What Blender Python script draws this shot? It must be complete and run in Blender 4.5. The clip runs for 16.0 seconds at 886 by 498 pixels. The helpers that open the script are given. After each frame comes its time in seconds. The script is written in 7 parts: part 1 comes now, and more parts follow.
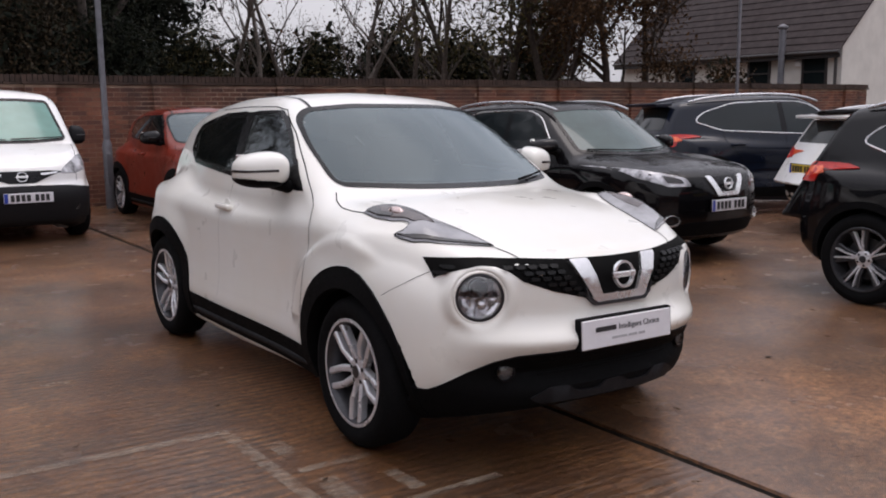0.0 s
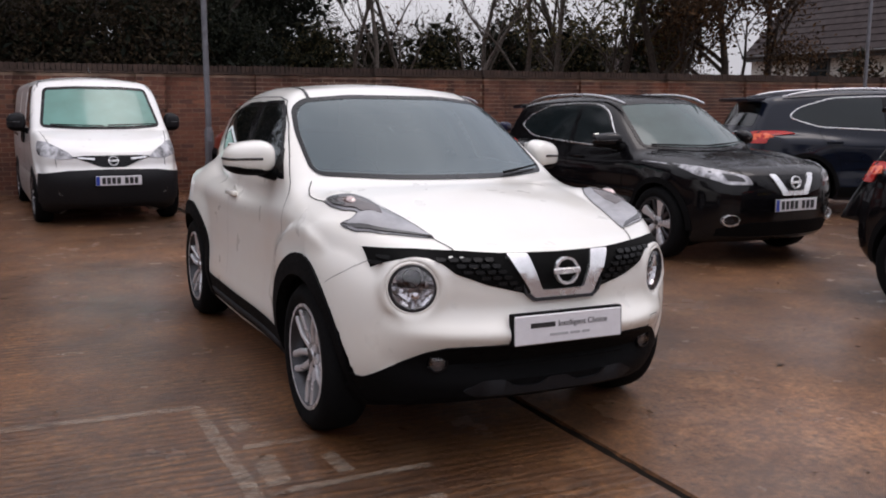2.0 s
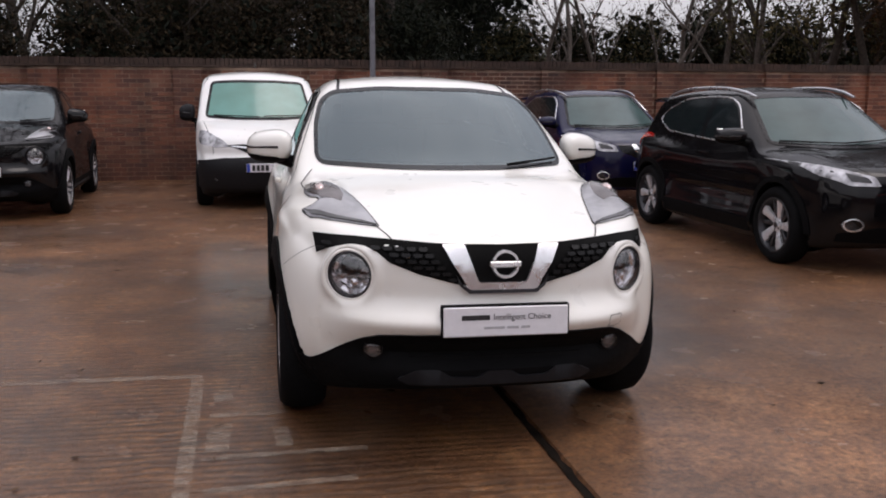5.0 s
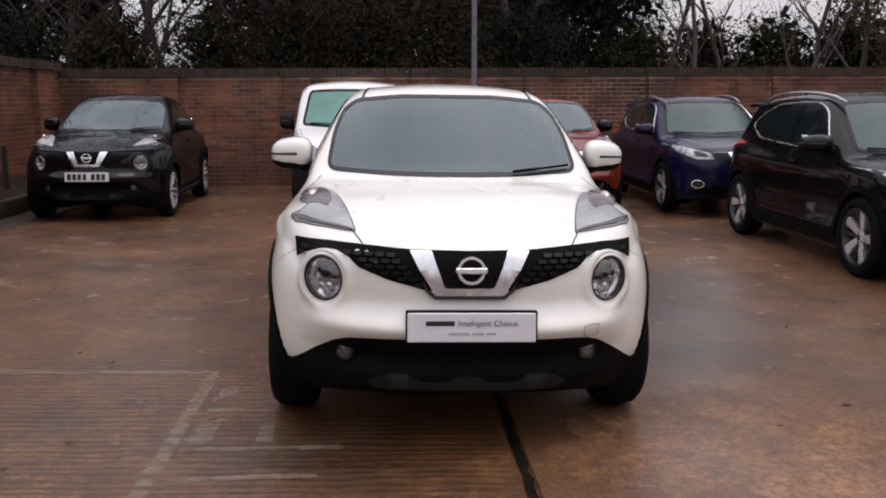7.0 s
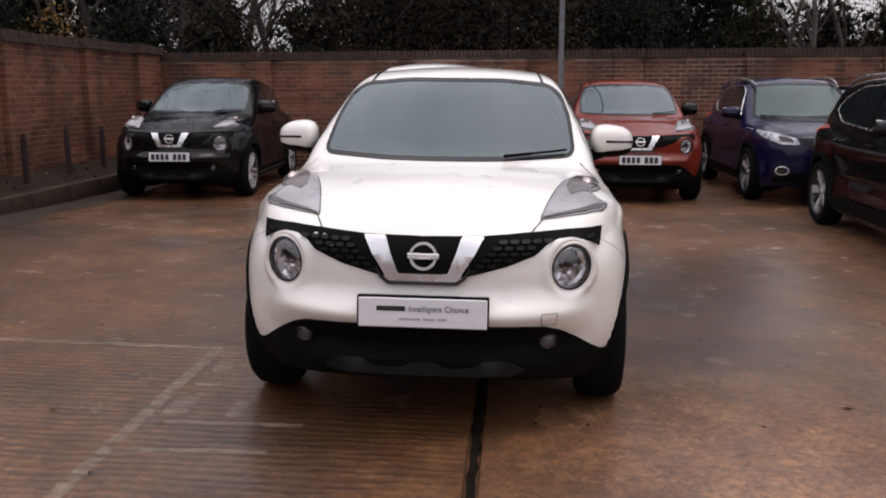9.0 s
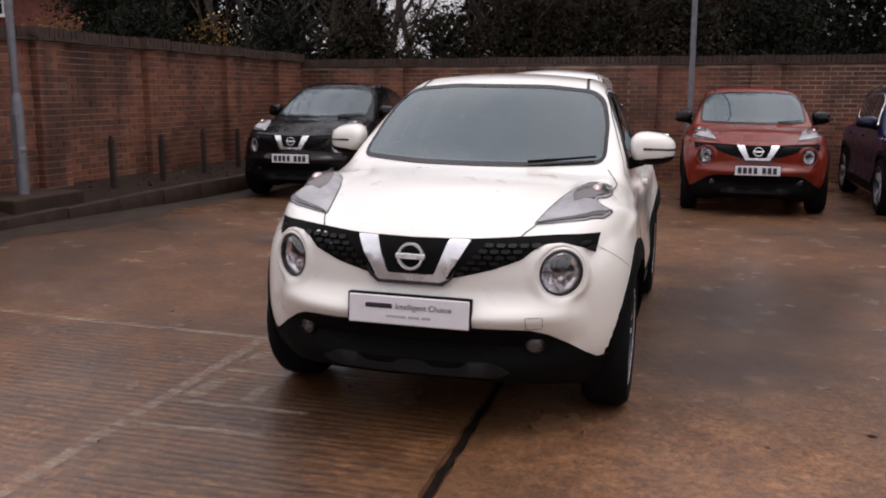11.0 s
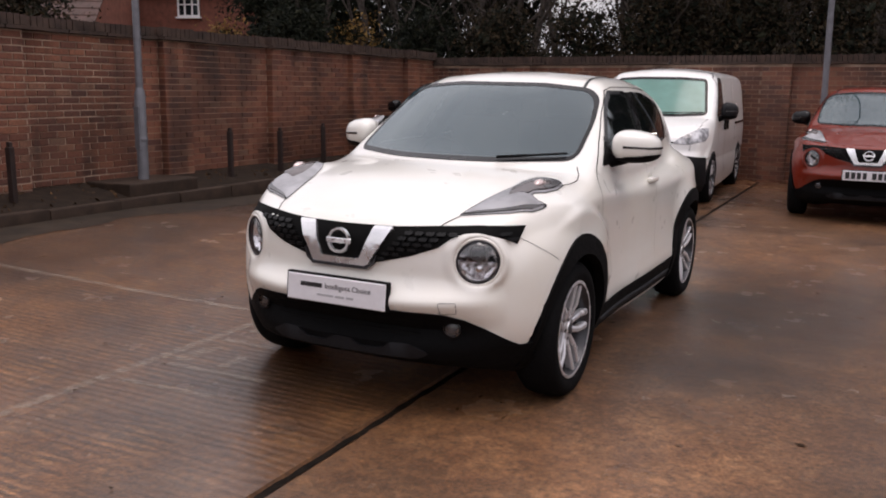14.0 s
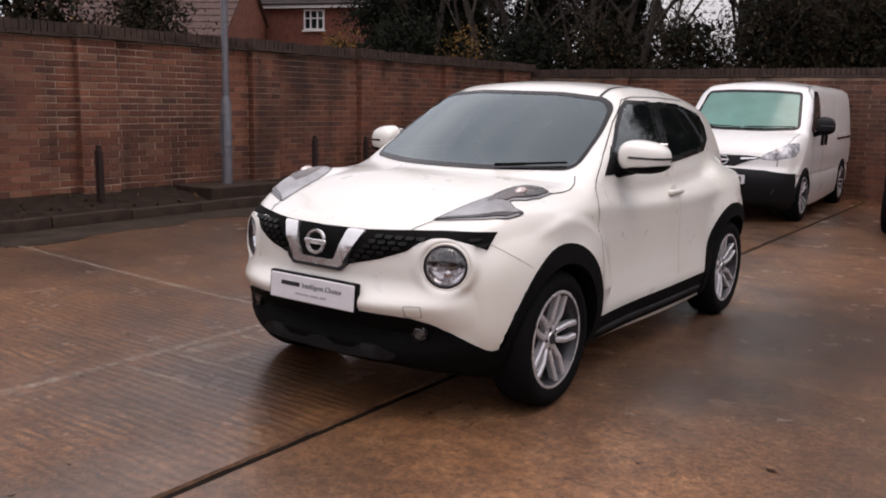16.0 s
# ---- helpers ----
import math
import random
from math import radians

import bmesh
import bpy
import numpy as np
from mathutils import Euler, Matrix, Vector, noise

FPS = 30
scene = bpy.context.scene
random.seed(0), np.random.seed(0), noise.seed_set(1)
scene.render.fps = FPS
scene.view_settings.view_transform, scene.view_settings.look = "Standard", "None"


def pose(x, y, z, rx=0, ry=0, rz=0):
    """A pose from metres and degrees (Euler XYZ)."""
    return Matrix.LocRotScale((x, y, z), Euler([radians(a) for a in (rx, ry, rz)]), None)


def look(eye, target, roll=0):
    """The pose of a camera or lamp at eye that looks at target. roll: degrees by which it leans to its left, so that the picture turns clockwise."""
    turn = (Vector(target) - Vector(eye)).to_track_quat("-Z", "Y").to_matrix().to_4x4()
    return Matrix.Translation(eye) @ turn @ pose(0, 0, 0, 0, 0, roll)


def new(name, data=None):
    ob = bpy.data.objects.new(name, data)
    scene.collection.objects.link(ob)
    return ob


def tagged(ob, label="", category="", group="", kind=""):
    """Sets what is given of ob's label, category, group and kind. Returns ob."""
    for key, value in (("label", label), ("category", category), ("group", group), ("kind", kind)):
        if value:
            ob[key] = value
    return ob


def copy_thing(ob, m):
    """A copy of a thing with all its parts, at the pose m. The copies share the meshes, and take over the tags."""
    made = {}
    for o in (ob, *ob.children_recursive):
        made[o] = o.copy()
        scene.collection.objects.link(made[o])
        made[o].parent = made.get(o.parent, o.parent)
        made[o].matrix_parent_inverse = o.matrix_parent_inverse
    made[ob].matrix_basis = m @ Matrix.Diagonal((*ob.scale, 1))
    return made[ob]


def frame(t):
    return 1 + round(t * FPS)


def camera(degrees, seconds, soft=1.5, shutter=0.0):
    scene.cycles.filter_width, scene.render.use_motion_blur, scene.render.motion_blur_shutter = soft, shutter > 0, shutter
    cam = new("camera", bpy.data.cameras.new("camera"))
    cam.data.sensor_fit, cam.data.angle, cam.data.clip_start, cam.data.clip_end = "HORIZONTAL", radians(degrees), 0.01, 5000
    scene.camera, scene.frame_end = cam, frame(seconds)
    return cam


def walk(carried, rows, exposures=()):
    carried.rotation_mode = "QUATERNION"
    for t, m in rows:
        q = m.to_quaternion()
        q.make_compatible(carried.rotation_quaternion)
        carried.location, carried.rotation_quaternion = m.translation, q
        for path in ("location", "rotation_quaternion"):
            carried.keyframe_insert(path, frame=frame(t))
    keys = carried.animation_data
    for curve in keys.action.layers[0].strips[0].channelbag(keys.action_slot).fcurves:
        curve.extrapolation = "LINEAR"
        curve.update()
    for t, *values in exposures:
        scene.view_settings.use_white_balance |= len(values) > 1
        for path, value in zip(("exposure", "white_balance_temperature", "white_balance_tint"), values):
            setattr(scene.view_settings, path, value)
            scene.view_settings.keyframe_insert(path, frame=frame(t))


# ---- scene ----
cam = camera(52.4, 16.0, 1.9)
METRES, EYE, TILT, LEAN, TURN = 5.925, 1.47, 0.0, 0.0, -35.0
ROWS = [
    (0.0, 0.0, 0.0, 0.0, -0.1, -8.8, 0.62),
    (0.5, 0.0408, -0.0048, 0.0001, 2.19, -8.73, 0.05),
    (1.0, 0.0681, 0.0001, -0.0024, 3.56, -8.41, 0.39),
    (1.5, 0.0949, 0.0071, 0.0005, 5.1, -8.93, -0.15),
    (2.0, 0.1333, 0.0038, -0.0002, 8.57, -9.28, 0.0),
    (2.5, 0.1634, 0.0141, -0.0028, 10.33, -8.89, 0.34),
    (3.0, 0.1913, 0.0181, -0.0006, 12.57, -9.16, 0.67),
    (3.5, 0.2314, 0.0185, 0.0004, 16.4, -9.28, -0.23),
    (4.0, 0.2598, 0.0294, -0.0034, 18.51, -9.09, 0.04),
    (6.5, 0.406, 0.0844, -0.0014, 29.87, -10.56, -0.51),
    (7.0, 0.4258, 0.0993, -0.0029, 31.62, -9.17, 0.24),
    (7.5, 0.4453, 0.1165, 0.0004, 33.21, -9.29, 0.54),
    (8.0, 0.4785, 0.1294, -0.0012, 36.24, -9.4, 0.17),
    (8.5, 0.4962, 0.152, -0.0058, 38.44, -9.81, 0.35),
    (9.0, 0.517, 0.1692, -0.0024, 39.46, -10.24, 0.28),
    (9.5, 0.5536, 0.1816, -0.0026, 43.3, -10.43, 0.4),
    (10.0, 0.5697, 0.2025, -0.0041, 45.69, -9.88, 0.4),
    (12.5, 0.6947, 0.3008, -0.0018, 55.51, -9.87, -0.18),
    (13.0, 0.7153, 0.3191, -0.0038, 56.67, -9.27, -0.01),
    (13.5, 0.7293, 0.3424, -0.0032, 58.56, -9.73, -0.29),
    (14.0, 0.7512, 0.3702, -0.0036, 61.48, -9.98, -0.5),
    (14.5, 0.7631, 0.3952, -0.0068, 63.23, -10.24, -0.16),
    (15.0, 0.7714, 0.4197, -0.0051, 65.22, -9.42, -0.56),
    (15.5, 0.789, 0.4495, -0.0048, 66.85, -9.09, -0.07),
    (16.0, 0.8064, 0.4745, -0.0069, 69.81, -9.29, -1.03),
]
walk(cam, [(t, pose(0, 0, EYE, TILT, LEAN, TURN) @ pose(METRES * x, METRES * y, METRES * z, 90 + pitch, roll, yaw)) for t, x, y, z, yaw, pitch, roll in ROWS],
     [(0.0, 0.0, 6500, 17), (8.0, 0.02, 6650, 18), (16.0, 0.06, 6800, 19)])

# ---- daylight: overcast, after rain ----
SUN_EL, SUN_AZ = 74.0, 95.0
world = bpy.data.worlds.new("overcast_sky")
scene.world = world
world.use_nodes = True
wn, wl = world.node_tree.nodes, world.node_tree.links
wn.clear()
sky = wn.new("ShaderNodeTexSky")
sky.sky_type, sky.sun_disc = "NISHITA", False
sky.sun_elevation, sky.sun_rotation = radians(SUN_EL), radians(SUN_AZ)
sky.air_density, sky.dust_density, sky.ozone_density = 1.0, 6.0, 1.0
cloud = wn.new("ShaderNodeTexNoise")
cloud.inputs["Scale"].default_value, cloud.inputs["Detail"].default_value = 2.2, 6.0
wtc = wn.new("ShaderNodeTexCoord")
stretch = wn.new("ShaderNodeMapping")
stretch.inputs["Scale"].default_value = (1, 1, 2.6)
wl.new(wtc.outputs["Generated"], stretch.inputs["Vector"])
wl.new(stretch.outputs["Vector"], cloud.inputs["Vector"])
ramp = wn.new("ShaderNodeValToRGB")
ramp.color_ramp.elements[0].position, ramp.color_ramp.elements[0].color = 0.3, (5.2, 5.4, 5.9, 1)
ramp.color_ramp.elements[1].position, ramp.color_ramp.elements[1].color = 0.72, (8.6, 8.7, 8.9, 1)
wl.new(cloud.outputs["Fac"], ramp.inputs["Fac"])
mixw = wn.new("ShaderNodeMixRGB")
mixw.inputs["Fac"].default_value = 0.85
wl.new(sky.outputs["Color"], mixw.inputs["Color1"])
wl.new(ramp.outputs["Color"], mixw.inputs["Color2"])
bg = wn.new("ShaderNodeBackground")
bg.inputs["Strength"].default_value = 0.13
wout = wn.new("ShaderNodeOutputWorld")
# an overcast sky is brightest overhead
up = wn.new("ShaderNodeSeparateXYZ")
wl.new(wtc.outputs["Generated"], up.inputs["Vector"])
lift = wn.new("ShaderNodeMapRange")
for key, v in (("From Min", 0.0), ("From Max", 0.9), ("To Min", 0.68), ("To Max", 1.50)):
    lift.inputs[key].default_value = v
wl.new(up.outputs["Z"], lift.inputs["Value"])
over = wn.new("ShaderNodeMixRGB")
over.blend_type = "MULTIPLY"
over.inputs["Fac"].default_value = 1.0
wl.new(mixw.outputs["Color"], over.inputs["Color1"])
wl.new(lift.outputs["Result"], over.inputs["Color2"])
wl.new(over.outputs["Color"], bg.inputs["Color"])
wl.new(bg.outputs["Background"], wout.inputs["Surface"])
sun = new("sun", bpy.data.lights.new("sun", "SUN"))
sun.data.energy, sun.data.angle, sun.data.color = 0.55, radians(30), (1.0, 0.97, 0.93)
sun.matrix_world = look((20 * math.sin(radians(SUN_AZ)), 20 * math.cos(radians(SUN_AZ)), 20 * math.tan(radians(SUN_EL))), (0, 0, 0))
sun.location = (0, 0, 30)

# ---- materials ----
def material(name, rough=0.5, metal=0.0, base=(0.5, 0.5, 0.5), coat=0.0, spec=0.5):
    m = bpy.data.materials.new(name)
    m.use_nodes = True
    b = m.node_tree.nodes["Principled BSDF"]
    b.inputs["Base Color"].default_value = (*base, 1)
    b.inputs["Roughness"].default_value = rough
    b.inputs["Metallic"].default_value = metal
    b.inputs["Coat Weight"].default_value = coat
    b.inputs["Coat Roughness"].default_value = 0.04
    b.inputs["Specular IOR Level"].default_value = spec
    return m, m.node_tree.nodes, m.node_tree.links, b


def tex(n, l, scale, detail=4.0, rough=0.55, stretched=(1, 1, 1), coord="Object", kind="ShaderNodeTexNoise"):
    c = n.new("ShaderNodeTexCoord")
    mp = n.new("ShaderNodeMapping")
    mp.inputs["Scale"].default_value = stretched
    t = n.new(kind)
    t.inputs["Scale"].default_value = scale
    if kind == "ShaderNodeTexNoise":
        t.inputs["Detail"].default_value, t.inputs["Roughness"].default_value = detail, rough
    l.new(c.outputs[coord], mp.inputs["Vector"])
    l.new(mp.outputs["Vector"], t.inputs["Vector"])
    return t


def ramped(n, l, src, stops):
    r = n.new("ShaderNodeValToRGB")
    while len(r.color_ramp.elements) < len(stops):
        r.color_ramp.elements.new(0.5)
    for e, (p, c) in zip(r.color_ramp.elements, stops):
        e.position = p
        e.color = (*c, 1) if isinstance(c, tuple) else (c, c, c, 1)
    l.new(src, r.inputs["Fac"])
    return r.outputs["Color"]


def mixed(n, l, a, b, fac, mode="MIX"):
    m = n.new("ShaderNodeMixRGB")
    m.blend_type = mode
    for key, v in (("Fac", fac), ("Color1", a), ("Color2", b)):
        if isinstance(v, (int, float)):
            m.inputs[key].default_value = v if key == "Fac" else (v, v, v, 1)
        elif isinstance(v, tuple):
            m.inputs[key].default_value = (*v, 1)
        else:
            l.new(v, m.inputs[key])
    return m.outputs["Color"]


def bumped(n, l, b, height, strength, distance):
    bp = n.new("ShaderNodeBump")
    bp.inputs["Strength"].default_value, bp.inputs["Distance"].default_value = strength, distance
    l.new(height, bp.inputs["Height"])
    l.new(bp.outputs["Normal"], b.inputs["Normal"])


def paint(name, base, dirt=0.06, metal=0.0, rough=0.32, coat=0.9, sheen=0.45):
    m, n, l, b = material(name, rough, metal, base, coat=coat, spec=sheen)
    d = tex(n, l, 2.2, 6)
    low = tuple(v * (1 - dirt) * k for v, k in zip(base, (1, 0.98, 0.94)))
    l.new(ramped(n, l, d.outputs["Fac"], [(0.35, base), (0.7, low)]), b.inputs["Base Color"])
    r = tex(n, l, 7, 4)
    l.new(ramped(n, l, r.outputs["Fac"], [(0.3, rough - 0.06), (0.75, rough + 0.1)]), b.inputs["Roughness"])
    b.inputs["Coat Roughness"].default_value = 0.06
    return m


def plain(name, base, rough=0.5, metal=0.0, grain=0.15, scale=40.0, bump=0.0, spec=0.5):
    m, n, l, b = material(name, rough, metal, base, spec=spec)
    d = tex(n, l, scale, 5)
    hi, lo = tuple(min(1, v * (1 + grain)) for v in base), tuple(v * (1 - grain) for v in base)
    l.new(ramped(n, l, d.outputs["Fac"], [(0.3, lo), (0.7, hi)]), b.inputs["Base Color"])
    r = tex(n, l, scale * 0.15, 4)
    l.new(ramped(n, l, r.outputs["Fac"], [(0.3, max(0.02, rough - 0.08)), (0.7, min(1, rough + 0.08))]), b.inputs["Roughness"])
    if bump:
        bumped(n, l, b, d.outputs["Fac"], bump, 0.01)
    return m


def glass(name, tint, see=0.5, rough=0.03):
    """Tinted vehicle glass: part see-through, part dark, with a sharp gloss."""
    m, n, l, b = material(name, rough, 0, tint, spec=0.5)
    out = n["Material Output"]
    t = n.new("ShaderNodeBsdfTransparent")
    t.inputs["Color"].default_value = (*[min(1, v * 1.0 + 0.55) for v in tint], 1)
    g = n.new("ShaderNodeBsdfGlossy")
    g.inputs["Roughness"].default_value = rough
    g.inputs["Color"].default_value = (0.74, 0.87, 0.90, 1)
    mx = n.new("ShaderNodeMixShader")
    mx.inputs["Fac"].default_value = see
    l.new(b.outputs[0], mx.inputs[1])
    l.new(t.outputs[0], mx.inputs[2])
    fr = n.new("ShaderNodeFresnel")
    fr.inputs["IOR"].default_value = 1.42
    m2 = n.new("ShaderNodeMixShader")
    l.new(fr.outputs[0], m2.inputs["Fac"])
    l.new(mx.outputs[0], m2.inputs[1])
    l.new(g.outputs[0], m2.inputs[2])
    l.new(m2.outputs[0], out.inputs["Surface"])
    return m


def clear_lens(name):
    """A clear plastic lens: nearly all see-through, with a thin gloss."""
    m, n, l, b = material(name, 0.03)
    t, g, mx = n.new("ShaderNodeBsdfTransparent"), n.new("ShaderNodeBsdfGlossy"), n.new("ShaderNodeMixShader")
    t.inputs["Color"].default_value = (0.95, 0.95, 0.96, 1)
    g.inputs["Roughness"].default_value = 0.03
    mx.inputs["Fac"].default_value = 0.08
    l.new(t.outputs[0], mx.inputs[1])
    l.new(g.outputs[0], mx.inputs[2])
    l.new(mx.outputs[0], n["Material Output"].inputs["Surface"])
    return m


WHITE_PAINT = paint("white_pearl_paint", (0.845, 0.835, 0.795), 0.04)
VAN_WHITE = paint("white_solid_paint", (0.84, 0.84, 0.84), 0.05)
BLACK_PAINT = paint("black_metallic_paint", (0.0035, 0.0032, 0.0042), 0.0, rough=0.4, coat=0.62, sheen=0.03)
RED_PAINT = paint("orange_red_paint", (0.185, 0.022, 0.011), 0.1, coat=0.7, sheen=0.10)
BLUE_PAINT = paint("blue_metallic_paint", (0.0045, 0.005, 0.034), 0.1, coat=0.6, sheen=0.08)
NAVY_PAINT = paint("navy_metallic_paint", (0.005, 0.008, 0.018), 0.1, coat=0.6, sheen=0.08)
CLADDING = plain("black_textured_plastic", (0.004, 0.004, 0.0045), 0.7, bump=0.15, scale=300, spec=0.08)
GLOSS_BLACK = plain("gloss_black_plastic", (0.005, 0.005, 0.006), 0.25, spec=0.25)
GRILLE_MESH = plain("satin_black_grille_mesh", (0.006, 0.006, 0.0065), 0.42, spec=0.22)
GRILLE_BACK = plain("matt_black_grille", (0.004, 0.004, 0.004), 0.8, spec=0.1)
DARK_GAP = plain("dark_gap", (0.006, 0.006, 0.006), 0.9, spec=0.1)
CHROME = plain("satin_chrome", (0.80, 0.80, 0.81), 0.26, 0.85, 0.04)
ALLOY = plain("silver_alloy", (0.70, 0.70, 0.73), 0.28, 0.55, 0.05)
ALLOY_DARK = plain("dark_alloy", (0.05, 0.05, 0.055), 0.35, 0.6)
TYRE = plain("tyre_rubber", (0.006, 0.006, 0.0065), 0.85, 0, 0.25, 60, 0.1, spec=0.08)
GLASS_DARK = glass("tinted_windscreen", (0.021, 0.041, 0.049), 0.12)
GLASS_SIDE = glass("privacy_glass", (0.006, 0.008, 0.009), 0.15)
LAMP_GLASS = clear_lens("clear_lamp_lens")
AMBER = plain("brown_grey_lamp_bowl", (0.11, 0.095, 0.095), 0.08, 0.0, 0.3, 9.0)
BULB = plain("pink_grey_bulb_cover", (0.62, 0.50, 0.48), 0.14, 0.75, 0.2)
RED_LENS = plain("red_lamp_lens", (0.45, 0.02, 0.015), 0.12)
ORANGE_LENS = plain("orange_lamp_lens", (0.75, 0.12, 0.04), 0.15)
PLATE_WHITE = plain("plate_white", (0.74, 0.73, 0.76), 0.35, grain=0.03)
PLATE_YELLOW = plain("plate_yellow", (0.70, 0.50, 0.06), 0.4, grain=0.03)
PLATE_BLUE = plain("plate_blue", (0.02, 0.05, 0.35), 0.4)
INK = plain("dark_ink", (0.02, 0.02, 0.022), 0.5)
INK_GREY = plain("grey_ink", (0.42, 0.42, 0.44), 0.5)
SEAT_CLOTH = plain("dark_seat_cloth", (0.03, 0.03, 0.033), 0.9)
DASH = plain("dash_plastic", (0.025, 0.025, 0.027), 0.6)
MIRROR = material("mirror_glass", 0.02, 1.0, (0.8, 0.8, 0.8))[0]
LAMP_GREY = plain("grey_lamp_cover", (0.31, 0.31, 0.325), 0.10, 0.0, 0.30, 6.0)
LAMP_DARK = paint("dark_lamp_insert", (0.022, 0.020, 0.021), 0.1, rough=0.2, coat=0.5)
GLASS_SHUT = paint("dark_teal_glass", (0.010, 0.015, 0.017), 0.1, rough=0.06, coat=0.7, sheen=0.05)
GLASS_TEAL = paint("teal_windscreen_glass", (0.055, 0.090, 0.088), 0.3, rough=0.06, coat=0.5, sheen=0.1)
GLASS_VAN = paint("green_windscreen_glass", (0.10, 0.27, 0.23), 0.25, rough=0.16, coat=0.35)
HEADLAMP = plain("headlamp_clear_cover", (0.40, 0.40, 0.42), 0.12, 0.2, 0.8, 11.0)
RAIL = plain("satin_roof_rail", (0.55, 0.55, 0.57), 0.3, 0.9)
VAN_BLACK = plain("unpainted_bumper_plastic", (0.012, 0.012, 0.014), 0.6, bump=0.1, scale=200, spec=0.2)
REFLECTOR = plain("bright_lamp_reflector", (0.95, 0.95, 0.96), 0.17, 0.95, 0.03, 25.0)


def brick_material(name, per_object):
    m, n, l, b = material(name, 0.8, 0, (0.15, 0.05, 0.03))
    if per_object:
        r = n.new("ShaderNodeObjectInfo").outputs["Random"]
    else:
        r = n.new("ShaderNodeNewGeometry").outputs["Random Per Island"]
    base = ramped(n, l, r, [(0.0, (0.092, 0.034, 0.023)), (0.2, (0.130, 0.045, 0.026)), (0.6, (0.172, 0.060, 0.033)), (0.88, (0.225, 0.085, 0.046)), (1.0, (0.19, 0.096, 0.060))])
    geo = n.new("ShaderNodeNewGeometry")
    nz = n.new("ShaderNodeTexNoise")
    nz.inputs["Scale"].default_value, nz.inputs["Detail"].default_value = 0.6, 6
    l.new(geo.outputs["Position"], nz.inputs["Vector"])
    dirt = ramped(n, l, nz.outputs["Fac"], [(0.36, 1.2), (0.52, 0.9), (0.66, 0.42)])
    col = mixed(n, l, base, dirt, 1.0, "MULTIPLY")
    drip = n.new("ShaderNodeMapping")
    drip.inputs["Scale"].default_value = (2.6, 2.6, 0.35)
    l.new(geo.outputs["Position"], drip.inputs["Vector"])
    run = n.new("ShaderNodeTexNoise")
    run.inputs["Scale"].default_value, run.inputs["Detail"].default_value = 1.0, 5
    l.new(drip.outputs["Vector"], run.inputs["Vector"])
    col = mixed(n, l, col, ramped(n, l, run.outputs["Fac"], [(0.40, 1.12), (0.56, 0.95), (0.68, 0.45)]), 1.0, "MULTIPLY")
    g = n.new("ShaderNodeTexNoise")
    g.inputs["Scale"].default_value, g.inputs["Detail"].default_value = 38, 5
    l.new(geo.outputs["Position"], g.inputs["Vector"])
    col = mixed(n, l, col, ramped(n, l, g.outputs["Fac"], [(0.3, 0.6), (0.7, 1.25)]), 0.8, "MULTIPLY")
    l.new(col, b.inputs["Base Color"])
    l.new(ramped(n, l, nz.outputs["Fac"], [(0.3, 0.85), (0.7, 0.5)]), b.inputs["Roughness"])
    bumped(n, l, b, g.outputs["Fac"], 0.5, 0.006)
    return m


BRICK_PIECE = brick_material("weathered_brick", True)
BRICK_REST = brick_material("weathered_brickwork", False)
MORTAR = plain("sandy_mortar", (0.33, 0.235, 0.175), 0.9, 0, 0.5, 3.0, 0.3)
COPING = plain("mossy_coping_brick", (0.044, 0.025, 0.018), 0.85, 0, 0.5, 5.0, 0.4)
SILT = plain("dark_wet_silt", (0.030, 0.020, 0.013), 0.6, 0, 0.6, 5.0, 0.4, 0.3)
KERB = plain("wet_kerb_concrete", (0.032, 0.020, 0.014), 0.65, 0, 0.5, 6.0, 0.3, 0.25)
SOIL = plain("damp_soil_and_grit", (0.018, 0.011, 0.007), 0.85, 0, 0.6, 9.0, 0.8, 0.2)
POST_STEEL = plain("galvanised_post", (0.15, 0.152, 0.17), 0.45, 0.3, 0.2, 12.0)
STUB = plain("rusty_dark_post", (0.020, 0.010, 0.008), 0.6, 0, 0.4, 20.0, 0.2)
BARK = plain("dark_wet_bark", (0.040, 0.030, 0.024), 0.85, 0, 0.5, 14.0, 0.6)
BARK_PALE = plain("grey_wet_bark", (0.085, 0.070, 0.060), 0.85, 0, 0.5, 14.0, 0.6)


def leaf_material(name, a, b_, c):
    m, n, l, b = material(name, 0.75, 0, a, spec=0.12)
    r = n.new("ShaderNodeNewGeometry").outputs["Random Per Island"]
    l.new(ramped(n, l, r, [(0.0, a), (0.55, b_), (1.0, c)]), b.inputs["Base Color"])
    return m


LEAF_DARK = leaf_material("dark_evergreen_and_core_leaf", (0.005, 0.007, 0.005), (0.010, 0.013, 0.008), (0.021, 0.022, 0.012))
LEAF_BROWN = leaf_material("brown_autumn_leaf", (0.026, 0.016, 0.009), (0.055, 0.031, 0.017), (0.11, 0.060, 0.027))
LEAF_OLIVE = leaf_material("olive_autumn_leaf", (0.025, 0.027, 0.012), (0.055, 0.050, 0.022), (0.13, 0.10, 0.045))
LEAF_YELLOW = leaf_material("yellow_autumn_leaf", (0.09, 0.052, 0.018), (0.18, 0.105, 0.032), (0.30, 0.19, 0.06))
LEAF_MIX = leaf_material("dull_mixed_leaf", (0.011, 0.010, 0.006), (0.024, 0.018, 0.011), (0.055, 0.038, 0.02))
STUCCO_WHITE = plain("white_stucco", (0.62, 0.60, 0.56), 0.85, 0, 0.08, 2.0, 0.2)
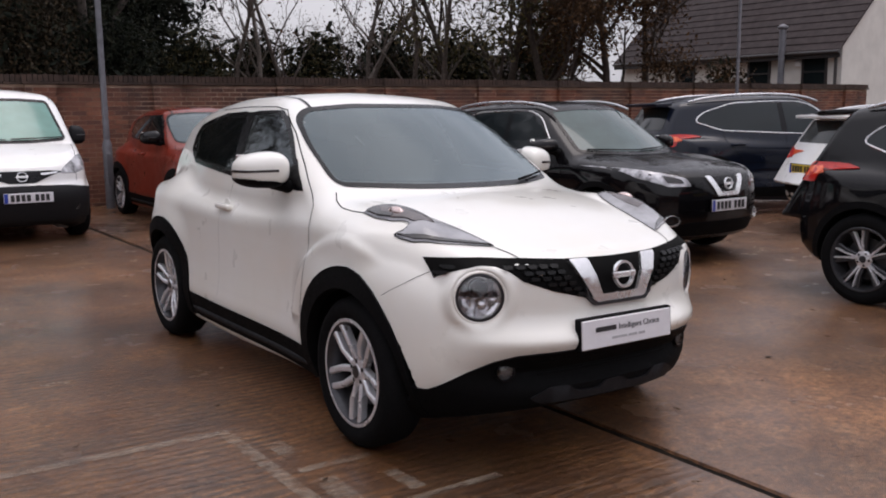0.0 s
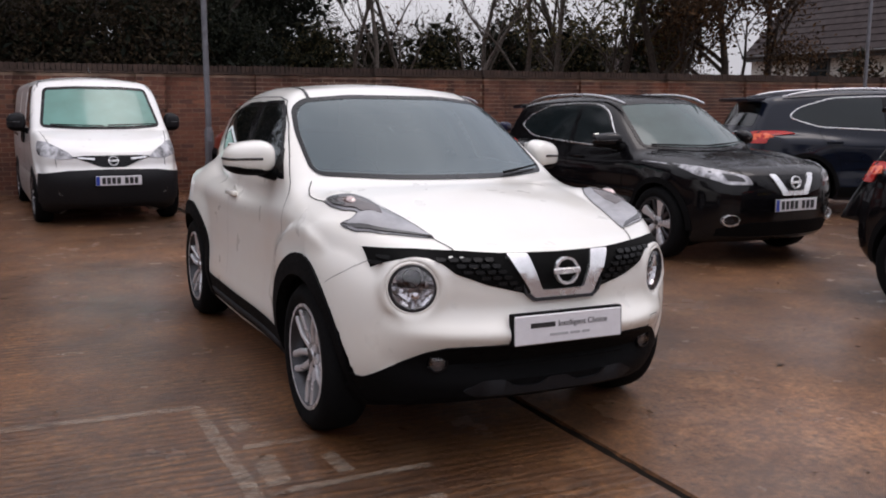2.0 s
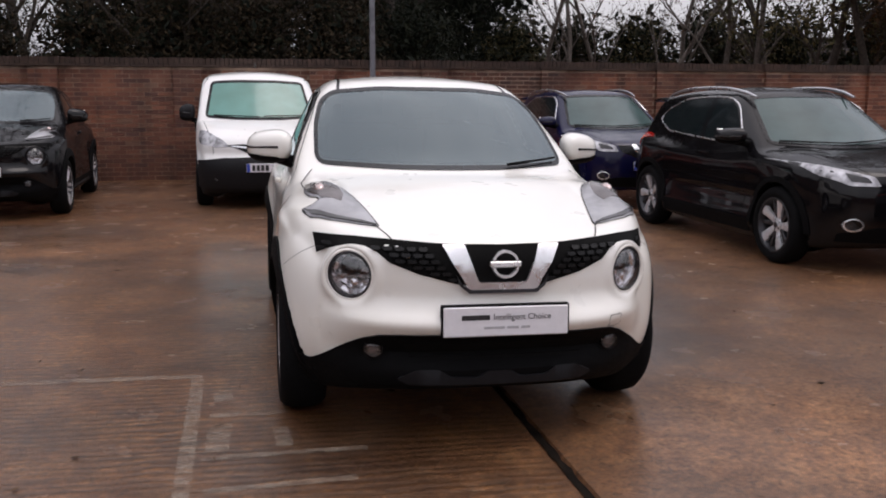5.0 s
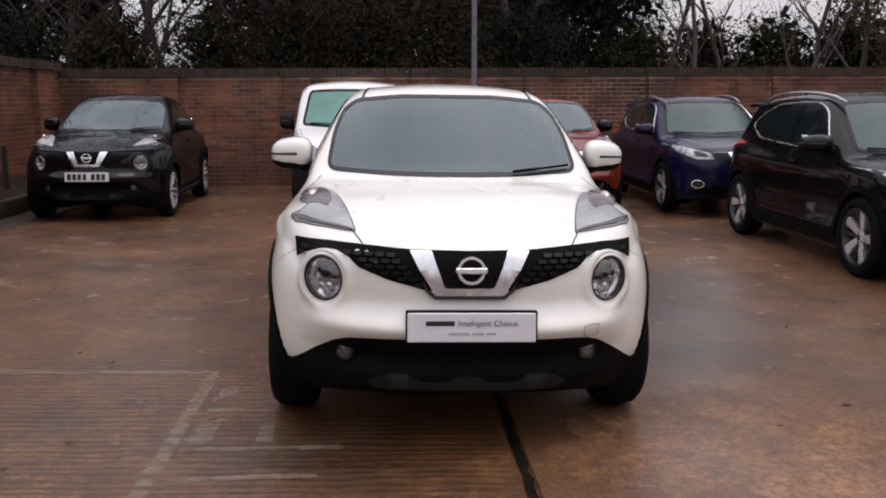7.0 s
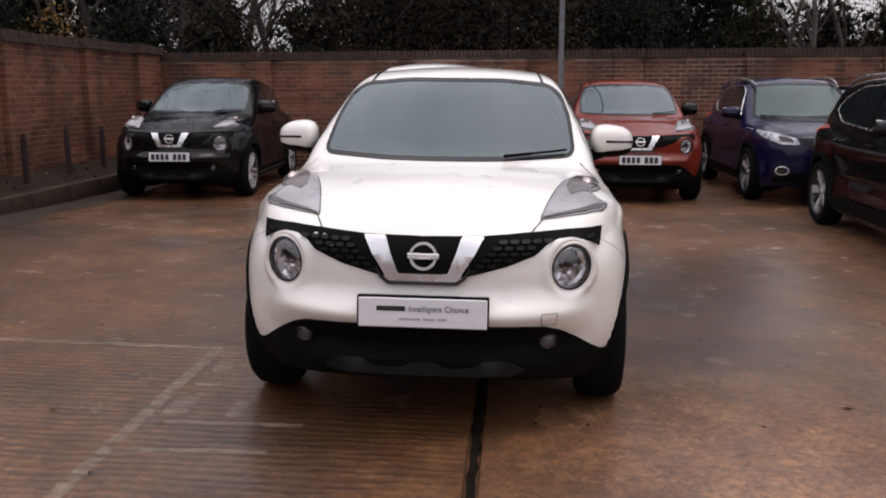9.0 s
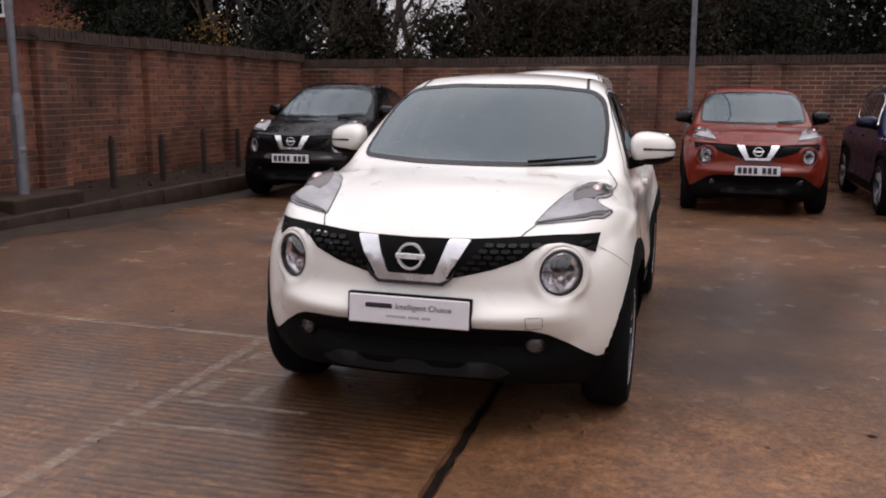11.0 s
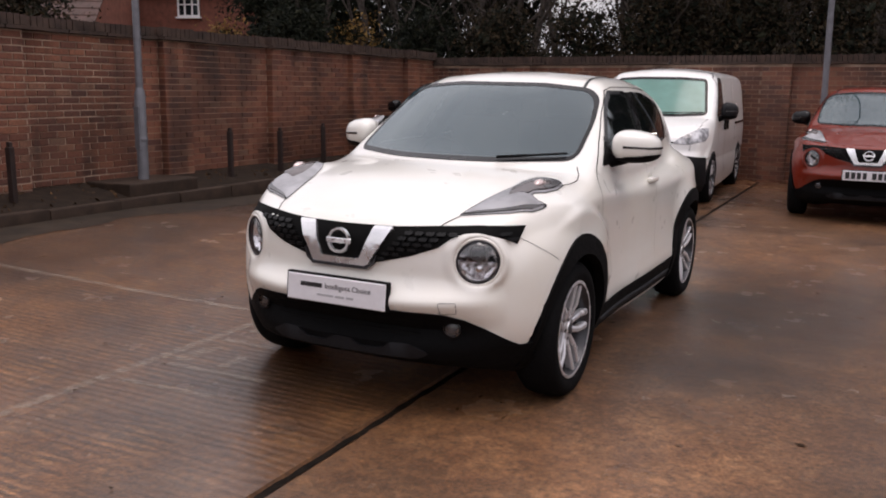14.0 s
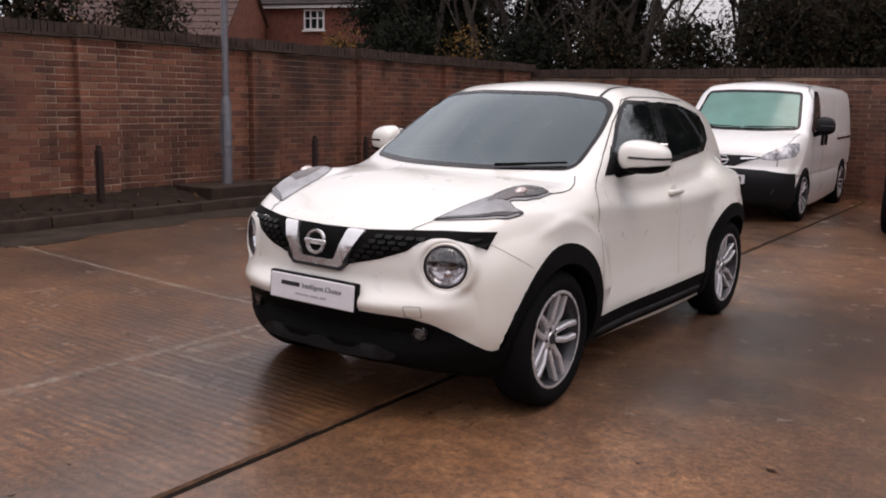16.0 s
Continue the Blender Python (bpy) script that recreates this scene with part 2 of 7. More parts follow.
ROOF_TILE = plain("dark_roof_tile", (0.036, 0.027, 0.027), 0.85, 0, 0.35, 4.0, spec=0.25)
ROOF_RED = plain("brown_roof_tile", (0.070, 0.036, 0.029), 0.75, 0, 0.35, 4.0)
FAR_BRICK = plain("distant_red_brick", (0.165, 0.058, 0.038), 0.85, 0, 0.3, 5.0)
WINDOW_WHITE = plain("white_window_frame", (0.72, 0.72, 0.72), 0.4, 0, 0.05)
WINDOW_DARK = plain("dark_window_frame", (0.03, 0.025, 0.025), 0.4, 0, 0.05)


def ramped_down(n, l, src, a, b):
    """Full below a, nothing above b."""
    r = n.new("ShaderNodeMapRange")
    for key, v in (("From Min", a), ("From Max", b), ("To Min", 1.0), ("To Max", 0.0)):
        r.inputs[key].default_value = v
    r.interpolation_type = "SMOOTHSTEP"
    l.new(src, r.inputs["Value"])
    return r.outputs["Result"]


def concrete():
    m, n, l, b = material("wet_concrete", 0.4, 0, (0.2, 0.14, 0.1), spec=0.5)
    geo = n.new("ShaderNodeNewGeometry")

    def nz(scale, detail=6, stretched=(1, 1, 1), rough=0.6):
        mp = n.new("ShaderNodeMapping")
        mp.inputs["Scale"].default_value = stretched
        t = n.new("ShaderNodeTexNoise")
        t.inputs["Scale"].default_value, t.inputs["Detail"].default_value, t.inputs["Roughness"].default_value = scale, detail, rough
        l.new(geo.outputs["Position"], mp.inputs["Vector"])
        l.new(mp.outputs["Vector"], t.inputs["Vector"])
        return t.outputs["Fac"]

    big, mid, fine = nz(0.55, 8, (1, 1.1, 1)), nz(3.4, 10, (1, 1.0, 1), 0.8), nz(70, 5)
    ribs = nz(1.0, 6, (5.0, 30, 1), 0.8)
    patch = nz(1.1, 5)
    spots = nz(70, 3)
    sep = n.new("ShaderNodeSeparateXYZ")
    l.new(geo.outputs["Position"], sep.inputs["Vector"])
    side = n.new("ShaderNodeMapRange")
    side.inputs["From Min"].default_value, side.inputs["From Max"].default_value = 2.87, 2.93
    l.new(sep.outputs["X"], side.inputs["Value"])
    warm = ramped(n, l, mid, [(0.34, (0.102, 0.040, 0.015)), (0.50, (0.170, 0.073, 0.027)), (0.66, (0.252, 0.120, 0.048))])
    dull = ramped(n, l, mid, [(0.34, (0.102, 0.042, 0.017)), (0.52, (0.172, 0.078, 0.032)), (0.68, (0.258, 0.131, 0.060))])
    col = mixed(n, l, warm, dull, side.outputs["Result"])
    col = mixed(n, l, col, ramped(n, l, big, [(0.36, 0.38), (0.50, 0.78), (0.64, 1.10)]), 1.0, "MULTIPLY")
    riblook = ramped(n, l, ribs, [(0.38, 0.55), (0.52, 1.0), (0.64, 1.25)])
    notside = n.new("ShaderNodeMath")
    notside.operation = "MULTIPLY_ADD"
    notside.inputs[1].default_value, notside.inputs[2].default_value = -0.85, 0.85
    trowel = n.new("ShaderNodeMapRange")
    trowel.inputs["From Min"].default_value, trowel.inputs["From Max"].default_value = 2.64, 2.72
    l.new(sep.outputs["X"], trowel.inputs["Value"])
    l.new(trowel.outputs["Result"], notside.inputs[0])
    worn = n.new("ShaderNodeMath")
    worn.operation = "MULTIPLY"
    l.new(notside.outputs[0], worn.inputs[0])
    l.new(ramped(n, l, patch, [(0.36, 0.25), (0.60, 1.0)]), worn.inputs[1])
    col = mixed(n, l, col, mixed(n, l, col, riblook, 1.0, "MULTIPLY"), worn.outputs[0])
    wave = n.new("ShaderNodeTexWave")
    wave.bands_direction = "Y"
    for key, v in (("Scale", 5.2), ("Distortion", 7.0), ("Detail", 4.0), ("Detail Scale", 1.3), ("Detail Roughness", 0.7)):
        wave.inputs[key].default_value = v
    squeeze = n.new("ShaderNodeMapping")
    squeeze.inputs["Scale"].default_value = (0.30, 1, 1)
    l.new(geo.outputs["Position"], squeeze.inputs["Vector"])
    l.new(squeeze.outputs["Vector"], wave.inputs["Vector"])
    tamped = n.new("ShaderNodeMath")
    tamped.operation = "MULTIPLY"
    l.new(worn.outputs[0], tamped.inputs[0])
    l.new(ramped(n, l, nz(1.7, 5), [(0.40, 0.0), (0.58, 1.0)]), tamped.inputs[1])
    col = mixed(n, l, col, mixed(n, l, col, ramped(n, l, wave.outputs["Fac"], [(0.15, 0.40), (0.6, 1.02), (0.95, 1.36)]), 1.0, "MULTIPLY"), tamped.outputs[0])
    speck = nz(24, 8, (1, 1.0, 1), 0.8)
    col = mixed(n, l, col, ramped(n, l, speck, [(0.36, 0.36), (0.50, 1.0), (0.64, 1.62)]), 0.9, "MULTIPLY")
    col = mixed(n, l, col, ramped(n, l, fine, [(0.3, 0.62), (0.7, 1.38)]), 0.9, "MULTIPLY")
    # damp stains, one also painting shade beside the car, and a drier stretch, ragged-edged
    for (px, py), (wide, deep), tone in (((4.9, 2.2), (1.3, 1.1), 1.32), ((4.0, 4.9), (0.7, 1.5), 0.58), ((0.6, 8.4), (3.0, 0.7), 1.22), ((5.3, 8.3), (2.4, 0.8), 1.25), ((-1.6, 5.5), (0.9, 3.6), 0.62)):
        away = n.new("ShaderNodeMapping")
        away.inputs["Location"].default_value = (-px / wide, -py / deep, 0)
        away.inputs["Scale"].default_value = (1 / wide, 1 / deep, 0)
        l.new(geo.outputs["Position"], away.inputs["Vector"])
        far = n.new("ShaderNodeVectorMath")
        far.operation = "LENGTH"
        l.new(away.outputs["Vector"], far.inputs[0])
        ragged = n.new("ShaderNodeMath")
        ragged.operation = "MULTIPLY_ADD"
        ragged.inputs[1].default_value = 1.9
        l.new(patch, ragged.inputs[0])
        l.new(far.outputs["Value"], ragged.inputs[2])
        col = mixed(n, l, col, tone, ramped_down(n, l, ragged.outputs[0], 1.45, 2.15), "MULTIPLY")
    grit = ramped(n, l, spots, [(0.66, 0.0), (0.74, 1.0)])
    gritmix = n.new("ShaderNodeMath")
    gritmix.operation = "MULTIPLY"
    gritmix.inputs[1].default_value = 0.35
    l.new(grit, gritmix.inputs[0])
    col = mixed(n, l, col, (0.30, 0.25, 0.20), gritmix.outputs[0])
    l.new(col, b.inputs["Base Color"])
    wet = nz(0.5, 6)
    l.new(ramped(n, l, wet, [(0.34, 0.38), (0.5, 0.55), (0.66, 0.75)]), b.inputs["Roughness"])
    ridged = mixed(n, l, mixed(n, l, ribs, fine, 0.4), wave.outputs["Fac"], 0.25)
    pitted = mixed(n, l, speck, fine, 0.5)
    hsum = mixed(n, l, ridged, pitted, side.outputs["Result"])
    bumped(n, l, b, hsum, 0.75, 0.015)
    film = n.new("ShaderNodeBump")
    film.inputs["Strength"].default_value, film.inputs["Distance"].default_value = 0.22, 0.012
    l.new(hsum, film.inputs["Height"])
    l.new(film.outputs["Normal"], b.inputs["Coat Normal"])
    b.inputs["Coat IOR"].default_value = 1.36
    l.new(ramped(n, l, wet, [(0.36, 1.0), (0.50, 0.75), (0.64, 0.40)]), b.inputs["Coat Weight"])
    l.new(ramped(n, l, nz(2.2, 6), [(0.32, 0.08), (0.5, 0.16), (0.70, 0.34)]), b.inputs["Coat Roughness"])
    return m


def worn_paint():
    m, n, l, b = material("worn_white_line_paint", 0.5, 0, (0.42, 0.35, 0.28))
    geo = n.new("ShaderNodeNewGeometry")
    t = n.new("ShaderNodeTexNoise")
    t.inputs["Scale"].default_value, t.inputs["Detail"].default_value, t.inputs["Roughness"].default_value = 7, 9, 0.8
    mp = n.new("ShaderNodeMapping")
    mp.inputs["Scale"].default_value = (1, 2.2, 1)
    l.new(geo.outputs["Position"], mp.inputs["Vector"])
    l.new(mp.outputs["Vector"], t.inputs["Vector"])
    a = ramped(n, l, t.outputs["Fac"], [(0.40, 0.0), (0.64, 0.5)])
    l.new(a, b.inputs["Alpha"])
    return m


JOINT_FILL = plain("silted_joint_filler", (0.010, 0.007, 0.005), 0.85, 0, 0.6, 20.0, 0.3, 0.08)
CONCRETE = concrete()
PAINT_MARK = worn_paint()

# ---- building helpers ----
def tidy(bm):
    bmesh.ops.recalc_face_normals(bm, faces=bm.faces[:])
    return bm


def part(name, bm, mat, parent=None, label="", smooth=None, at=None):
    """Links a bmesh as one mesh object, under a thing or a part where one is given. smooth: the angle past which edges stay sharp."""
    me = bpy.data.meshes.new(name)
    bm.to_mesh(me)
    bm.free()
    if mat:
        me.materials.append(mat)
    if smooth:
        me.shade_smooth()
        me.set_sharp_from_angle(angle=radians(smooth))
    ob = new(name, me)
    ob.parent = parent
    if at is not None:
        ob.matrix_basis = at
    if label:
        tagged(ob, label)
    return ob


def root(name, m, label, category, group="", kind=""):
    ob = new(name)
    ob.empty_display_size = 0.2
    ob.matrix_basis = m
    return tagged(ob, label, category, group, kind)


def block(bm, lo, hi, bevel=0.0, segs=1, m=None):
    """Adds a box, bevelled where asked, to bm."""
    c = [(a + b) / 2 for a, b in zip(lo, hi)]
    s = [abs(b - a) for a, b in zip(lo, hi)]
    t = bmesh.new()
    bmesh.ops.create_cube(t, size=1, matrix=Matrix.Translation(c) @ Matrix.Diagonal((*s, 1)))
    if bevel:
        bmesh.ops.bevel(t, geom=t.edges[:], offset=bevel, segments=segs, affect="EDGES", profile=0.6)
    if m is not None:
        bmesh.ops.transform(t, matrix=m, verts=t.verts[:])
    merge(bm, t)
    return bm


def merge(bm, other):
    ix = {}
    for v in other.verts:
        ix[v] = bm.verts.new(v.co)
    for f in other.faces:
        bm.faces.new([ix[v] for v in f.verts])
    other.free()


def lathe(profile, segs=40, axis="x", close=False):
    """A turned solid: profile of (radius, along)."""
    bm = bmesh.new()
    rings = []
    for r, a in profile:
        ring = []
        for k in range(segs):
            t = 2 * math.pi * k / segs
            p = (a, r * math.cos(t), r * math.sin(t)) if axis == "x" else (r * math.cos(t), a, r * math.sin(t)) if axis == "y" else (r * math.cos(t), r * math.sin(t), a)
            ring.append(bm.verts.new(p))
        rings.append(ring)
    pairs = list(zip(rings, rings[1:])) + ([(rings[-1], rings[0])] if close else [])
    for a, b in pairs:
        for k in range(segs):
            bm.faces.new([a[k], a[(k + 1) % segs], b[(k + 1) % segs], b[k]])
    if not close:
        for ring in (rings[0], rings[-1]):
            if profile[rings.index(ring)][0] > 1e-4:
                bm.faces.new(ring)
    return tidy(bm)


def tube(points, radius, segs=8, bm=None, ends=True):
    """A round bar along a line of points; radius: one or one a point."""
    bm = bm or bmesh.new()
    pts = [Vector(p) for p in points]
    rad = radius if isinstance(radius, (list, tuple)) else [radius] * len(pts)
    rings = []
    side = None
    for k, p in enumerate(pts):
        d = (pts[min(k + 1, len(pts) - 1)] - pts[max(k - 1, 0)]).normalized()
        if side is None:
            side = d.orthogonal().normalized()
        side = (side - d * side.dot(d)).normalized()
        up = d.cross(side)
        rings.append([bm.verts.new(p + rad[k] * (math.cos(2 * math.pi * j / segs) * side + math.sin(2 * math.pi * j / segs) * up)) for j in range(segs)])
    for a, b in zip(rings, rings[1:]):
        for j in range(segs):
            bm.faces.new([a[j], a[(j + 1) % segs], b[(j + 1) % segs], b[j]])
    if ends:
        bm.faces.new(rings[0][::-1])
        bm.faces.new(rings[-1])
    return bm


# ---- smooth solids from distance functions ----
def smin(a, b, k):
    h = np.clip(0.5 + 0.5 * (b - a) / k, 0, 1)
    return b + (a - b) * h - k * h * (1 - h)


def smax(a, b, k):
    return -smin(-a, -b, k)


def curve(v, keys):
    """A smooth line through (place, value) keys."""
    x, y = np.array(keys, float).T
    t = np.gradient(y, x)
    i = np.clip(np.searchsorted(x, v) - 1, 0, len(x) - 2)
    h = x[i + 1] - x[i]
    s = (v - x[i]) / h
    inside = np.clip(s, 0, 1)
    s2, s3 = inside * inside, inside ** 3
    val = (2 * s3 - 3 * s2 + 1) * y[i] + (s3 - 2 * s2 + inside) * h * t[i] + (3 * s2 - 2 * s3) * y[i + 1] + (s3 - s2) * h * t[i + 1]
    return val + np.where(s < 0, s * h * t[0], 0) + np.where(s > 1, (s - 1) * h * t[-1], 0)


def inside_of(u, v, poly):
    """Signed distance to a polygon, negative inside."""
    p = np.array(poly, float)
    d = np.full(u.shape, 1e9)
    sign = np.ones(u.shape)
    for i in range(len(p)):
        a, b = p[i], p[i - 1]
        e, wu, wv = b - a, u - a[0], v - a[1]
        t = np.clip((wu * e[0] + wv * e[1]) / (e @ e + 1e-12), 0, 1)
        d = np.minimum(d, (wu - e[0] * t) ** 2 + (wv - e[1] * t) ** 2)
        c1, c2, c3 = v >= a[1], v < b[1], e[0] * wv > e[1] * wu
        sign = np.where((c1 & c2 & c3) | (~c1 & ~c2 & ~c3), -sign, sign)
    return sign * np.sqrt(d)


def rounded(poly, r, n=4):
    """A polygon with its corners rounded."""
    out = []
    k = len(poly)
    for i in range(k):
        a, b, c = Vector(poly[i - 1]), Vector(poly[i]), Vector(poly[(i + 1) % k])
        ra = min(r, (a - b).length * 0.45, (c - b).length * 0.45)
        p, q = b + (a - b).normalized() * ra, b + (c - b).normalized() * ra
        for j in range(n + 1):
            t = j / n
            s = (1 - t) ** 2 * p + 2 * t * (1 - t) * b + t * t * q
            out.append((s.x, s.y))
    return out


def slope_of(f, p, e=0.004):
    g = np.stack([f(*(p + d).T) - f(*(p - d).T) for d in np.eye(3) * e], -1) / (2 * e)
    return g


def solid(f, lo, hi, cell):
    """The surface f = 0 as a bmesh of quads: one vertex a crossed cell, drawn onto the surface."""
    axes = [np.arange(a, b + cell, cell) for a, b in zip(lo, hi)]
    k = 4
    axes = [a[0] + cell * np.arange(-(-len(a) // k) * k) for a in axes]
    mids = [a[0] + cell * (np.arange(len(a) // k) * k + (k - 1) / 2) for a in axes]
    cx, cy, cz = np.meshgrid(*mids, indexing="ij")
    rough = f(cx.ravel(), cy.ravel(), cz.ravel()).reshape(cx.shape)
    val = rough.repeat(k, 0).repeat(k, 1).repeat(k, 2)
    near = np.abs(val) < cell * k * 3.0
    gi, gj, gk = np.nonzero(near)
    val[near] = f(axes[0][gi], axes[1][gj], axes[2][gk])
    s = val < 0
    corner = [s[i:s.shape[0] - 1 + i, j:s.shape[1] - 1 + j, k:s.shape[2] - 1 + k] for i in (0, 1) for j in (0, 1) for k in (0, 1)]
    count = sum(c.astype(int) for c in corner)
    mixed_cells = (count > 0) & (count < 8)
    index = -np.ones(mixed_cells.shape, int)
    cells = np.argwhere(mixed_cells)
    index[mixed_cells] = np.arange(len(cells))
    acc, num = np.zeros((len(cells), 3)), np.zeros(len(cells))
    ci, cj, ck = cells.T
    for ax in range(3):
        for b in (0, 1):
            for c in (0, 1):
                o = [0, 0, 0]
                o[(ax + 1) % 3], o[(ax + 2) % 3] = b, c
                o2 = o.copy()
                o2[ax] = 1
                v0, v1 = val[ci + o[0], cj + o[1], ck + o[2]], val[ci + o2[0], cj + o2[1], ck + o2[2]]
                hit = (v0 < 0) != (v1 < 0)
                t = np.where(hit, v0 / np.where(v0 == v1, 1, v0 - v1), 0)
                p = np.tile(np.array(o, float), (len(cells), 1))
                p[:, ax] = t
                acc += p * hit[:, None]
                num += hit
    pts = np.array(lo) + (cells + acc / num[:, None]) * cell
    for _ in range(3):
        g = slope_of(f, pts)
        step = f(*pts.T)[:, None] * g / np.maximum((g * g).sum(1), 1e-3)[:, None]
        pts -= np.clip(step, -cell * 0.5, cell * 0.5)
    faces = []
    for ax in range(3):
        a, b = np.take(s, range(s.shape[ax] - 1), ax), np.take(s, range(1, s.shape[ax]), ax)
        e = np.argwhere(a != b)
        u, v = (ax + 1) % 3, (ax + 2) % 3
        e = e[(e[:, u] > 0) & (e[:, v] > 0) & (e[:, u] < mixed_cells.shape[u]) & (e[:, v] < mixed_cells.shape[v])]
        q = []
        for du, dv in ((0, 0), (1, 0), (1, 1), (0, 1)):
            w = e.copy()
            w[:, u] -= du
            w[:, v] -= dv
            q.append(index[w[:, 0], w[:, 1], w[:, 2]])
        q = np.stack(q, -1)
        out = a[e[:, 0], e[:, 1], e[:, 2]]
        faces.append(np.where(out[:, None], q, q[:, ::-1]))
    faces = np.concatenate(faces)
    faces = faces[faces.min(1) >= 0]
    for _ in range(2):
        total, count = np.zeros_like(pts), np.zeros(len(pts))
        for j in range(4):
            np.add.at(total, faces[:, j], pts[faces].mean(1))
            np.add.at(count, faces[:, j], 1)
        pts += 0.6 * (total / np.maximum(count, 1)[:, None] - pts) * (count > 0)[:, None]
        g = slope_of(f, pts)
        pts -= np.clip(f(*pts.T)[:, None] * g / np.maximum((g * g).sum(1), 1e-3)[:, None], -cell * 0.5, cell * 0.5)
    me = bpy.data.meshes.new("solid")
    me.from_pydata(pts.tolist(), [], faces.tolist())
    bm = bmesh.new()
    bm.from_mesh(me)
    bpy.data.meshes.remove(me)
    return bm


WAYS = {"front": (1, 1.0), "rear": (1, -1.0), "left": (0, -1.0), "right": (0, 1.0), "top": (2, -1.0)}


def onto(f, u, v, view, start=None):
    """Places on the surface f = 0 seen along a view: (u, v) is (x, z) from the front or rear, (y, z) from a side, (x, y) from the top."""
    ax, way = WAYS[view]
    others = [k for k in range(3) if k != ax]
    p = np.zeros((len(u), 3))
    p[:, others[0]], p[:, others[1]] = u, v
    begin = start if start is not None else {"front": -1.3, "rear": 4.5, "left": 1.3, "right": -1.3, "top": 2.4}[view]
    found = np.full(len(u), np.nan)
    here = np.full(len(u), float(begin))
    last = here.copy()
    for k in range(160):
        p[:, ax] = here
        val = f(*p.T)
        hit = (val < 0) & np.isnan(found)
        if hit.any():
            a, b = last[hit].copy(), here[hit].copy()
            q = p[hit].copy()
            for _ in range(12):
                mid = (a + b) / 2
                q[:, ax] = mid
                neg = f(*q.T) < 0
                b, a = np.where(neg, mid, b), np.where(neg, a, mid)
            found[hit] = (a + b) / 2
        if not np.isnan(found).any() or k == 159:
            break
        last = here.copy()
        here = here + way * np.clip(val * 0.5, 0.008, 0.12)
    p[:, ax] = np.where(np.isnan(found), np.nanmedian(found) if np.isfinite(found).any() else begin, found)
    return p


def panel(f, poly, view, cell=0.03, lift=0.004, depth=0.012, dome=0.0, reach=0.05, start=None):
    """A thin shaped panel laid on the surface f = 0: the polygon poly seen along a view, lifted, with edges turned in. dome: extra lift away from its rim."""
    bm = bmesh.new()
    vs = [bm.verts.new((u, v, 0)) for u, v in poly]
    bm.faces.new(vs)
    for ax in (0, 1):
        lo, hi = min(p[ax] for p in poly), max(p[ax] for p in poly)
        k = math.floor(lo / cell) + 1
        while k * cell < hi:
            co, no = [0, 0, 0], [0, 0, 0]
            co[ax], no[ax] = k * cell, 1
            bmesh.ops.bisect_plane(bm, geom=bm.verts[:] + bm.edges[:] + bm.faces[:], plane_co=co, plane_no=no, dist=1e-5)
            k += 1
    bmesh.ops.triangulate(bm, faces=[fc for fc in bm.faces if len(fc.verts) > 4])
    uv = np.array([v.co[:2] for v in bm.verts])
    p = onto(f, uv[:, 0], uv[:, 1], view, start)
    g = slope_of(f, p, 0.01)
    nrm = g / np.maximum(np.linalg.norm(g, axis=1), 1e-6)[:, None]
    up = np.full(len(p), lift)
    if dome:
        e = -inside_of(uv[:, 0], uv[:, 1], poly)
        s = np.clip(e / reach, 0, 1)
        up = up + dome * (1 - (1 - s) ** 2)
    for v, q in zip(bm.verts, p + nrm * up[:, None]):
        v.co = q
    normal = {v: Vector(n) for v, n in zip(bm.verts, nrm)}
    rim = [e for e in bm.edges if len(e.link_faces) == 1]
    inner = {}
    for e in rim:
        for v in e.verts:
            if v not in inner:
                inner[v] = bm.verts.new(v.co - normal[v] * depth)
    for e in rim:
        a, b = e.verts
        bm.faces.new([a, b, inner[b], inner[a]])
    return tidy(bm)


def seam(f, line, view, width=0.006, lift=0.0020, step=0.018, start=None):
    """A narrow dark joint between panels, along a line on the surface f = 0."""
    pts = []
    for a, b in zip(line, line[1:]):
        n = max(1, int(math.dist(a, b) / step))
        pts += [(a[0] + (b[0] - a[0]) * k / n, a[1] + (b[1] - a[1]) * k / n) for k in range(n)]
    pts.append(line[-1])
    c = np.array(pts)
    d = np.gradient(c, axis=0)
    d /= np.linalg.norm(d, axis=1)[:, None]
    side = np.stack([-d[:, 1], d[:, 0]], -1) * width / 2
    bm = bmesh.new()
    rows = []
    for uv in (c + side, c - side):
        p = onto(f, uv[:, 0], uv[:, 1], view, start)
        g = slope_of(f, p, 0.01)
        rows.append([bm.verts.new(q) for q in p + lift * g / np.linalg.norm(g, axis=1)[:, None]])
    for k in range(len(c) - 1):
        bm.faces.new([rows[0][k], rows[0][k + 1], rows[1][k + 1], rows[1][k]])
    return tidy(bm)


def bead(f, line, view, radius, step=0.05):
    """A thin round moulding along a line on the surface f = 0."""
    pts = []
    for a, b in zip(line, line[1:]):
        n = max(1, int(math.dist(a, b) / step))
        pts += [(a[0] + (b[0] - a[0]) * k / n, a[1] + (b[1] - a[1]) * k / n) for k in range(n)]
    pts.append(line[-1])
    c = np.array(pts)
    p = onto(f, c[:, 0], c[:, 1], view)
    return tube([tuple(q) for q in p], radius, 6)


def mirrored(poly):
    return [(-u, v) for u, v in poly][::-1]

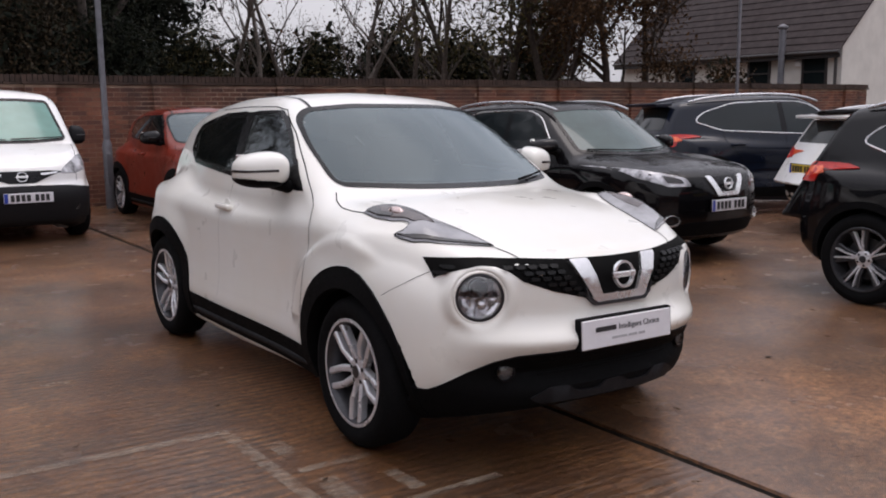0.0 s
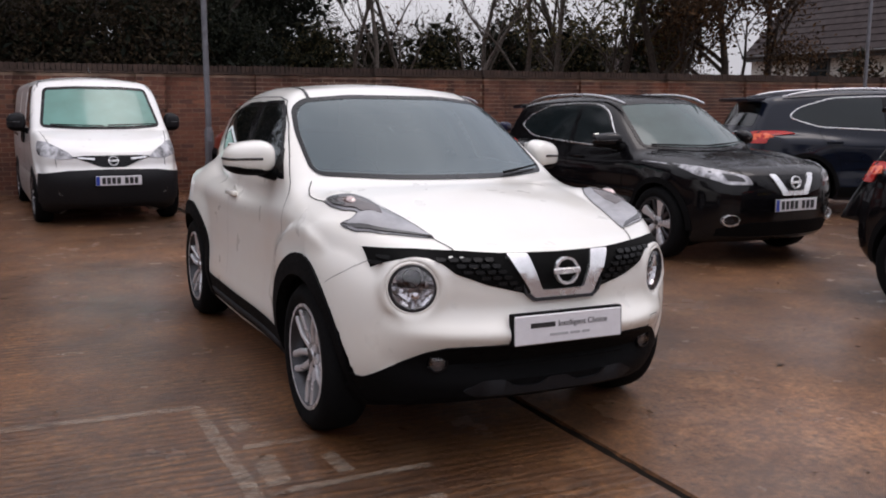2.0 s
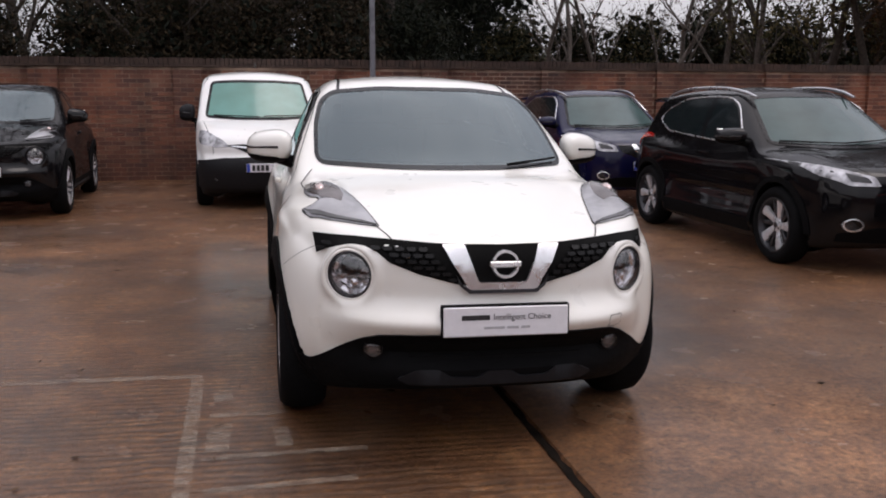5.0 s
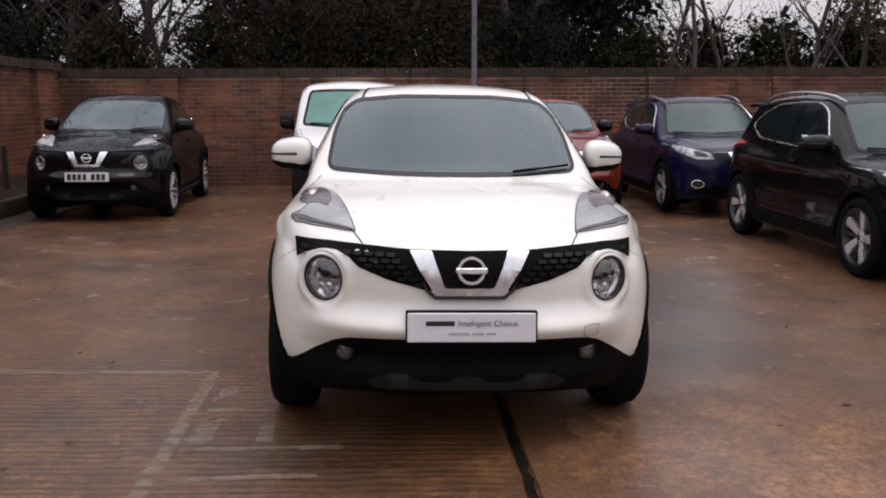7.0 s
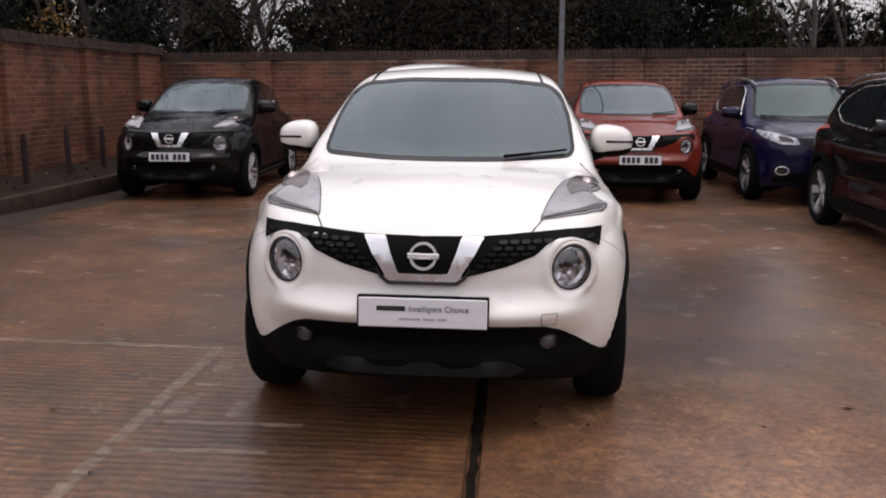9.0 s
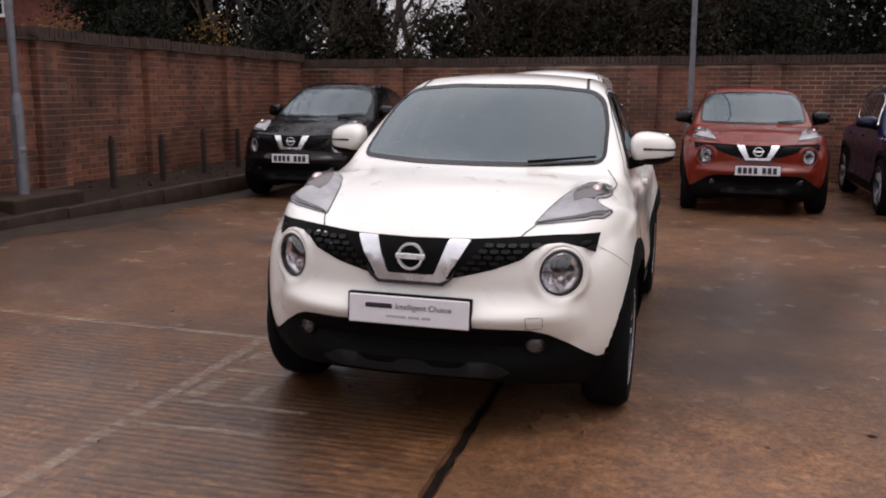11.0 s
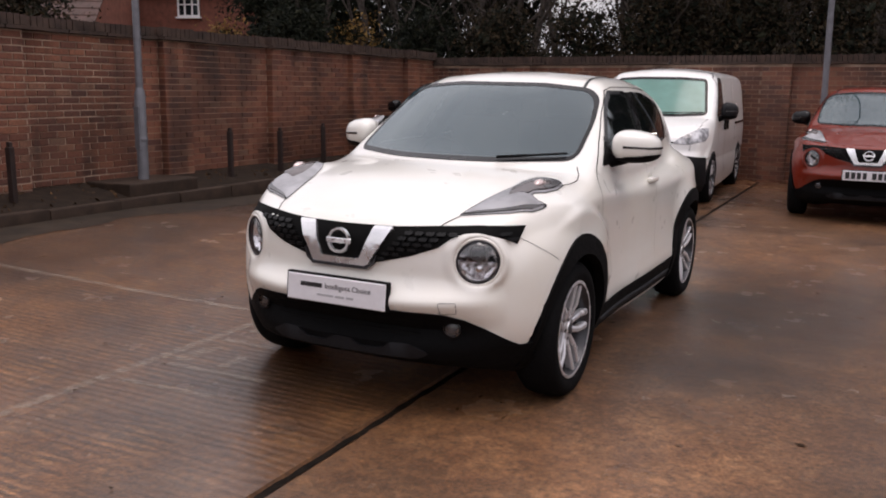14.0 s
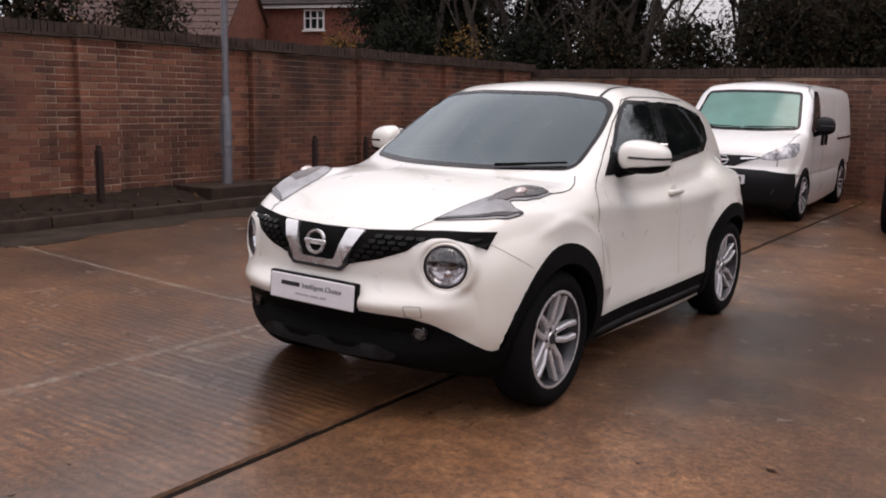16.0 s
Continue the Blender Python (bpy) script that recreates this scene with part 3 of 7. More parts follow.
# ---- vehicles: x to the left side, y from the front axle to the rear, z up from the ground ----
def ell(X, y, z, c, r):
    n = r[3] if len(r) > 3 else 2.0
    q = (np.abs((X - c[0]) / r[0]) ** n + np.abs((y - c[1]) / r[1]) ** n + np.abs((z - c[2]) / r[2]) ** n) ** (1 / n)
    return (q - 1) * min(r[:3])


def lamp_axes(lamp, X, y, z):
    """How far off a round lamp's axis, which points ahead and outwards, and how far along it."""
    c, n = math.cos(radians(lamp[6])), math.sin(radians(lamp[6]))
    return np.hypot((X - lamp[0]) * c + (y - lamp[1]) * n, z - lamp[2]), (X - lamp[0]) * n - (y - lamp[1]) * c


def crossover_form(s):
    """The distance functions of a car body from its form numbers s: whole (uncut) and open (wheel arches, windows and cabin cut out)."""
    wb = s["wheelbase"]

    def cabin(X, y, z):
        roof = z - curve(y, s["roof"]) + 0.05 * (X / 0.6) ** 2
        screen = s["screen"][0] + (z - s["screen"][1]) * s["screen"][2] + s["screen"][3] * X * X - y
        screen = screen / math.hypot(1, s["screen"][2])
        side = X - curve(z, s["side_glass"]) + s["taper"] * np.clip(y - 1.2, 0, 3) ** 2
        back = (y - (s["back"][0] - (z - s["back"][1]) * s["back"][2] - 0.25 * X * X)) / math.hypot(1, s["back"][2])
        g = smax(smax(roof, side, s.get("edge", 0.10)), smax(screen, back, 0.05), 0.07)
        return smax(g, 0.6 - z, 0.02)

    def lower(X, y, z):
        top = z - curve(y, s["top"]) + s["crown"] * np.clip(X / 0.75, 0, 2) ** 2
        waist = X - curve(y, s["plan"]) - curve(z, s["waist"])
        nose = curve(z, s["nose"]) + curve(X, s["nose_plan"]) - y
        for lx, lz, wx, wz, push in s.get("ledges", ()):
            nose = nose - push * np.exp(-((X - lx) / wx) ** 4 - ((z - lz) / wz) ** 2)
        tail = y - curve(z, s["tail"]) + curve(X, s["tail_plan"])
        body = smax(smax(top, waist, s.get("shoulder", 0.10)), smax(nose, tail, 0.05), 0.06)
        return smax(body, curve(y, s["under"]) - z, 0.04)

    def whole(x, y, z):
        X = np.abs(x)
        d = lower(X, y, z)
        for c, r, k in s["bulges"]:
            d = smin(d, ell(X, y, z, c, r), k)
        for cy, cz, r, wide, soft, k in s.get("blisters", ()):
            sink = 0.11 * np.clip((-0.02 - y) / 0.36, 0, 1.5) ** 1.5 + 0.11 * np.clip((0.50 - z) / 0.25, 0, 1.5)
            d = smin(d, smax(smax(np.hypot(y - cy, z - cz) - r, X - wide + sink, soft), np.maximum(0.5 - X, 0.32 - z), 0.02), k)
        d = smin(d, cabin(X, y, z), s.get("belt", 0.05))
        for lamp in s.get("eyes", ()):
            r, ahead = lamp_axes(lamp, X, y, z)
            d = smin(d, smax(smax(r - lamp[3], ahead - 0.012, 0.03), -0.14 - ahead, 0.02), 0.05)
            d = smax(d, -smax(r - lamp[4] - 0.30 * np.clip(ahead, 0, 0.2), -ahead - 0.02, 0.01), 0.025)
        return d

    def opened(x, y, z):
        X = np.abs(x)
        d = whole(x, y, z)
        for a in (0.0, wb):
            arch = np.maximum(np.hypot(y - a, z - s["axle"]) - s["arch"], s["well"] - X)
            d = smax(d, -arch, 0.012)
        for lamp in s.get("eyes", ()):
            r, ahead = lamp_axes(lamp, X, y, z)
            d = np.maximum(d, -np.maximum(r - lamp[4] + 0.004, np.maximum(-ahead - lamp[5], ahead - 0.3)))
        if s.get("see_in", True):
            inner = np.maximum(cabin(X, y, z) + 0.07, s["floor"] - z)
            d = np.maximum(d, -inner)
            screen = np.maximum(inside_of(x, z, s["windscreen"][::3]) + 0.016, np.maximum(-0.16 - (s["screen"][0] + (z - s["screen"][1]) * s["screen"][2] + s["screen"][3] * X * X - y) / math.hypot(1, s["screen"][2]), 0.95 - z))
            d = np.maximum(d, -screen) if s.get("cut", True) else d
            for w in s["side_windows"]:
                cut = np.maximum(inside_of(y, z, w[2::5]) + 0.016, 0.35 - X)
                d = np.maximum(d, -cut)
        return d

    return whole, opened


WHEELS = {}


def wheel_parts(style, radius, width, rim):
    """Meshes of a wheel, its outer face towards +x: built once for each style."""
    if style in WHEELS:
        return WHEELS[style]
    w = width / 2
    side = radius - rim
    tyre = lathe([(rim - 0.012, -w * 0.8), (rim + side * 0.35, -w), (radius - 0.03, -w * 0.96), (radius - 0.006, -w * 0.72), (radius, -w * 0.4), (radius, w * 0.4),
                  (radius - 0.006, w * 0.72), (radius - 0.03, w * 0.96), (rim + side * 0.35, w), (rim + 0.012, w * 0.9), (rim - 0.012, w * 0.8)], 56, close=True)
    barrel = lathe([(rim - 0.004, w * 0.80), (rim + 0.006, w * 0.88), (rim - 0.012, w * 0.9), (rim - 0.022, w * 0.7), (rim - 0.04, w * 0.2), (rim - 0.045, -w * 0.7), (rim - 0.004, -w * 0.8)], 48, close=True)
    back = lathe([(0.001, -w * 0.15), (rim - 0.05, -w * 0.15), (rim - 0.05, -w * 0.25), (0.001, -w * 0.25)], 32)
    disc = lathe([(0.05, w * 0.1), (rim * 0.66, w * 0.1), (rim * 0.66, 0.0), (0.05, 0.0)], 32)

    def spoke(r0, r1, a0, a1, w0, w1, x0, x1, thick=0.03):
        bm = bmesh.new()
        rows = []
        for r, a, wd, x in ((r0, a0, w0, x0), ((r0 + r1) / 2, (a0 + a1) / 2, (w0 + w1) / 2 * 0.92, (x0 + x1) / 2 + 0.006), (r1, a1, w1, x1)):
            c, t = Vector((x, r * math.cos(a), r * math.sin(a))), Vector((0, -math.sin(a), math.cos(a)))
            rows.append([bm.verts.new(c - t * wd / 2 - Vector((thick, 0, 0))), bm.verts.new(c - t * wd / 2), bm.verts.new(c - t * wd / 4 + Vector((0.006, 0, 0))),
                         bm.verts.new(c + t * wd / 4 + Vector((0.006, 0, 0))), bm.verts.new(c + t * wd / 2), bm.verts.new(c + t * wd / 2 - Vector((thick, 0, 0)))])
        for a, b in zip(rows, rows[1:]):
            for j in range(6):
                bm.faces.new([a[j], a[(j + 1) % 6], b[(j + 1) % 6], b[j]])
        bm.faces.new(rows[0])
        bm.faces.new(rows[-1][::-1])
        return tidy(bm)

    spokes = []
    for k in range(5):
        a = 2 * math.pi * k / 5 + math.pi / 2
        if style == "double":
            for sgn in (-1, 1):
                spokes.append((spoke(0.045, rim - 0.012, a + sgn * 0.40, a + sgn * 0.16, 0.030, 0.034, w * 0.52, w * 0.78), ALLOY))
        elif style == "blade":
            spokes.append((spoke(0.05, rim - 0.018, a, a + 0.10, 0.05, 0.10, w * 0.50, w * 0.74), ALLOY))
            spokes.append((spoke(0.05, rim - 0.018, a + 0.62, a + 0.66, 0.05, 0.03, w * 0.42, w * 0.62), ALLOY_DARK))
        else:
            for sgn in (-1, 1):
                spokes.append((spoke(0.05, rim - 0.018, a + sgn * 0.09, a + sgn * 0.16, 0.020, 0.013, w * 0.52, w * 0.74), ALLOY))
                spokes.append((spoke(0.05, rim - 0.02, a + sgn * 0.24, a + sgn * 0.30, 0.03, 0.03, w * 0.44, w * 0.66), ALLOY_DARK))
    hub = lathe([(0.066, w * 0.35), (0.066, w * 0.55), (0.05, w * 0.62), (0.034, w * 0.62), (0.032, w * 0.66), (0.001, w * 0.67)], 24)
    cap = lathe([(0.028, w * 0.665), (0.027, w * 0.69), (0.001, w * 0.70)], 20)
    nuts = []
    for k in range(5):
        a = 2 * math.pi * (k + 0.5) / 5 + math.pi / 2
        nut = lathe([(0.010, w * 0.5), (0.010, w * 0.63), (0.001, w * 0.64)], 8)
        bmesh.ops.translate(nut, verts=nut.verts[:], vec=(0, 0.048 * math.cos(a), 0.048 * math.sin(a)))
        nuts.append(nut)
    lip = lathe([(rim - 0.010, w * 0.70), (rim - 0.010, w * 0.91), (rim - 0.002, w * 0.93), (rim + 0.005, w * 0.90), (rim + 0.002, w * 0.72)], 48, close=True)
    out = []
    for name, bm, mat, ang in [("tyre", tyre, TYRE, 50), ("rim", barrel, ALLOY_DARK, 40), ("rim_lip", lip, ALLOY if style == "double" else ALLOY_DARK, 40), ("brake_backing", back, DARK_GAP, 30), ("brake_disc", disc, ALLOY_DARK, 30), ("hub", hub, ALLOY, 40), ("centre_cap", cap, ALLOY_DARK, 40)] \
            + [("spoke", b, mt, 35) for b, mt in spokes] + [("wheel_nut", b, ALLOY_DARK, 40) for b in nuts]:
        me = bpy.data.meshes.new(name)
        bm.to_mesh(me)
        bm.free()
        me.materials.append(mat)
        me.shade_smooth()
        me.set_sharp_from_angle(angle=radians(ang))
        out.append((name, me))
    WHEELS[style] = out
    return out


def add_wheel(car, style, x, y, z, radius, width, rim, spin=0.0, steer=0.0):
    turn = Matrix.Translation((x, y, z)) @ pose(0, 0, 0, 0, 0, steer) @ (Matrix.Identity(4) if x > 0 else pose(0, 0, 0, 0, 0, 180)) @ pose(0, 0, 0, spin)
    w = new("wheel")
    w.empty_display_size = 0.1
    w.parent, w.matrix_basis = car, turn
    for name, me in wheel_parts(style, radius, width, rim):
        ob = new(name, me)
        ob.parent = w
    return w


def bars_on(plate, x0, x1, z, h, y, seed, depth=0.003):
    """Short upright bars in place of a plate's characters, each a part."""
    rnd = random.Random(seed)
    n = 7
    pitch = (x1 - x0) / (n + 0.6)
    x = x0
    for k in range(n):
        if k == 4:
            x += pitch * 0.6
        w = pitch * rnd.uniform(0.66, 0.74)
        part("plate_character", block(bmesh.new(), (x, y - depth, z - h / 2), (x + w, y, z + h / 2)), INK, plate)
        x += pitch


def number_plate(car, m, yellow=False, flag=True, seed=1):
    """A plate facing -y at the pose m: board, characters as bars, and a blue band."""
    p = part("number_plate", block(bmesh.new(), (-0.26, -0.008, -0.056), (0.26, 0.0, 0.056), 0.003), PLATE_YELLOW if yellow else PLATE_WHITE, car,
             "yellow rear number plate" if yellow else "white front number plate", at=m)
    bars_on(p, -0.19 if flag else -0.23, 0.235, 0.0, 0.075, -0.0085, seed)
    if flag:
        part("plate_band", block(bmesh.new(), (-0.257, -0.0095, -0.053), (-0.215, -0.0075, 0.053)), PLATE_BLUE, p)
    part("plate_holder", block(bmesh.new(), (-0.268, -0.004, -0.064), (0.268, 0.012, 0.064), 0.004), CLADDING, p)
    return p


def badge(car, x, y, z, r, tip=0.0):
    """A round emblem: a ring with a plain bar across."""
    m = Matrix.Translation((x, y, z)) @ pose(0, 0, 0, tip)
    ring = lathe([(r * 0.76, 0.004), (r * 0.80, -0.010), (r * 0.97, -0.010), (r, 0.004)], 36, axis="y", close=True)
    b = part("emblem", ring, CHROME, car, "chrome ring emblem", 40, m)
    part("emblem_bar", block(bmesh.new(), (-r * 1.12, -0.012, -r * 0.2), (r * 1.12, 0.0, r * 0.2), 0.004), CHROME, b)
    return b


SHELLS = {}


def shell(car, key, form, lo, hi, cell, mat):
    """The painted skin of a body, shaded by its true slope, and the dark inside of its wheel wells and openings."""
    whole, opened = form
    if key not in SHELLS:
        bm = solid(opened, lo, hi, cell)
        bm.verts.index_update()
        pts = np.array([v.co[:] for v in bm.verts])
        quads = np.array([[v.index for v in f.verts] for f in bm.faces])
        bm.free()
        deep = whole(*pts[quads].mean(1).T) < -0.009
        mark_of = np.arange(len(pts))
        inner = quads[deep]
        while True:
            low = mark_of[inner].min(1)
            before = mark_of.copy()
            np.minimum.at(mark_of, inner.ravel(), np.repeat(low, 4))
            if (mark_of == before).all():
                break
        groups = [inner[mark_of[inner[:, 0]] == k] for k in np.unique(mark_of[inner[:, 0]])]
        made = []
        for pick in [quads[~deep]] + [q for q in groups if len(q) > 60]:
            used, fresh = np.unique(pick, return_inverse=True)
            name = "body" if not made else "cabin_lining" if pts[used][:, 2].max() > 1.15 else "wheel_well"
            me = bpy.data.meshes.new(name)
            me.from_pydata(pts[used].tolist(), [], fresh.reshape(-1, 4).tolist())
            me.shade_smooth()
            if name == "body":
                g = slope_of(whole, pts[used], 0.006)
                me.normals_split_custom_set_from_vertices((g / np.linalg.norm(g, axis=1)[:, None]).tolist())
            me.materials.append(DARK_GAP if made else mat)
            made.append((name, me))
        SHELLS[key] = made
    for name, me in SHELLS[key]:
        if name == "body" and me.materials[0] != mat:
            me = me.copy()
            me.materials[0] = mat
        new(name, me).parent = car


def both(car, name, f, poly, view, mat, label="", smooth=35, **kw):
    """The same panel on both sides of a car. Front polygons are given for +x."""
    a = part(name, panel(f, poly, view, **kw), mat, car, label, smooth)
    if view in ("front", "rear", "top"):
        b = part(name, panel(f, mirrored(poly), view, **kw), mat, car, label, smooth)
    else:
        b = part(name, panel(f, poly, "right" if view == "left" else "left", **kw), mat, car, label, smooth)
    return a, b


def ring_poly(cy, cz, r0, r1, a0, a1, n=30, bulge=0.0):
    """A ring segment, its front half wider by bulge."""
    out = []
    for k in range(n + 1):
        t = radians(a0 + (a1 - a0) * k / n)
        r = r1 + bulge * max(0.0, -math.cos(t)) ** 1.4
        out.append((cy + r * math.cos(t), cz + r * math.sin(t)))
    return out + [(cy + r0 * math.cos(radians(a1 + (a0 - a1) * k / n)), cz + r0 * math.sin(radians(a1 + (a0 - a1) * k / n))) for k in range(n + 1)]


def round_lamp(car, x, y, z, r, paint_mat, tip=0.0, side=1):
    """A deep round headlamp with a bowl, a projector and a clear dome."""
    m = Matrix.Translation((x, y, z)) @ pose(0, 0, 0, tip, 0, 30 * side)
    bowl = lathe([(r, 0.0), (r * 0.90, 0.022), (r * 0.80, 0.034), (r * 0.74, 0.05), (r * 0.50, 0.068), (r * 0.42, 0.082), (0.001, 0.1), (0.001, 0.106), (r * 0.7, 0.085), (r * 1.02, 0.01)], 17, axis="y", close=True)
    shake = random.Random(21)
    for v in bowl.verts:
        v.co += Vector((shake.uniform(-1, 1), shake.uniform(-1, 1), shake.uniform(-1, 1))) * (0.007 if v.co.xz.length < r * 0.88 else 0.0)
    lamp = part("headlamp", bowl, REFLECTOR, car, "round clear headlamp", 5, m)
    part("bezel", lathe([(r * 1.04, 0.03), (r * 1.04, -0.008), (r * 0.95, -0.010), (r * 0.92, 0.02)], 40, axis="y", close=True), ALLOY_DARK, lamp, "dark headlamp bezel", 35)
    part("lamp_rim", lathe([(r * 1.00, 0.05), (r * 1.02, -0.004), (r * 1.05, -0.010), (r * 1.10, -0.011), (r * 1.17, -0.004), (r * 1.20, 0.03)], 48, axis="y", close=True), paint_mat, lamp, "painted headlamp surround", 50)
    part("projector", lathe([(r * 0.37, 0.07), (r * 0.38, 0.016), (r * 0.30, 0.010), (0.001, 0.002)], 28, axis="y"), GLOSS_BLACK, lamp, "dark projector lens", 40, Matrix.Translation((r * 0.05 * side, 0, r * 0.40)))
    part("projector_ring", lathe([(r * 0.37, 0.05), (r * 0.38, 0.014), (r * 0.43, 0.016), (r * 0.46, 0.05)], 28, axis="y", close=True), ALLOY_DARK, lamp, "", 40, Matrix.Translation((r * 0.05 * side, 0, r * 0.40)))
    part("bulb_cover", lathe([(r * 0.20, 0.08), (r * 0.18, 0.02), (0.001, 0.012)], 20, axis="y"), REFLECTOR, lamp, "", 40, Matrix.Translation((r * 0.1, 0, -r * 0.4)))
    fin = bmesh.new()
    block(fin, (-r * 0.78, 0.024, -r * 0.10), (r * 0.78, 0.06, -r * 0.05), 0.003)
    block(fin, (-r * 0.30, 0.026, -r * 0.82), (-r * 0.26, 0.06, -r * 0.10), 0.002)
    block(fin, (r * 0.34, 0.026, -r * 0.80), (r * 0.38, 0.06, -r * 0.10), 0.002)
    part("reflector_step", fin, REFLECTOR, lamp)
    dome = lathe([(r * 0.98, 0.0), (r * 0.9, -0.014), (r * 0.62, -0.026), (r * 0.3, -0.032), (0.001, -0.034), (0.001, -0.031), (r * 0.6, -0.023), (r * 0.87, -0.012), (r * 0.95, 0.0)], 36, axis="y", close=True)
    part("lens", dome, LAMP_GLASS, lamp, "clear dome lens", 60)
    return lamp


def side_mirror(car, side, x, y, z, mat, w=0.24, h=0.15):
    """A door mirror whose housing sweeps back and thins towards its outer end, on a black foot."""
    m = Matrix.Translation((side * x, y, z))

    def housing(px, py, pz):
        u = np.clip(px / w, -0.3, 1.3)
        back = py - 0.42 * px
        tall = (pz + 0.012 * u) * (1 + 0.22 * u * u)
        return smax(ell(px, back, tall, (w * 0.48, 0.045, 0.0), (w * 0.54, 0.135, h * 0.5, 2.8)), back - 0.075, 0.03)

    lo, hi = (-0.35, -0.15, -0.17), (0.35, 0.25, 0.17)
    bm = solid(lambda a, b, c: housing(a * side, b, c), lo, hi, 0.010)
    body = part("door_mirror", bm, mat, car, "painted door mirror", 60, m)
    low = solid(lambda a, b, c: np.maximum(housing(a * side, b, c) - 0.004, c + h * 0.30 - 0.10 * (a * side - w * 0.5)), lo, hi, 0.010)
    part("mirror_underside", low, CLADDING, body, "black mirror underside", 50)
    strip = solid(lambda a, b, c: np.maximum(np.maximum(housing(a * side, b, c) - 0.0035, np.abs(c + 0.004 + 0.03 * a * side) - 0.0065), np.maximum(w * 0.28 - a * side, b - 0.42 * a * side - 0.05)), lo, hi, 0.007)
    part("indicator_strip", strip, LAMP_DARK, body, "dark indicator strip", 50)
    face = bmesh.new()
    block(face, (0.0, 0.0, -h * 0.36), (side * w * 0.80, 0.007, h * 0.36), 0.003)
    part("mirror_face", face, MIRROR, body, "", None, Matrix.Translation((side * w * 0.10, 0.118, 0)) @ pose(0, 0, 0, 0, 0, side * 22.8))
    arm = tube([(side * 0.05, 0.05, -h * 0.34), (side * 0.0, 0.02, -h * 0.46), (side * -0.05, -0.04, -h * 0.52)], [0.042, 0.034, 0.042], 8)
    part("mirror_arm", arm, CLADDING, body, "", 50)
    return body


def cabin_fittings(car, y_seat, y_dash, z0, half):
    """Seats, wheel and dashboard behind the glass."""
    for x in (-half * 0.5, half * 0.5):
        bm = bmesh.new()
        block(bm, (x - 0.24, y_seat - 0.25, z0 + 0.0), (x + 0.24, y_seat + 0.25, z0 + 0.16), 0.05, 3)
        block(bm, (x - 0.23, y_seat + 0.16, z0 + 0.1), (x + 0.23, y_seat + 0.30, z0 + 0.64), 0.05, 3)
        seat = part("front_seat", bm, SEAT_CLOTH, car, "dark cloth front seat", 45)
        part("headrest", block(bmesh.new(), (x - 0.13, y_seat + 0.20, z0 + 0.66), (x + 0.13, y_seat + 0.30, z0 + 0.85), 0.04, 3), SEAT_CLOTH, seat, "", 45)
    bm = bmesh.new()
    block(bm, (-half * 0.9, y_seat + 0.95, z0 + 0.1), (half * 0.9, y_seat + 1.10, z0 + 0.58), 0.05, 3)
    bench = part("rear_bench", bm, SEAT_CLOTH, car, "dark cloth rear bench", 45)
    for x in (-half * 0.5, half * 0.5):
        part("headrest", block(bmesh.new(), (x - 0.12, y_seat + 0.98, z0 + 0.58), (x + 0.12, y_seat + 1.07, z0 + 0.74), 0.03, 3), SEAT_CLOTH, bench, "", 45)
    dash = part("dashboard", block(bmesh.new(), (-half * 0.92, y_dash - 0.25, z0 + 0.12), (half * 0.92, y_dash + 0.18, z0 + 0.36), 0.07, 3), DASH, car, "dark plastic dashboard", 45)
    ringm = Matrix.Translation((-half * 0.5, y_dash + 0.30, z0 + 0.36)) @ pose(0, 0, 0, 25)
    part("steering_wheel", lathe([(0.165 + 0.014 * math.cos(a), 0.014 * math.sin(a)) for a in [k * math.pi / 4 for k in range(8)]], 32, axis="y", close=True), DASH, car, "", 60, ringm)
    part("rear_view_mirror", block(bmesh.new(), (-0.12, y_dash + 0.42, z0 + 0.68), (0.12, y_dash + 0.45, z0 + 0.75), 0.02, 2), GLOSS_BLACK, car, "", 45)


def wiper(car, f, a, b, start=None):
    line = [(a[0] + (b[0] - a[0]) * k / 8, a[1] + (b[1] - a[1]) * k / 8) for k in range(9)]
    p = onto(f, np.array([q[0] for q in line]), np.array([q[1] for q in line]), "front", start)
    p[:, 1] -= 0.018
    p[:, 2] += 0.012
    part("wiper", tube([tuple(q) for q in p], [0.008] * 4 + [0.006] * 5, 6), CLADDING, car, "black wiper arm", 60)


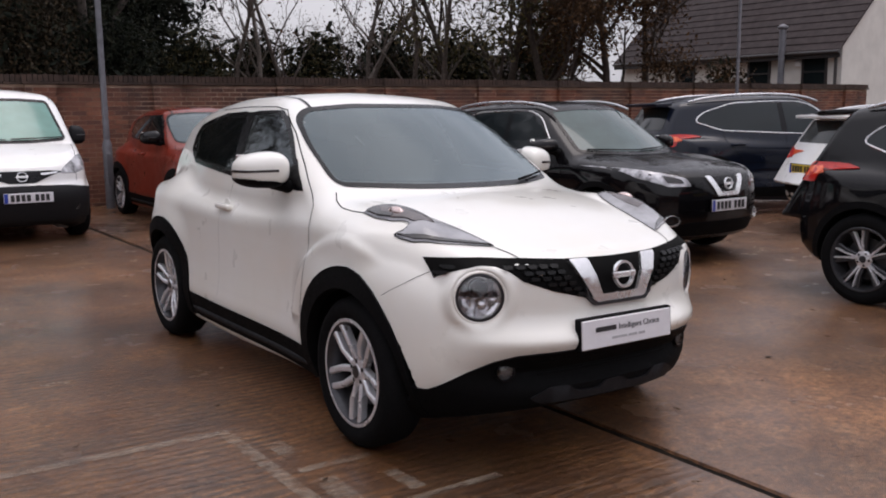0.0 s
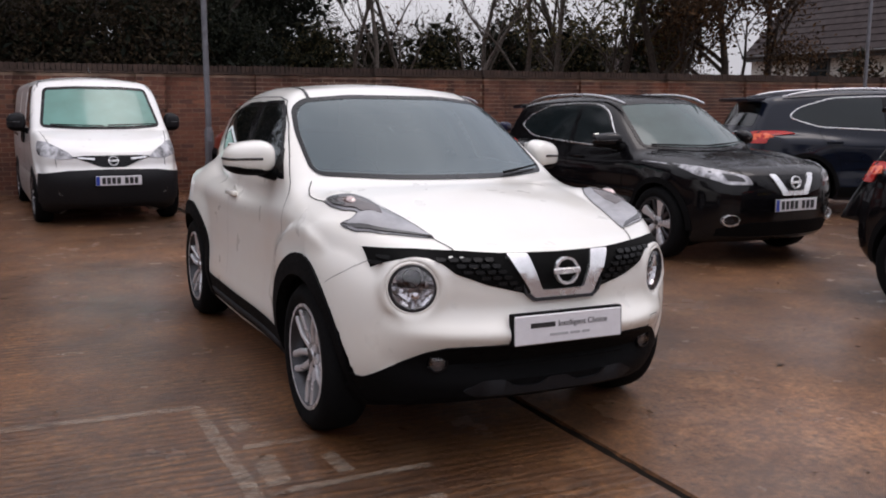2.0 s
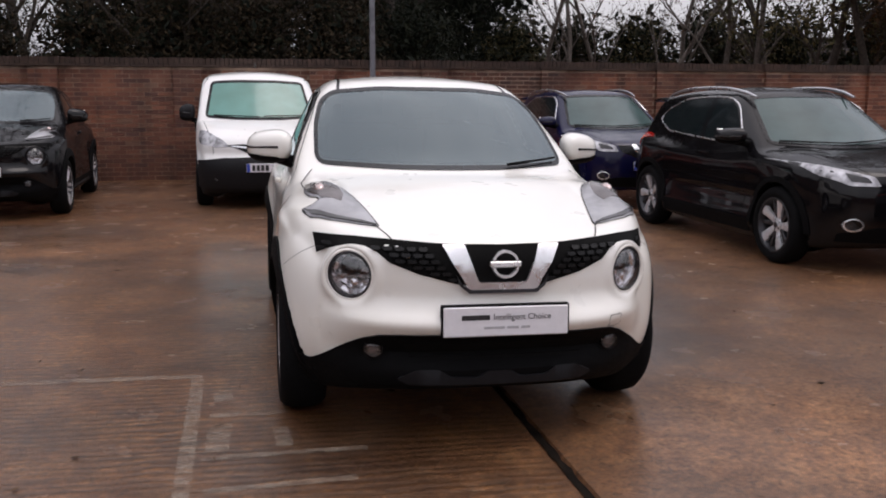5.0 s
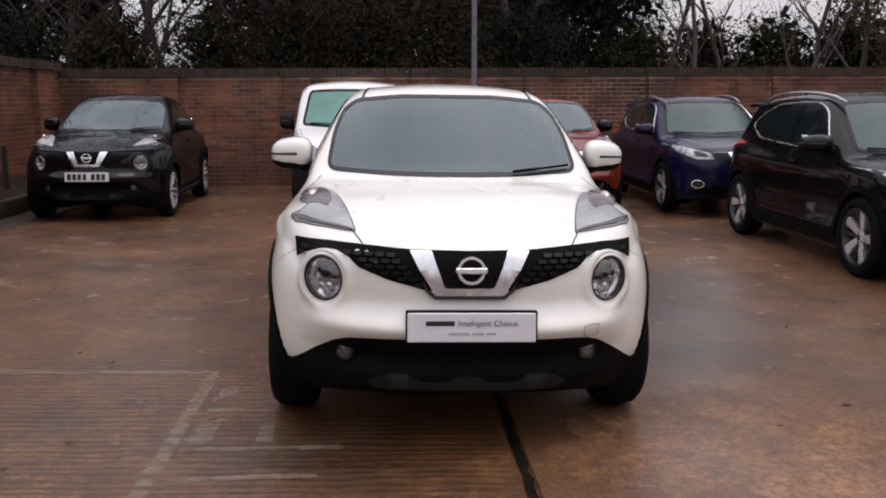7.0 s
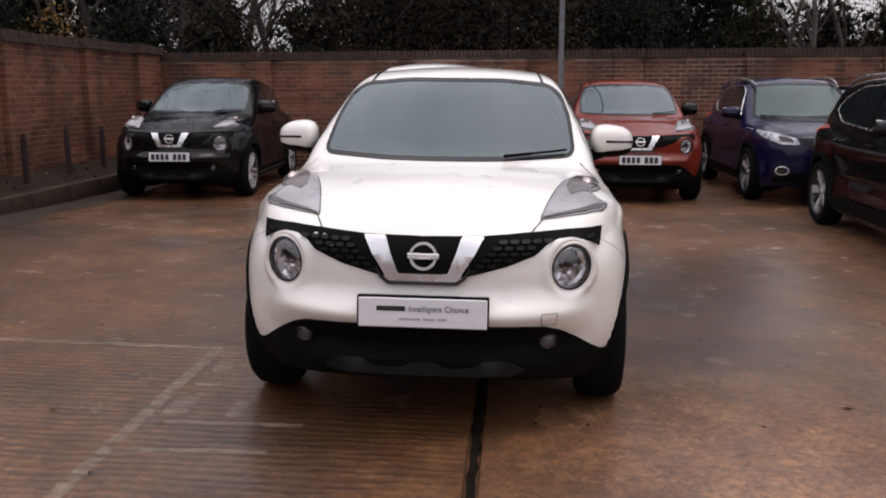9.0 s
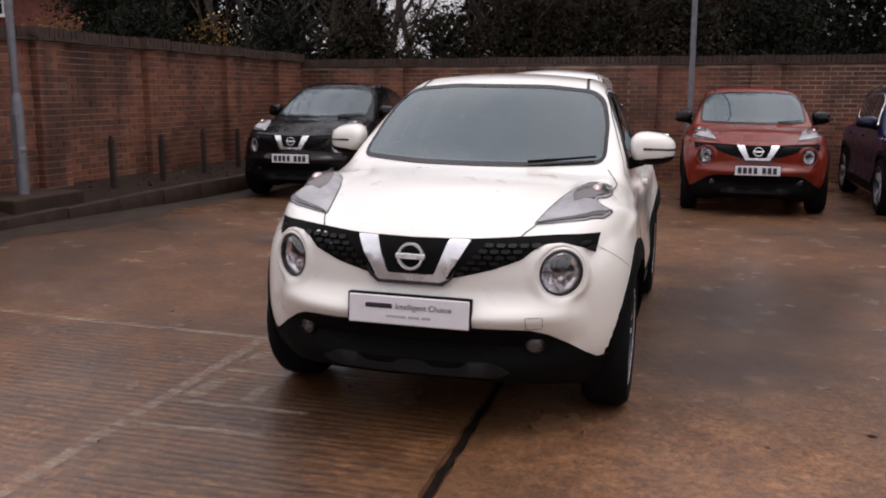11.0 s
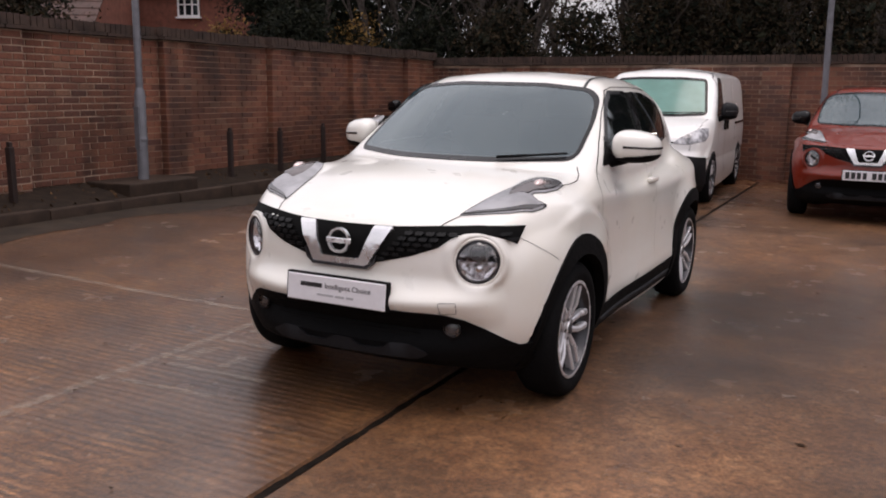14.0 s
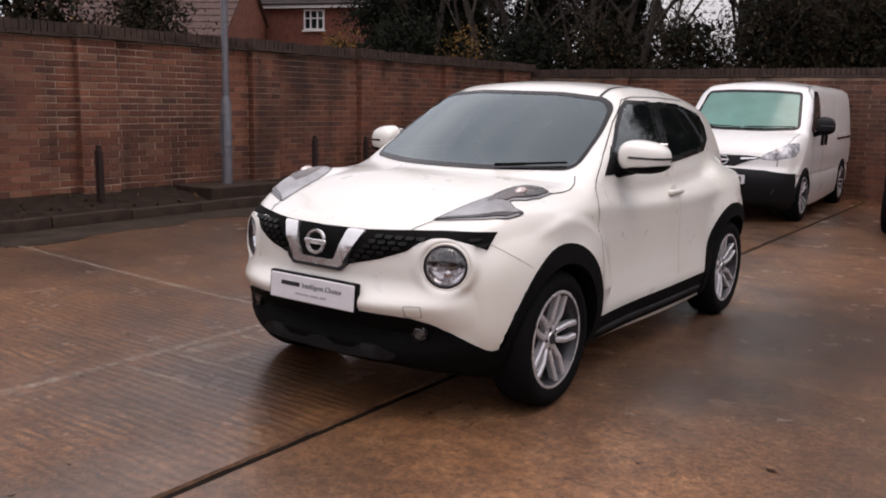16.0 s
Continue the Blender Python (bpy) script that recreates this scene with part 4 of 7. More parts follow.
SMALL = dict(
    wheelbase=2.53, axle=0.335, arch=0.40, well=0.58, floor=0.72,
    roof=[(0.6, 1.425), (1.0, 1.541), (1.3, 1.577), (1.7, 1.588), (2.2, 1.563), (2.7, 1.501), (3.1, 1.418)],
    screen=(0.205, 1.085, 1.80, 0.52), side_glass=[(0.6, 0.70), (0.85, 0.75), (1.0, 0.785), (1.1, 0.772), (1.3, 0.70), (1.45, 0.625), (1.6, 0.54)], taper=0.055,
    back=(3.26, 1.02, 0.62), edge=0.09, belt=0.045, shoulder=0.12,
    top=[(-0.85, 0.81), (-0.72, 0.875), (-0.5, 0.947), (-0.2, 1.028), (0.2, 1.09), (0.5, 1.115), (0.9, 1.06), (1.6, 1.04), (2.4, 1.06), (2.9, 1.06), (3.3, 0.98)], crown=0.06,
    plan=[(-0.8, 0.805), (-0.3, 0.838), (0.3, 0.822), (0.8, 0.80), (1.5, 0.815), (2.2, 0.82), (2.9, 0.80), (3.3, 0.74)],
    waist=[(0.2, 0.0), (0.30, 0.03), (0.38, 0.045), (0.46, 0.039), (0.56, 0.029), (0.68, 0.026), (0.8, 0.027), (0.95, 0.022), (1.1, -0.05), (1.25, -0.16)],
    nose=[(0.15, -0.56), (0.26, -0.69), (0.34, -0.745), (0.42, -0.775), (0.50, -0.79), (0.58, -0.78), (0.66, -0.755), (0.74, -0.745), (0.84, -0.73), (0.92, -0.68), (1.05, -0.50)],
    nose_plan=[(0.0, 0.0), (0.2, 0.006), (0.4, 0.045), (0.55, 0.12), (0.68, 0.235), (0.78, 0.40), (0.88, 0.70)],
    tail=[(0.2, 3.05), (0.35, 3.22), (0.6, 3.30), (0.9, 3.28), (1.1, 3.20), (1.3, 3.05)], tail_plan=[(0.0, 0.0), (0.4, 0.05), (0.65, 0.17), (0.82, 0.42), (0.95, 0.8)],
    under=[(-0.85, 0.285), (-0.65, 0.255), (-0.40, 0.205), (0.0, 0.20), (2.5, 0.20), (3.3, 0.28)],
    bulges=[((0.56, 0.12, 0.56), (0.34, 0.66, 0.445, 2.7), 0.016), ((0.60, 2.52, 0.66), (0.295, 0.66, 0.44), 0.022), ((0.655, 0.0, 0.92), (0.122, 0.34, 0.128), 0.04)],
    blisters=[(0.06, 0.36, 0.575, 0.872, 0.05, 0.014)],
    ledges=[(0.41, 0.558, 0.26, 0.040, 0.027), (0.45, 0.65, 0.24, 0.06, -0.010), (0.0, 0.425, 0.60, 0.060, -0.095)],
    eyes=[(0.602, -0.585, 0.735, 0.122, 0.100, 0.11, 30)],
    windscreen=rounded([(-0.662, 1.118), (-0.30, 1.108), (0.30, 1.108), (0.662, 1.118), (0.645, 1.305), (0.600, 1.430), (0.530, 1.480), (0.28, 1.504), (-0.28, 1.504), (-0.530, 1.480), (-0.600, 1.430), (-0.645, 1.305)], 0.05),
    side_windows=[rounded([(0.635, 1.09), (1.455, 1.114), (1.565, 1.465), (1.20, 1.468), (1.08, 1.418), (0.95, 1.335)], 0.03), rounded([(1.54, 1.116), (2.41, 1.160), (2.61, 1.315), (2.575, 1.385), (2.10, 1.452), (1.68, 1.464)], 0.03)],
)


def small_crossover(m, mat, label, steer=0.0, seed=1, dealer=False, mirror_mat=None):
    """A small, round crossover with round headlamps low in the nose and long lamps on top of its wings."""
    whole, opened = crossover_form(SMALL)
    car = root("car", m, label, "car")
    shell(car, "small", (whole, opened), (-1.0, -1.0, 0.1), (1.0, 3.5, 1.66), 0.016, mat)
    part("underbody", block(bmesh.new(), (-0.56, -0.40, 0.19), (0.56, 3.05, 0.60), 0.05, 2), DARK_GAP, car)
    for x in (-0.775, 0.775):
        for y in (0.0, 2.53):
            add_wheel(car, "double", x, y - 0.012, 0.335, 0.335, 0.215, 0.235, spin=17 * (x > 0) + 31 * (y > 1) + seed * 13, steer=steer if y < 1 else 0)
    # glass
    part("windscreen", panel(whole, SMALL["windscreen"], "front", cell=0.06, lift=0.002, depth=0.004), GLASS_DARK, car, "tinted windscreen", 50).visible_shadow = False
    part("sensor_cover", panel(whole, rounded([(-0.10, 1.432), (0.10, 1.432), (0.13, 1.492), (-0.13, 1.492)], 0.02), "front", cell=0.06, lift=-0.012, depth=0.01), GLOSS_BLACK, car, "black sensor cover behind the windscreen")
    band = SMALL["windscreen"]
    part("windscreen_seal", seam(whole, band + band[:1], "front", 0.020, 0.003), GLOSS_BLACK, car)
    for view in ("left", "right"):
        for w in SMALL["side_windows"]:
            g = part("side_window", panel(whole, w, view, cell=0.08, lift=0.002, depth=0.004), GLASS_SIDE, car, "dark side window", 50)
            g.visible_shadow = False
            part("window_seal", seam(whole, w + w[:1], view, 0.022, 0.003), GLOSS_BLACK, car)
        part("door_pillar_trim", panel(whole, [(1.44, 1.108), (1.55, 1.112), (1.69, 1.468), (1.555, 1.470)], view, lift=0.0045, depth=0.01), GLOSS_BLACK, car)
        tri = [(0.62, 1.082), (0.83, 1.092), (0.82, 1.18), (0.79, 1.23)]
        part("mirror_triangle", panel(whole, tri, view, cell=0.06, lift=0.005, depth=0.01), GLOSS_BLACK, car)
        part("c_pillar_handle", panel(whole, rounded([(2.42, 1.16), (2.60, 1.22), (2.66, 1.31), (2.60, 1.385), (2.57, 1.385), (2.62, 1.315)], 0.02), view, cell=0.06, lift=0.004, depth=0.01), GLOSS_BLACK, car)
        # shut lines
        part("door_gap", seam(whole, [(2.30, 1.484), (1.74, 1.500), (1.32, 1.498), (1.17, 1.478), (0.94, 1.355), (0.70, 1.195), (0.555, 1.086), (0.475, 1.02), (0.432, 0.95), (0.42, 0.80), (0.44, 0.66), (0.47, 0.50)], view, 0.0042), DARK_GAP, car)
        part("door_gap", seam(whole, [(1.60, 0.42), (1.60, 0.75), (1.56, 1.0), (1.50, 1.10)], view, 0.0016), DARK_GAP, car)
        part("bumper_gap", seam(whole, [(-0.26, 0.72), (-0.36, 0.78), (-0.44, 0.84)], view, 0.0020), DARK_GAP, car)
        # cladding
        for a in (0.0, 2.53):
            part("arch_trim", panel(whole, ring_poly(a, 0.335, 0.372, 0.468 if a == 0 else 0.46, -17 if a == 0 else 2, 196, bulge=-0.076 if a == 0 else 0.0), view, cell=0.04, lift=0.012, depth=0.05), CLADDING, car, "black wheel arch trim", 40)
        part("sill_trim", panel(whole, [(0.43, 0.215), (2.10, 0.225), (2.09, 0.368), (1.2, 0.356), (0.44, 0.348)], view, cell=0.08, lift=0.006, depth=0.03), CLADDING, car, "black sill trim", 40)
        # step uses a paler plastic than the trim to show the light it catches
        part("sill_step", tube(onto(whole, np.linspace(0.47, 2.06, 14), np.linspace(0.262, 0.272, 14), view).tolist(), [0.010] + [0.019] * 12 + [0.010], 8), VAN_BLACK, car, "sill step toned grey for the light on it", 60)
        sx = 1 if view == "left" else -1
        hp = onto(whole, np.array([1.53]), np.array([0.938]), view)[0]
        hb = bmesh.new()
        block(hb, (-0.02, -0.095, -0.015), (0.016, 0.095, 0.015), 0.013, 3)
        handle = part("door_handle", hb, mat, car, "painted door handle", 50, Matrix.Translation((hp[0] + 0.022 * sx, hp[1], hp[2])))
        hc = lathe([(0.001, 0.0), (0.045, 0.0), (0.047, 0.004), (0.001, 0.006)], 20)
        part("handle_recess", hc, mat, handle, "", 50, Matrix.Translation((-0.022 * sx, 0.0, 0.0)))
        side_mirror(car, sx, 0.785, 0.79, 1.185, mirror_mat or mat, 0.225, 0.185)
    for sx in (-1, 1):
        for line in ([(0.425, -0.655), (0.465, -0.56), (0.485, -0.50)], [(0.742, 0.07), (0.752, 0.16), (0.752, 0.27), (0.725, 0.37), (0.690, 0.44)]):
            part("bonnet_gap", seam(whole, [(sx * u, v) for u, v in line], "top", 0.005), DARK_GAP, car)
        part("roof_joint", seam(whole, [(sx * 0.502, 1.055), (sx * 0.478, 1.26), (sx * 0.46, 1.6), (sx * 0.43, 2.3)], "top", 0.017, 0.003), GLOSS_BLACK, car, "black roof joint strip")
    # nose
    top_edge = [(0.0, 0.868), (0.25, 0.872), (0.42, 0.882), (0.58, 0.888), (0.74, 0.884)]
    low_edge = [(0.728, 0.806), (0.692, 0.828), (0.645, 0.850), (0.60, 0.862), (0.548, 0.858), (0.50, 0.836), (0.452, 0.796), (0.334, 0.752), (0.175, 0.712), (0.0, 0.695)]
    grille_poly = top_edge + low_edge + [(-u, v) for u, v in low_edge[::-1][1:]] + [(-u, v) for u, v in top_edge[::-1][:-1]]
    grille = part("grille", panel(whole, grille_poly, "front", cell=0.04, lift=0.003, depth=0.02), GRILLE_BACK, car, "black honeycomb grille", 40)
    mesh_bm = bmesh.new()
    cells = []
    for r in range(9):
        for col in range(-24, 25):
            u, v = (col + 0.5 * (r % 2)) * 0.046, 0.712 + r * 0.024
            if abs(u) > 0.158 + (v - 0.7) * 0.78:
                cells.append((u, v))
    cu = np.array(cells)
    cu = cu[inside_of(cu[:, 0], cu[:, 1], grille_poly) < -0.011]
    shape = np.array([(-0.019, -0.004), (-0.012, -0.0115), (0.012, -0.0115), (0.019, -0.004), (0.015, 0.003), (-0.015, 0.003)])
    allp = (cu[:, None, :] + shape[None]).reshape(-1, 2)
    where = onto(whole, allp[:, 0], allp[:, 1], "front").reshape(-1, 6, 3)
    for p in where:
        back_v = [mesh_bm.verts.new(q) for q in p]
        front_v = [mesh_bm.verts.new(q + np.array([0, -0.016, 0.002])) for q in p]
        mesh_bm.faces.new(front_v)
        for k in range(6):
            mesh_bm.faces.new([back_v[k], back_v[(k + 1) % 6], front_v[(k + 1) % 6], front_v[k]])
    tagged(part("grille_mesh", tidy(mesh_bm), GRILLE_MESH, grille, "black plastic honeycomb"), kind="stuff")
    vee = [(-0.245, 0.862), (-0.155, 0.862), (-0.100, 0.722), (0.100, 0.722), (0.155, 0.862), (0.245, 0.862), (0.165, 0.735), (0.145, 0.698), (0.125, 0.688), (-0.125, 0.688), (-0.145, 0.698), (-0.165, 0.735)]
    part("grille_vee", panel(whole, rounded(vee, 0.008, 2), "front", cell=0.05, lift=0.018, depth=0.03), CHROME, grille, "chrome V-shaped grille bar", 40)
    lip_poly = [(-0.190, 0.752), (-0.166, 0.712), (-0.132, 0.693), (0.132, 0.693), (0.166, 0.712), (0.190, 0.752), (0.176, 0.708), (0.140, 0.678), (-0.140, 0.678), (-0.176, 0.708)]
    part("grille_lip", panel(whole, lip_poly, "front", cell=0.05, lift=0.022, depth=0.03), ALLOY_DARK, grille, "dark chrome lip under the V", 40)
    badge(car, 0.004, -0.772, 0.799, 0.058, -8)
    for sx in (-1, 1):
        round_lamp(car, sx * 0.602, -0.585, 0.735, 0.094, mat, side=sx)
    lamp_poly = rounded([(0.474, -0.512), (0.497, -0.39), (0.52, -0.28), (0.545, -0.17), (0.58, -0.06), (0.622, 0.02), (0.675, 0.062), (0.745, 0.080), (0.752, -0.04), (0.735, -0.14), (0.706, -0.205),
                         (0.700, -0.232), (0.730, -0.240), (0.773, -0.218), (0.766, -0.255), (0.741, -0.318), (0.67, -0.394), (0.602, -0.432), (0.545, -0.472)], 0.008, 2)
    lens = both(car, "wing_lamp", whole, lamp_poly, "top", LAMP_GREY, "grey wing-top lamp cluster", cell=0.025, lift=0.004, depth=0.02, dome=0.009, reach=0.05)
    for poly in (lamp_poly, mirrored(lamp_poly)):
        part("lamp_gap", seam(whole, poly + poly[:1], "top", 0.007, 0.004, 0.02), DARK_GAP, car)
    inner_p = rounded([(0.612, -0.275), (0.598, -0.20), (0.612, -0.10), (0.650, 0.0), (0.70, 0.052), (0.738, 0.060), (0.742, -0.04), (0.725, -0.135), (0.697, -0.20), (0.688, -0.244)], 0.010, 2)
    tail_p = [(0.700, 0.005), (0.705, 0.050), (0.738, 0.058), (0.742, -0.045), (0.728, -0.12), (0.715, -0.13), (0.722, -0.04)]
    dark_p = rounded([(0.482, -0.505), (0.548, -0.462), (0.604, -0.422), (0.67, -0.384), (0.735, -0.313), (0.766, -0.228), (0.745, -0.270), (0.67, -0.358), (0.60, -0.402), (0.54, -0.448)], 0.006, 2)
    for ln, flip in zip(lens, (False, True)):
        for poly, mt, nm, rise in ((inner_p, AMBER, "indicator", 0.0145), (dark_p, LAMP_DARK, "lamp_surround", 0.0125), (tail_p, LAMP_DARK, "lamp_tail", 0.0175)):
            part(nm, panel(whole, mirrored(poly) if flip else poly, "top", cell=0.03, lift=rise, depth=0.012), mt, ln, "", 40)
        q = onto(whole, np.array([-0.690 if flip else 0.690]), np.array([-0.10]), "top")[0]
        bulb = lathe([(0.001, -0.058), (0.017, -0.044), (0.026, -0.014), (0.026, 0.014), (0.017, 0.044), (0.001, 0.058)], 16, axis="y")
        part("bulb", bulb, BULB, ln, "pinkish indicator bulb", 60, Matrix.Translation((q[0], q[1], q[2] + 0.002)))
    part("tow_cover_gap", seam(whole, rounded([(0.478, 0.512), (0.546, 0.512), (0.548, 0.562), (0.482, 0.562)], 0.008) + [(0.486, 0.512)], "front", 0.0020), DARK_GAP, car)
    # lower bumper
    lower_poly = [(0.0, 0.517), (0.28, 0.516), (0.42, 0.512), (0.50, 0.505), (0.565, 0.480), (0.64, 0.432), (0.71, 0.378), (0.752, 0.352), (0.79, 0.345), (0.78, 0.295), (0.55, 0.285), (0.0, 0.285)]
    lower_poly = lower_poly + [(-u, v) for u, v in lower_poly[::-1][1:-1]]
    low = part("lower_bumper", panel(whole, lower_poly, "front", cell=0.035, lift=0.007, depth=0.03), CLADDING, car, "black lower bumper", 40)
    both(car, "lower_bumper_side", whole, [(-0.56, 0.255), (-0.36, 0.24), (-0.370, 0.362), (-0.43, 0.350), (-0.54, 0.352)], "left", CLADDING, cell=0.05, lift=0.008, depth=0.03)
    lip = solid(lambda a, b, d: np.maximum(np.maximum(whole(a, b, d) - 0.006, d - 0.300), b + 0.30), (-0.95, -0.95, 0.1), (0.95, -0.2, 0.36), 0.022)
    part("bumper_lip", lip, CLADDING, low, "", 35)
    part("air_intake", panel(whole, rounded([(-0.40, 0.478), (0.40, 0.478), (0.36, 0.385), (-0.36, 0.385)], 0.03), "front", cell=0.06, lift=0.009, depth=0.01), DARK_GAP, low, "", 40)
    for z in (0.405, 0.430, 0.455):
        bar = onto(whole, np.linspace(-0.37, 0.37, 15), np.full(15, z), "front")
        part("intake_bar", tube((bar - np.array([0, 0.012, 0])).tolist(), 0.006, 6), CLADDING, low, "", 60)
    skid = [(-0.42, 0.318), (-0.34, 0.352), (-0.25, 0.352), (-0.20, 0.325), (-0.09, 0.322), (-0.05, 0.345), (0.05, 0.345), (0.09, 0.322), (0.20, 0.325), (0.25, 0.352), (0.34, 0.352), (0.42, 0.318), (0.36, 0.290), (-0.36, 0.290)]
    part("skid_plate", panel(whole, rounded(skid, 0.015, 2), "front", cell=0.05, lift=0.014, depth=0.03, dome=0.012, reach=0.03), VAN_BLACK, low, "dark grey scalloped skid plate", 40)
    for sx in (-1, 1):
        q = onto(whole, np.array([sx * 0.512]), np.array([0.432]), "front")[0]
        fog = part("fog_lamp", lathe([(0.042, 0.04), (0.042, -0.016), (0.037, -0.018), (0.033, -0.006), (0.001, 0.010)], 24, axis="y"), GLOSS_BLACK, car, "small round fog lamp", 40, Matrix.Translation((q[0], q[1] - 0.006, q[2])) @ pose(0, 0, 0, 0, 0, 12 * sx))
        part("fog_reflector", lathe([(0.020, -0.008), (0.012, 0.004), (0.001, 0.008)], 9, axis="y"), ALLOY_DARK, fog, "", 5)
        part("fog_lens", lathe([(0.034, -0.014), (0.026, -0.021), (0.001, -0.024)], 20, axis="y"), LAMP_GLASS, fog, "", 60)
    # plate
    q = onto(whole, np.array([0.0]), np.array([0.572]), "front")[0]
    pm = Matrix.Translation((0.006, q[1] - 0.018, 0.572)) @ pose(0, 0, 0, -4)
    if dealer:
        p = part("dealer_plate", block(bmesh.new(), (-0.26, -0.008, -0.060), (0.26, 0.0, 0.060), 0.004), PLATE_WHITE, car, "white dealer show plate in a black frame", at=pm)
        part("plate_holder", block(bmesh.new(), (-0.267, -0.004, -0.066), (0.267, 0.03, 0.068), 0.004), CLADDING, p)
        bars = bmesh.new()
        block(bars, (-0.186, -0.0095, 0.007), (-0.070, -0.0075, 0.027))
        part("brand_bar", bars, INK, p)
        small = bmesh.new()
        for x0, x1 in ((-0.095, -0.008), (0.002, 0.050), (0.060, 0.098)):
            block(small, (x0, -0.0095, -0.030), (x1, -0.0075, -0.020))
        part("small_print", small, INK_GREY, p)
        cu = bpy.data.curves.new("words", "FONT")
        cu.body, cu.size, cu.extrude, cu.align_x, cu.align_y = "Intelligent Choice", 0.034, 0.0008, "LEFT", "CENTER"
        words = new("words", cu)
        words.parent = p
        words.matrix_basis = Matrix.Translation((-0.056, -0.0088, 0.017)) @ pose(0, 0, 0, 90)
        words.data.materials.append(INK)
    else:
        number_plate(car, pm, flag=False, seed=seed)
    wiper(car, whole, (0.30, 1.112), (0.62, 1.136))
    cabin_fittings(car, 1.25, 0.62, 0.66, 0.62)
    # tail
    both(car, "tail_lamp", whole, rounded([(0.46, 0.98), (0.585, 1.00), (0.56, 1.10), (0.46, 1.12)], 0.02), "rear", RED_LENS, "red tail lamp", cell=0.06)
    part("rear_window", panel(whole, rounded([(-0.46, 1.12), (0.46, 1.12), (0.38, 1.36), (-0.38, 1.36)], 0.05), "rear", cell=0.08, lift=0.003), GLASS_SIDE, car, "", 50)
    return car


def repainted(ob, old, fresh):
    """Gives a copied car another paint: its painted parts take the fresh material, object by object."""
    for o in ob.children_recursive:
        if o.type == "MESH" and len(o.material_slots) and o.material_slots[0].material == old:
            o.material_slots[0].link = "OBJECT"
            o.material_slots[0].material = fresh
    return ob


MEDIUM = dict(
    wheelbase=2.646, axle=0.35, arch=0.405, well=0.60, floor=0.72, see_in=False,
    roof=[(0.5, 1.42), (1.0, 1.545), (1.4, 1.59), (1.8, 1.60), (2.4, 1.58), (2.9, 1.525), (3.3, 1.45)],
    screen=(0.16, 1.03, 1.72, 0.50), side_glass=[(0.6, 0.87), (0.95, 0.845), (1.1, 0.80), (1.3, 0.725), (1.5, 0.635), (1.62, 0.56)], taper=0.03,
    back=(3.34, 1.05, 0.62), edge=0.09, belt=0.04, shoulder=0.10,
    top=[(-0.95, 0.80), (-0.82, 0.875), (-0.5, 0.955), (0.0, 1.02), (0.35, 1.05), (0.9, 1.0), (1.8, 1.02), (2.6, 1.07), (3.1, 1.07), (3.5, 1.0)], crown=0.05,
    plan=[(-0.9, 0.80), (-0.3, 0.845), (0.4, 0.84), (1.5, 0.84), (2.6, 0.85), (3.2, 0.82), (3.5, 0.75)],
    waist=[(0.2, 0.01), (0.34, 0.05), (0.45, 0.03), (0.62, 0.0), (0.8, 0.03), (0.95, 0.02), (1.1, -0.05), (1.25, -0.16)],
    nose=[(0.15, -0.68), (0.28, -0.82), (0.42, -0.88), (0.6, -0.90), (0.75, -0.88), (0.87, -0.82), (1.0, -0.62)],
    nose_plan=[(0.0, 0.0), (0.3, 0.02), (0.5, 0.08), (0.65, 0.17), (0.78, 0.33), (0.9, 0.65)],
    tail=[(0.2, 3.15), (0.35, 3.38), (0.6, 3.44), (0.85, 3.40), (1.05, 3.34), (1.3, 3.2)], tail_plan=[(0.0, 0.0), (0.4, 0.04), (0.65, 0.12), (0.8, 0.28), (0.95, 0.7)],
    under=[(-0.95, 0.25), (-0.6, 0.22), (2.6, 0.23), (3.45, 0.32)],
    bulges=[((0.60, 0.0, 0.55), (0.305, 0.56, 0.45), 0.06), ((0.62, 2.646, 0.60), (0.285, 0.60, 0.47), 0.06)],
    windscreen=rounded([(-0.69, 1.065), (-0.3, 1.04), (0.3, 1.04), (0.69, 1.065), (0.54, 1.485), (0.26, 1.505), (-0.26, 1.505), (-0.54, 1.485)], 0.05),
    side_windows=[rounded([(0.73, 1.047), (1.52, 1.075), (1.55, 1.475), (1.29, 1.472), (1.10, 1.41)], 0.03), rounded([(1.60, 1.08), (2.45, 1.125), (2.80, 1.235), (2.66, 1.34), (2.25, 1.455), (1.62, 1.48)], 0.03)],
    outline=[(0.66, 1.037), (1.55, 1.07), (2.45, 1.112), (2.82, 1.235), (2.68, 1.352), (2.25, 1.475), (1.6, 1.496), (1.28, 1.488), (1.07, 1.42), (0.66, 1.037)],
)


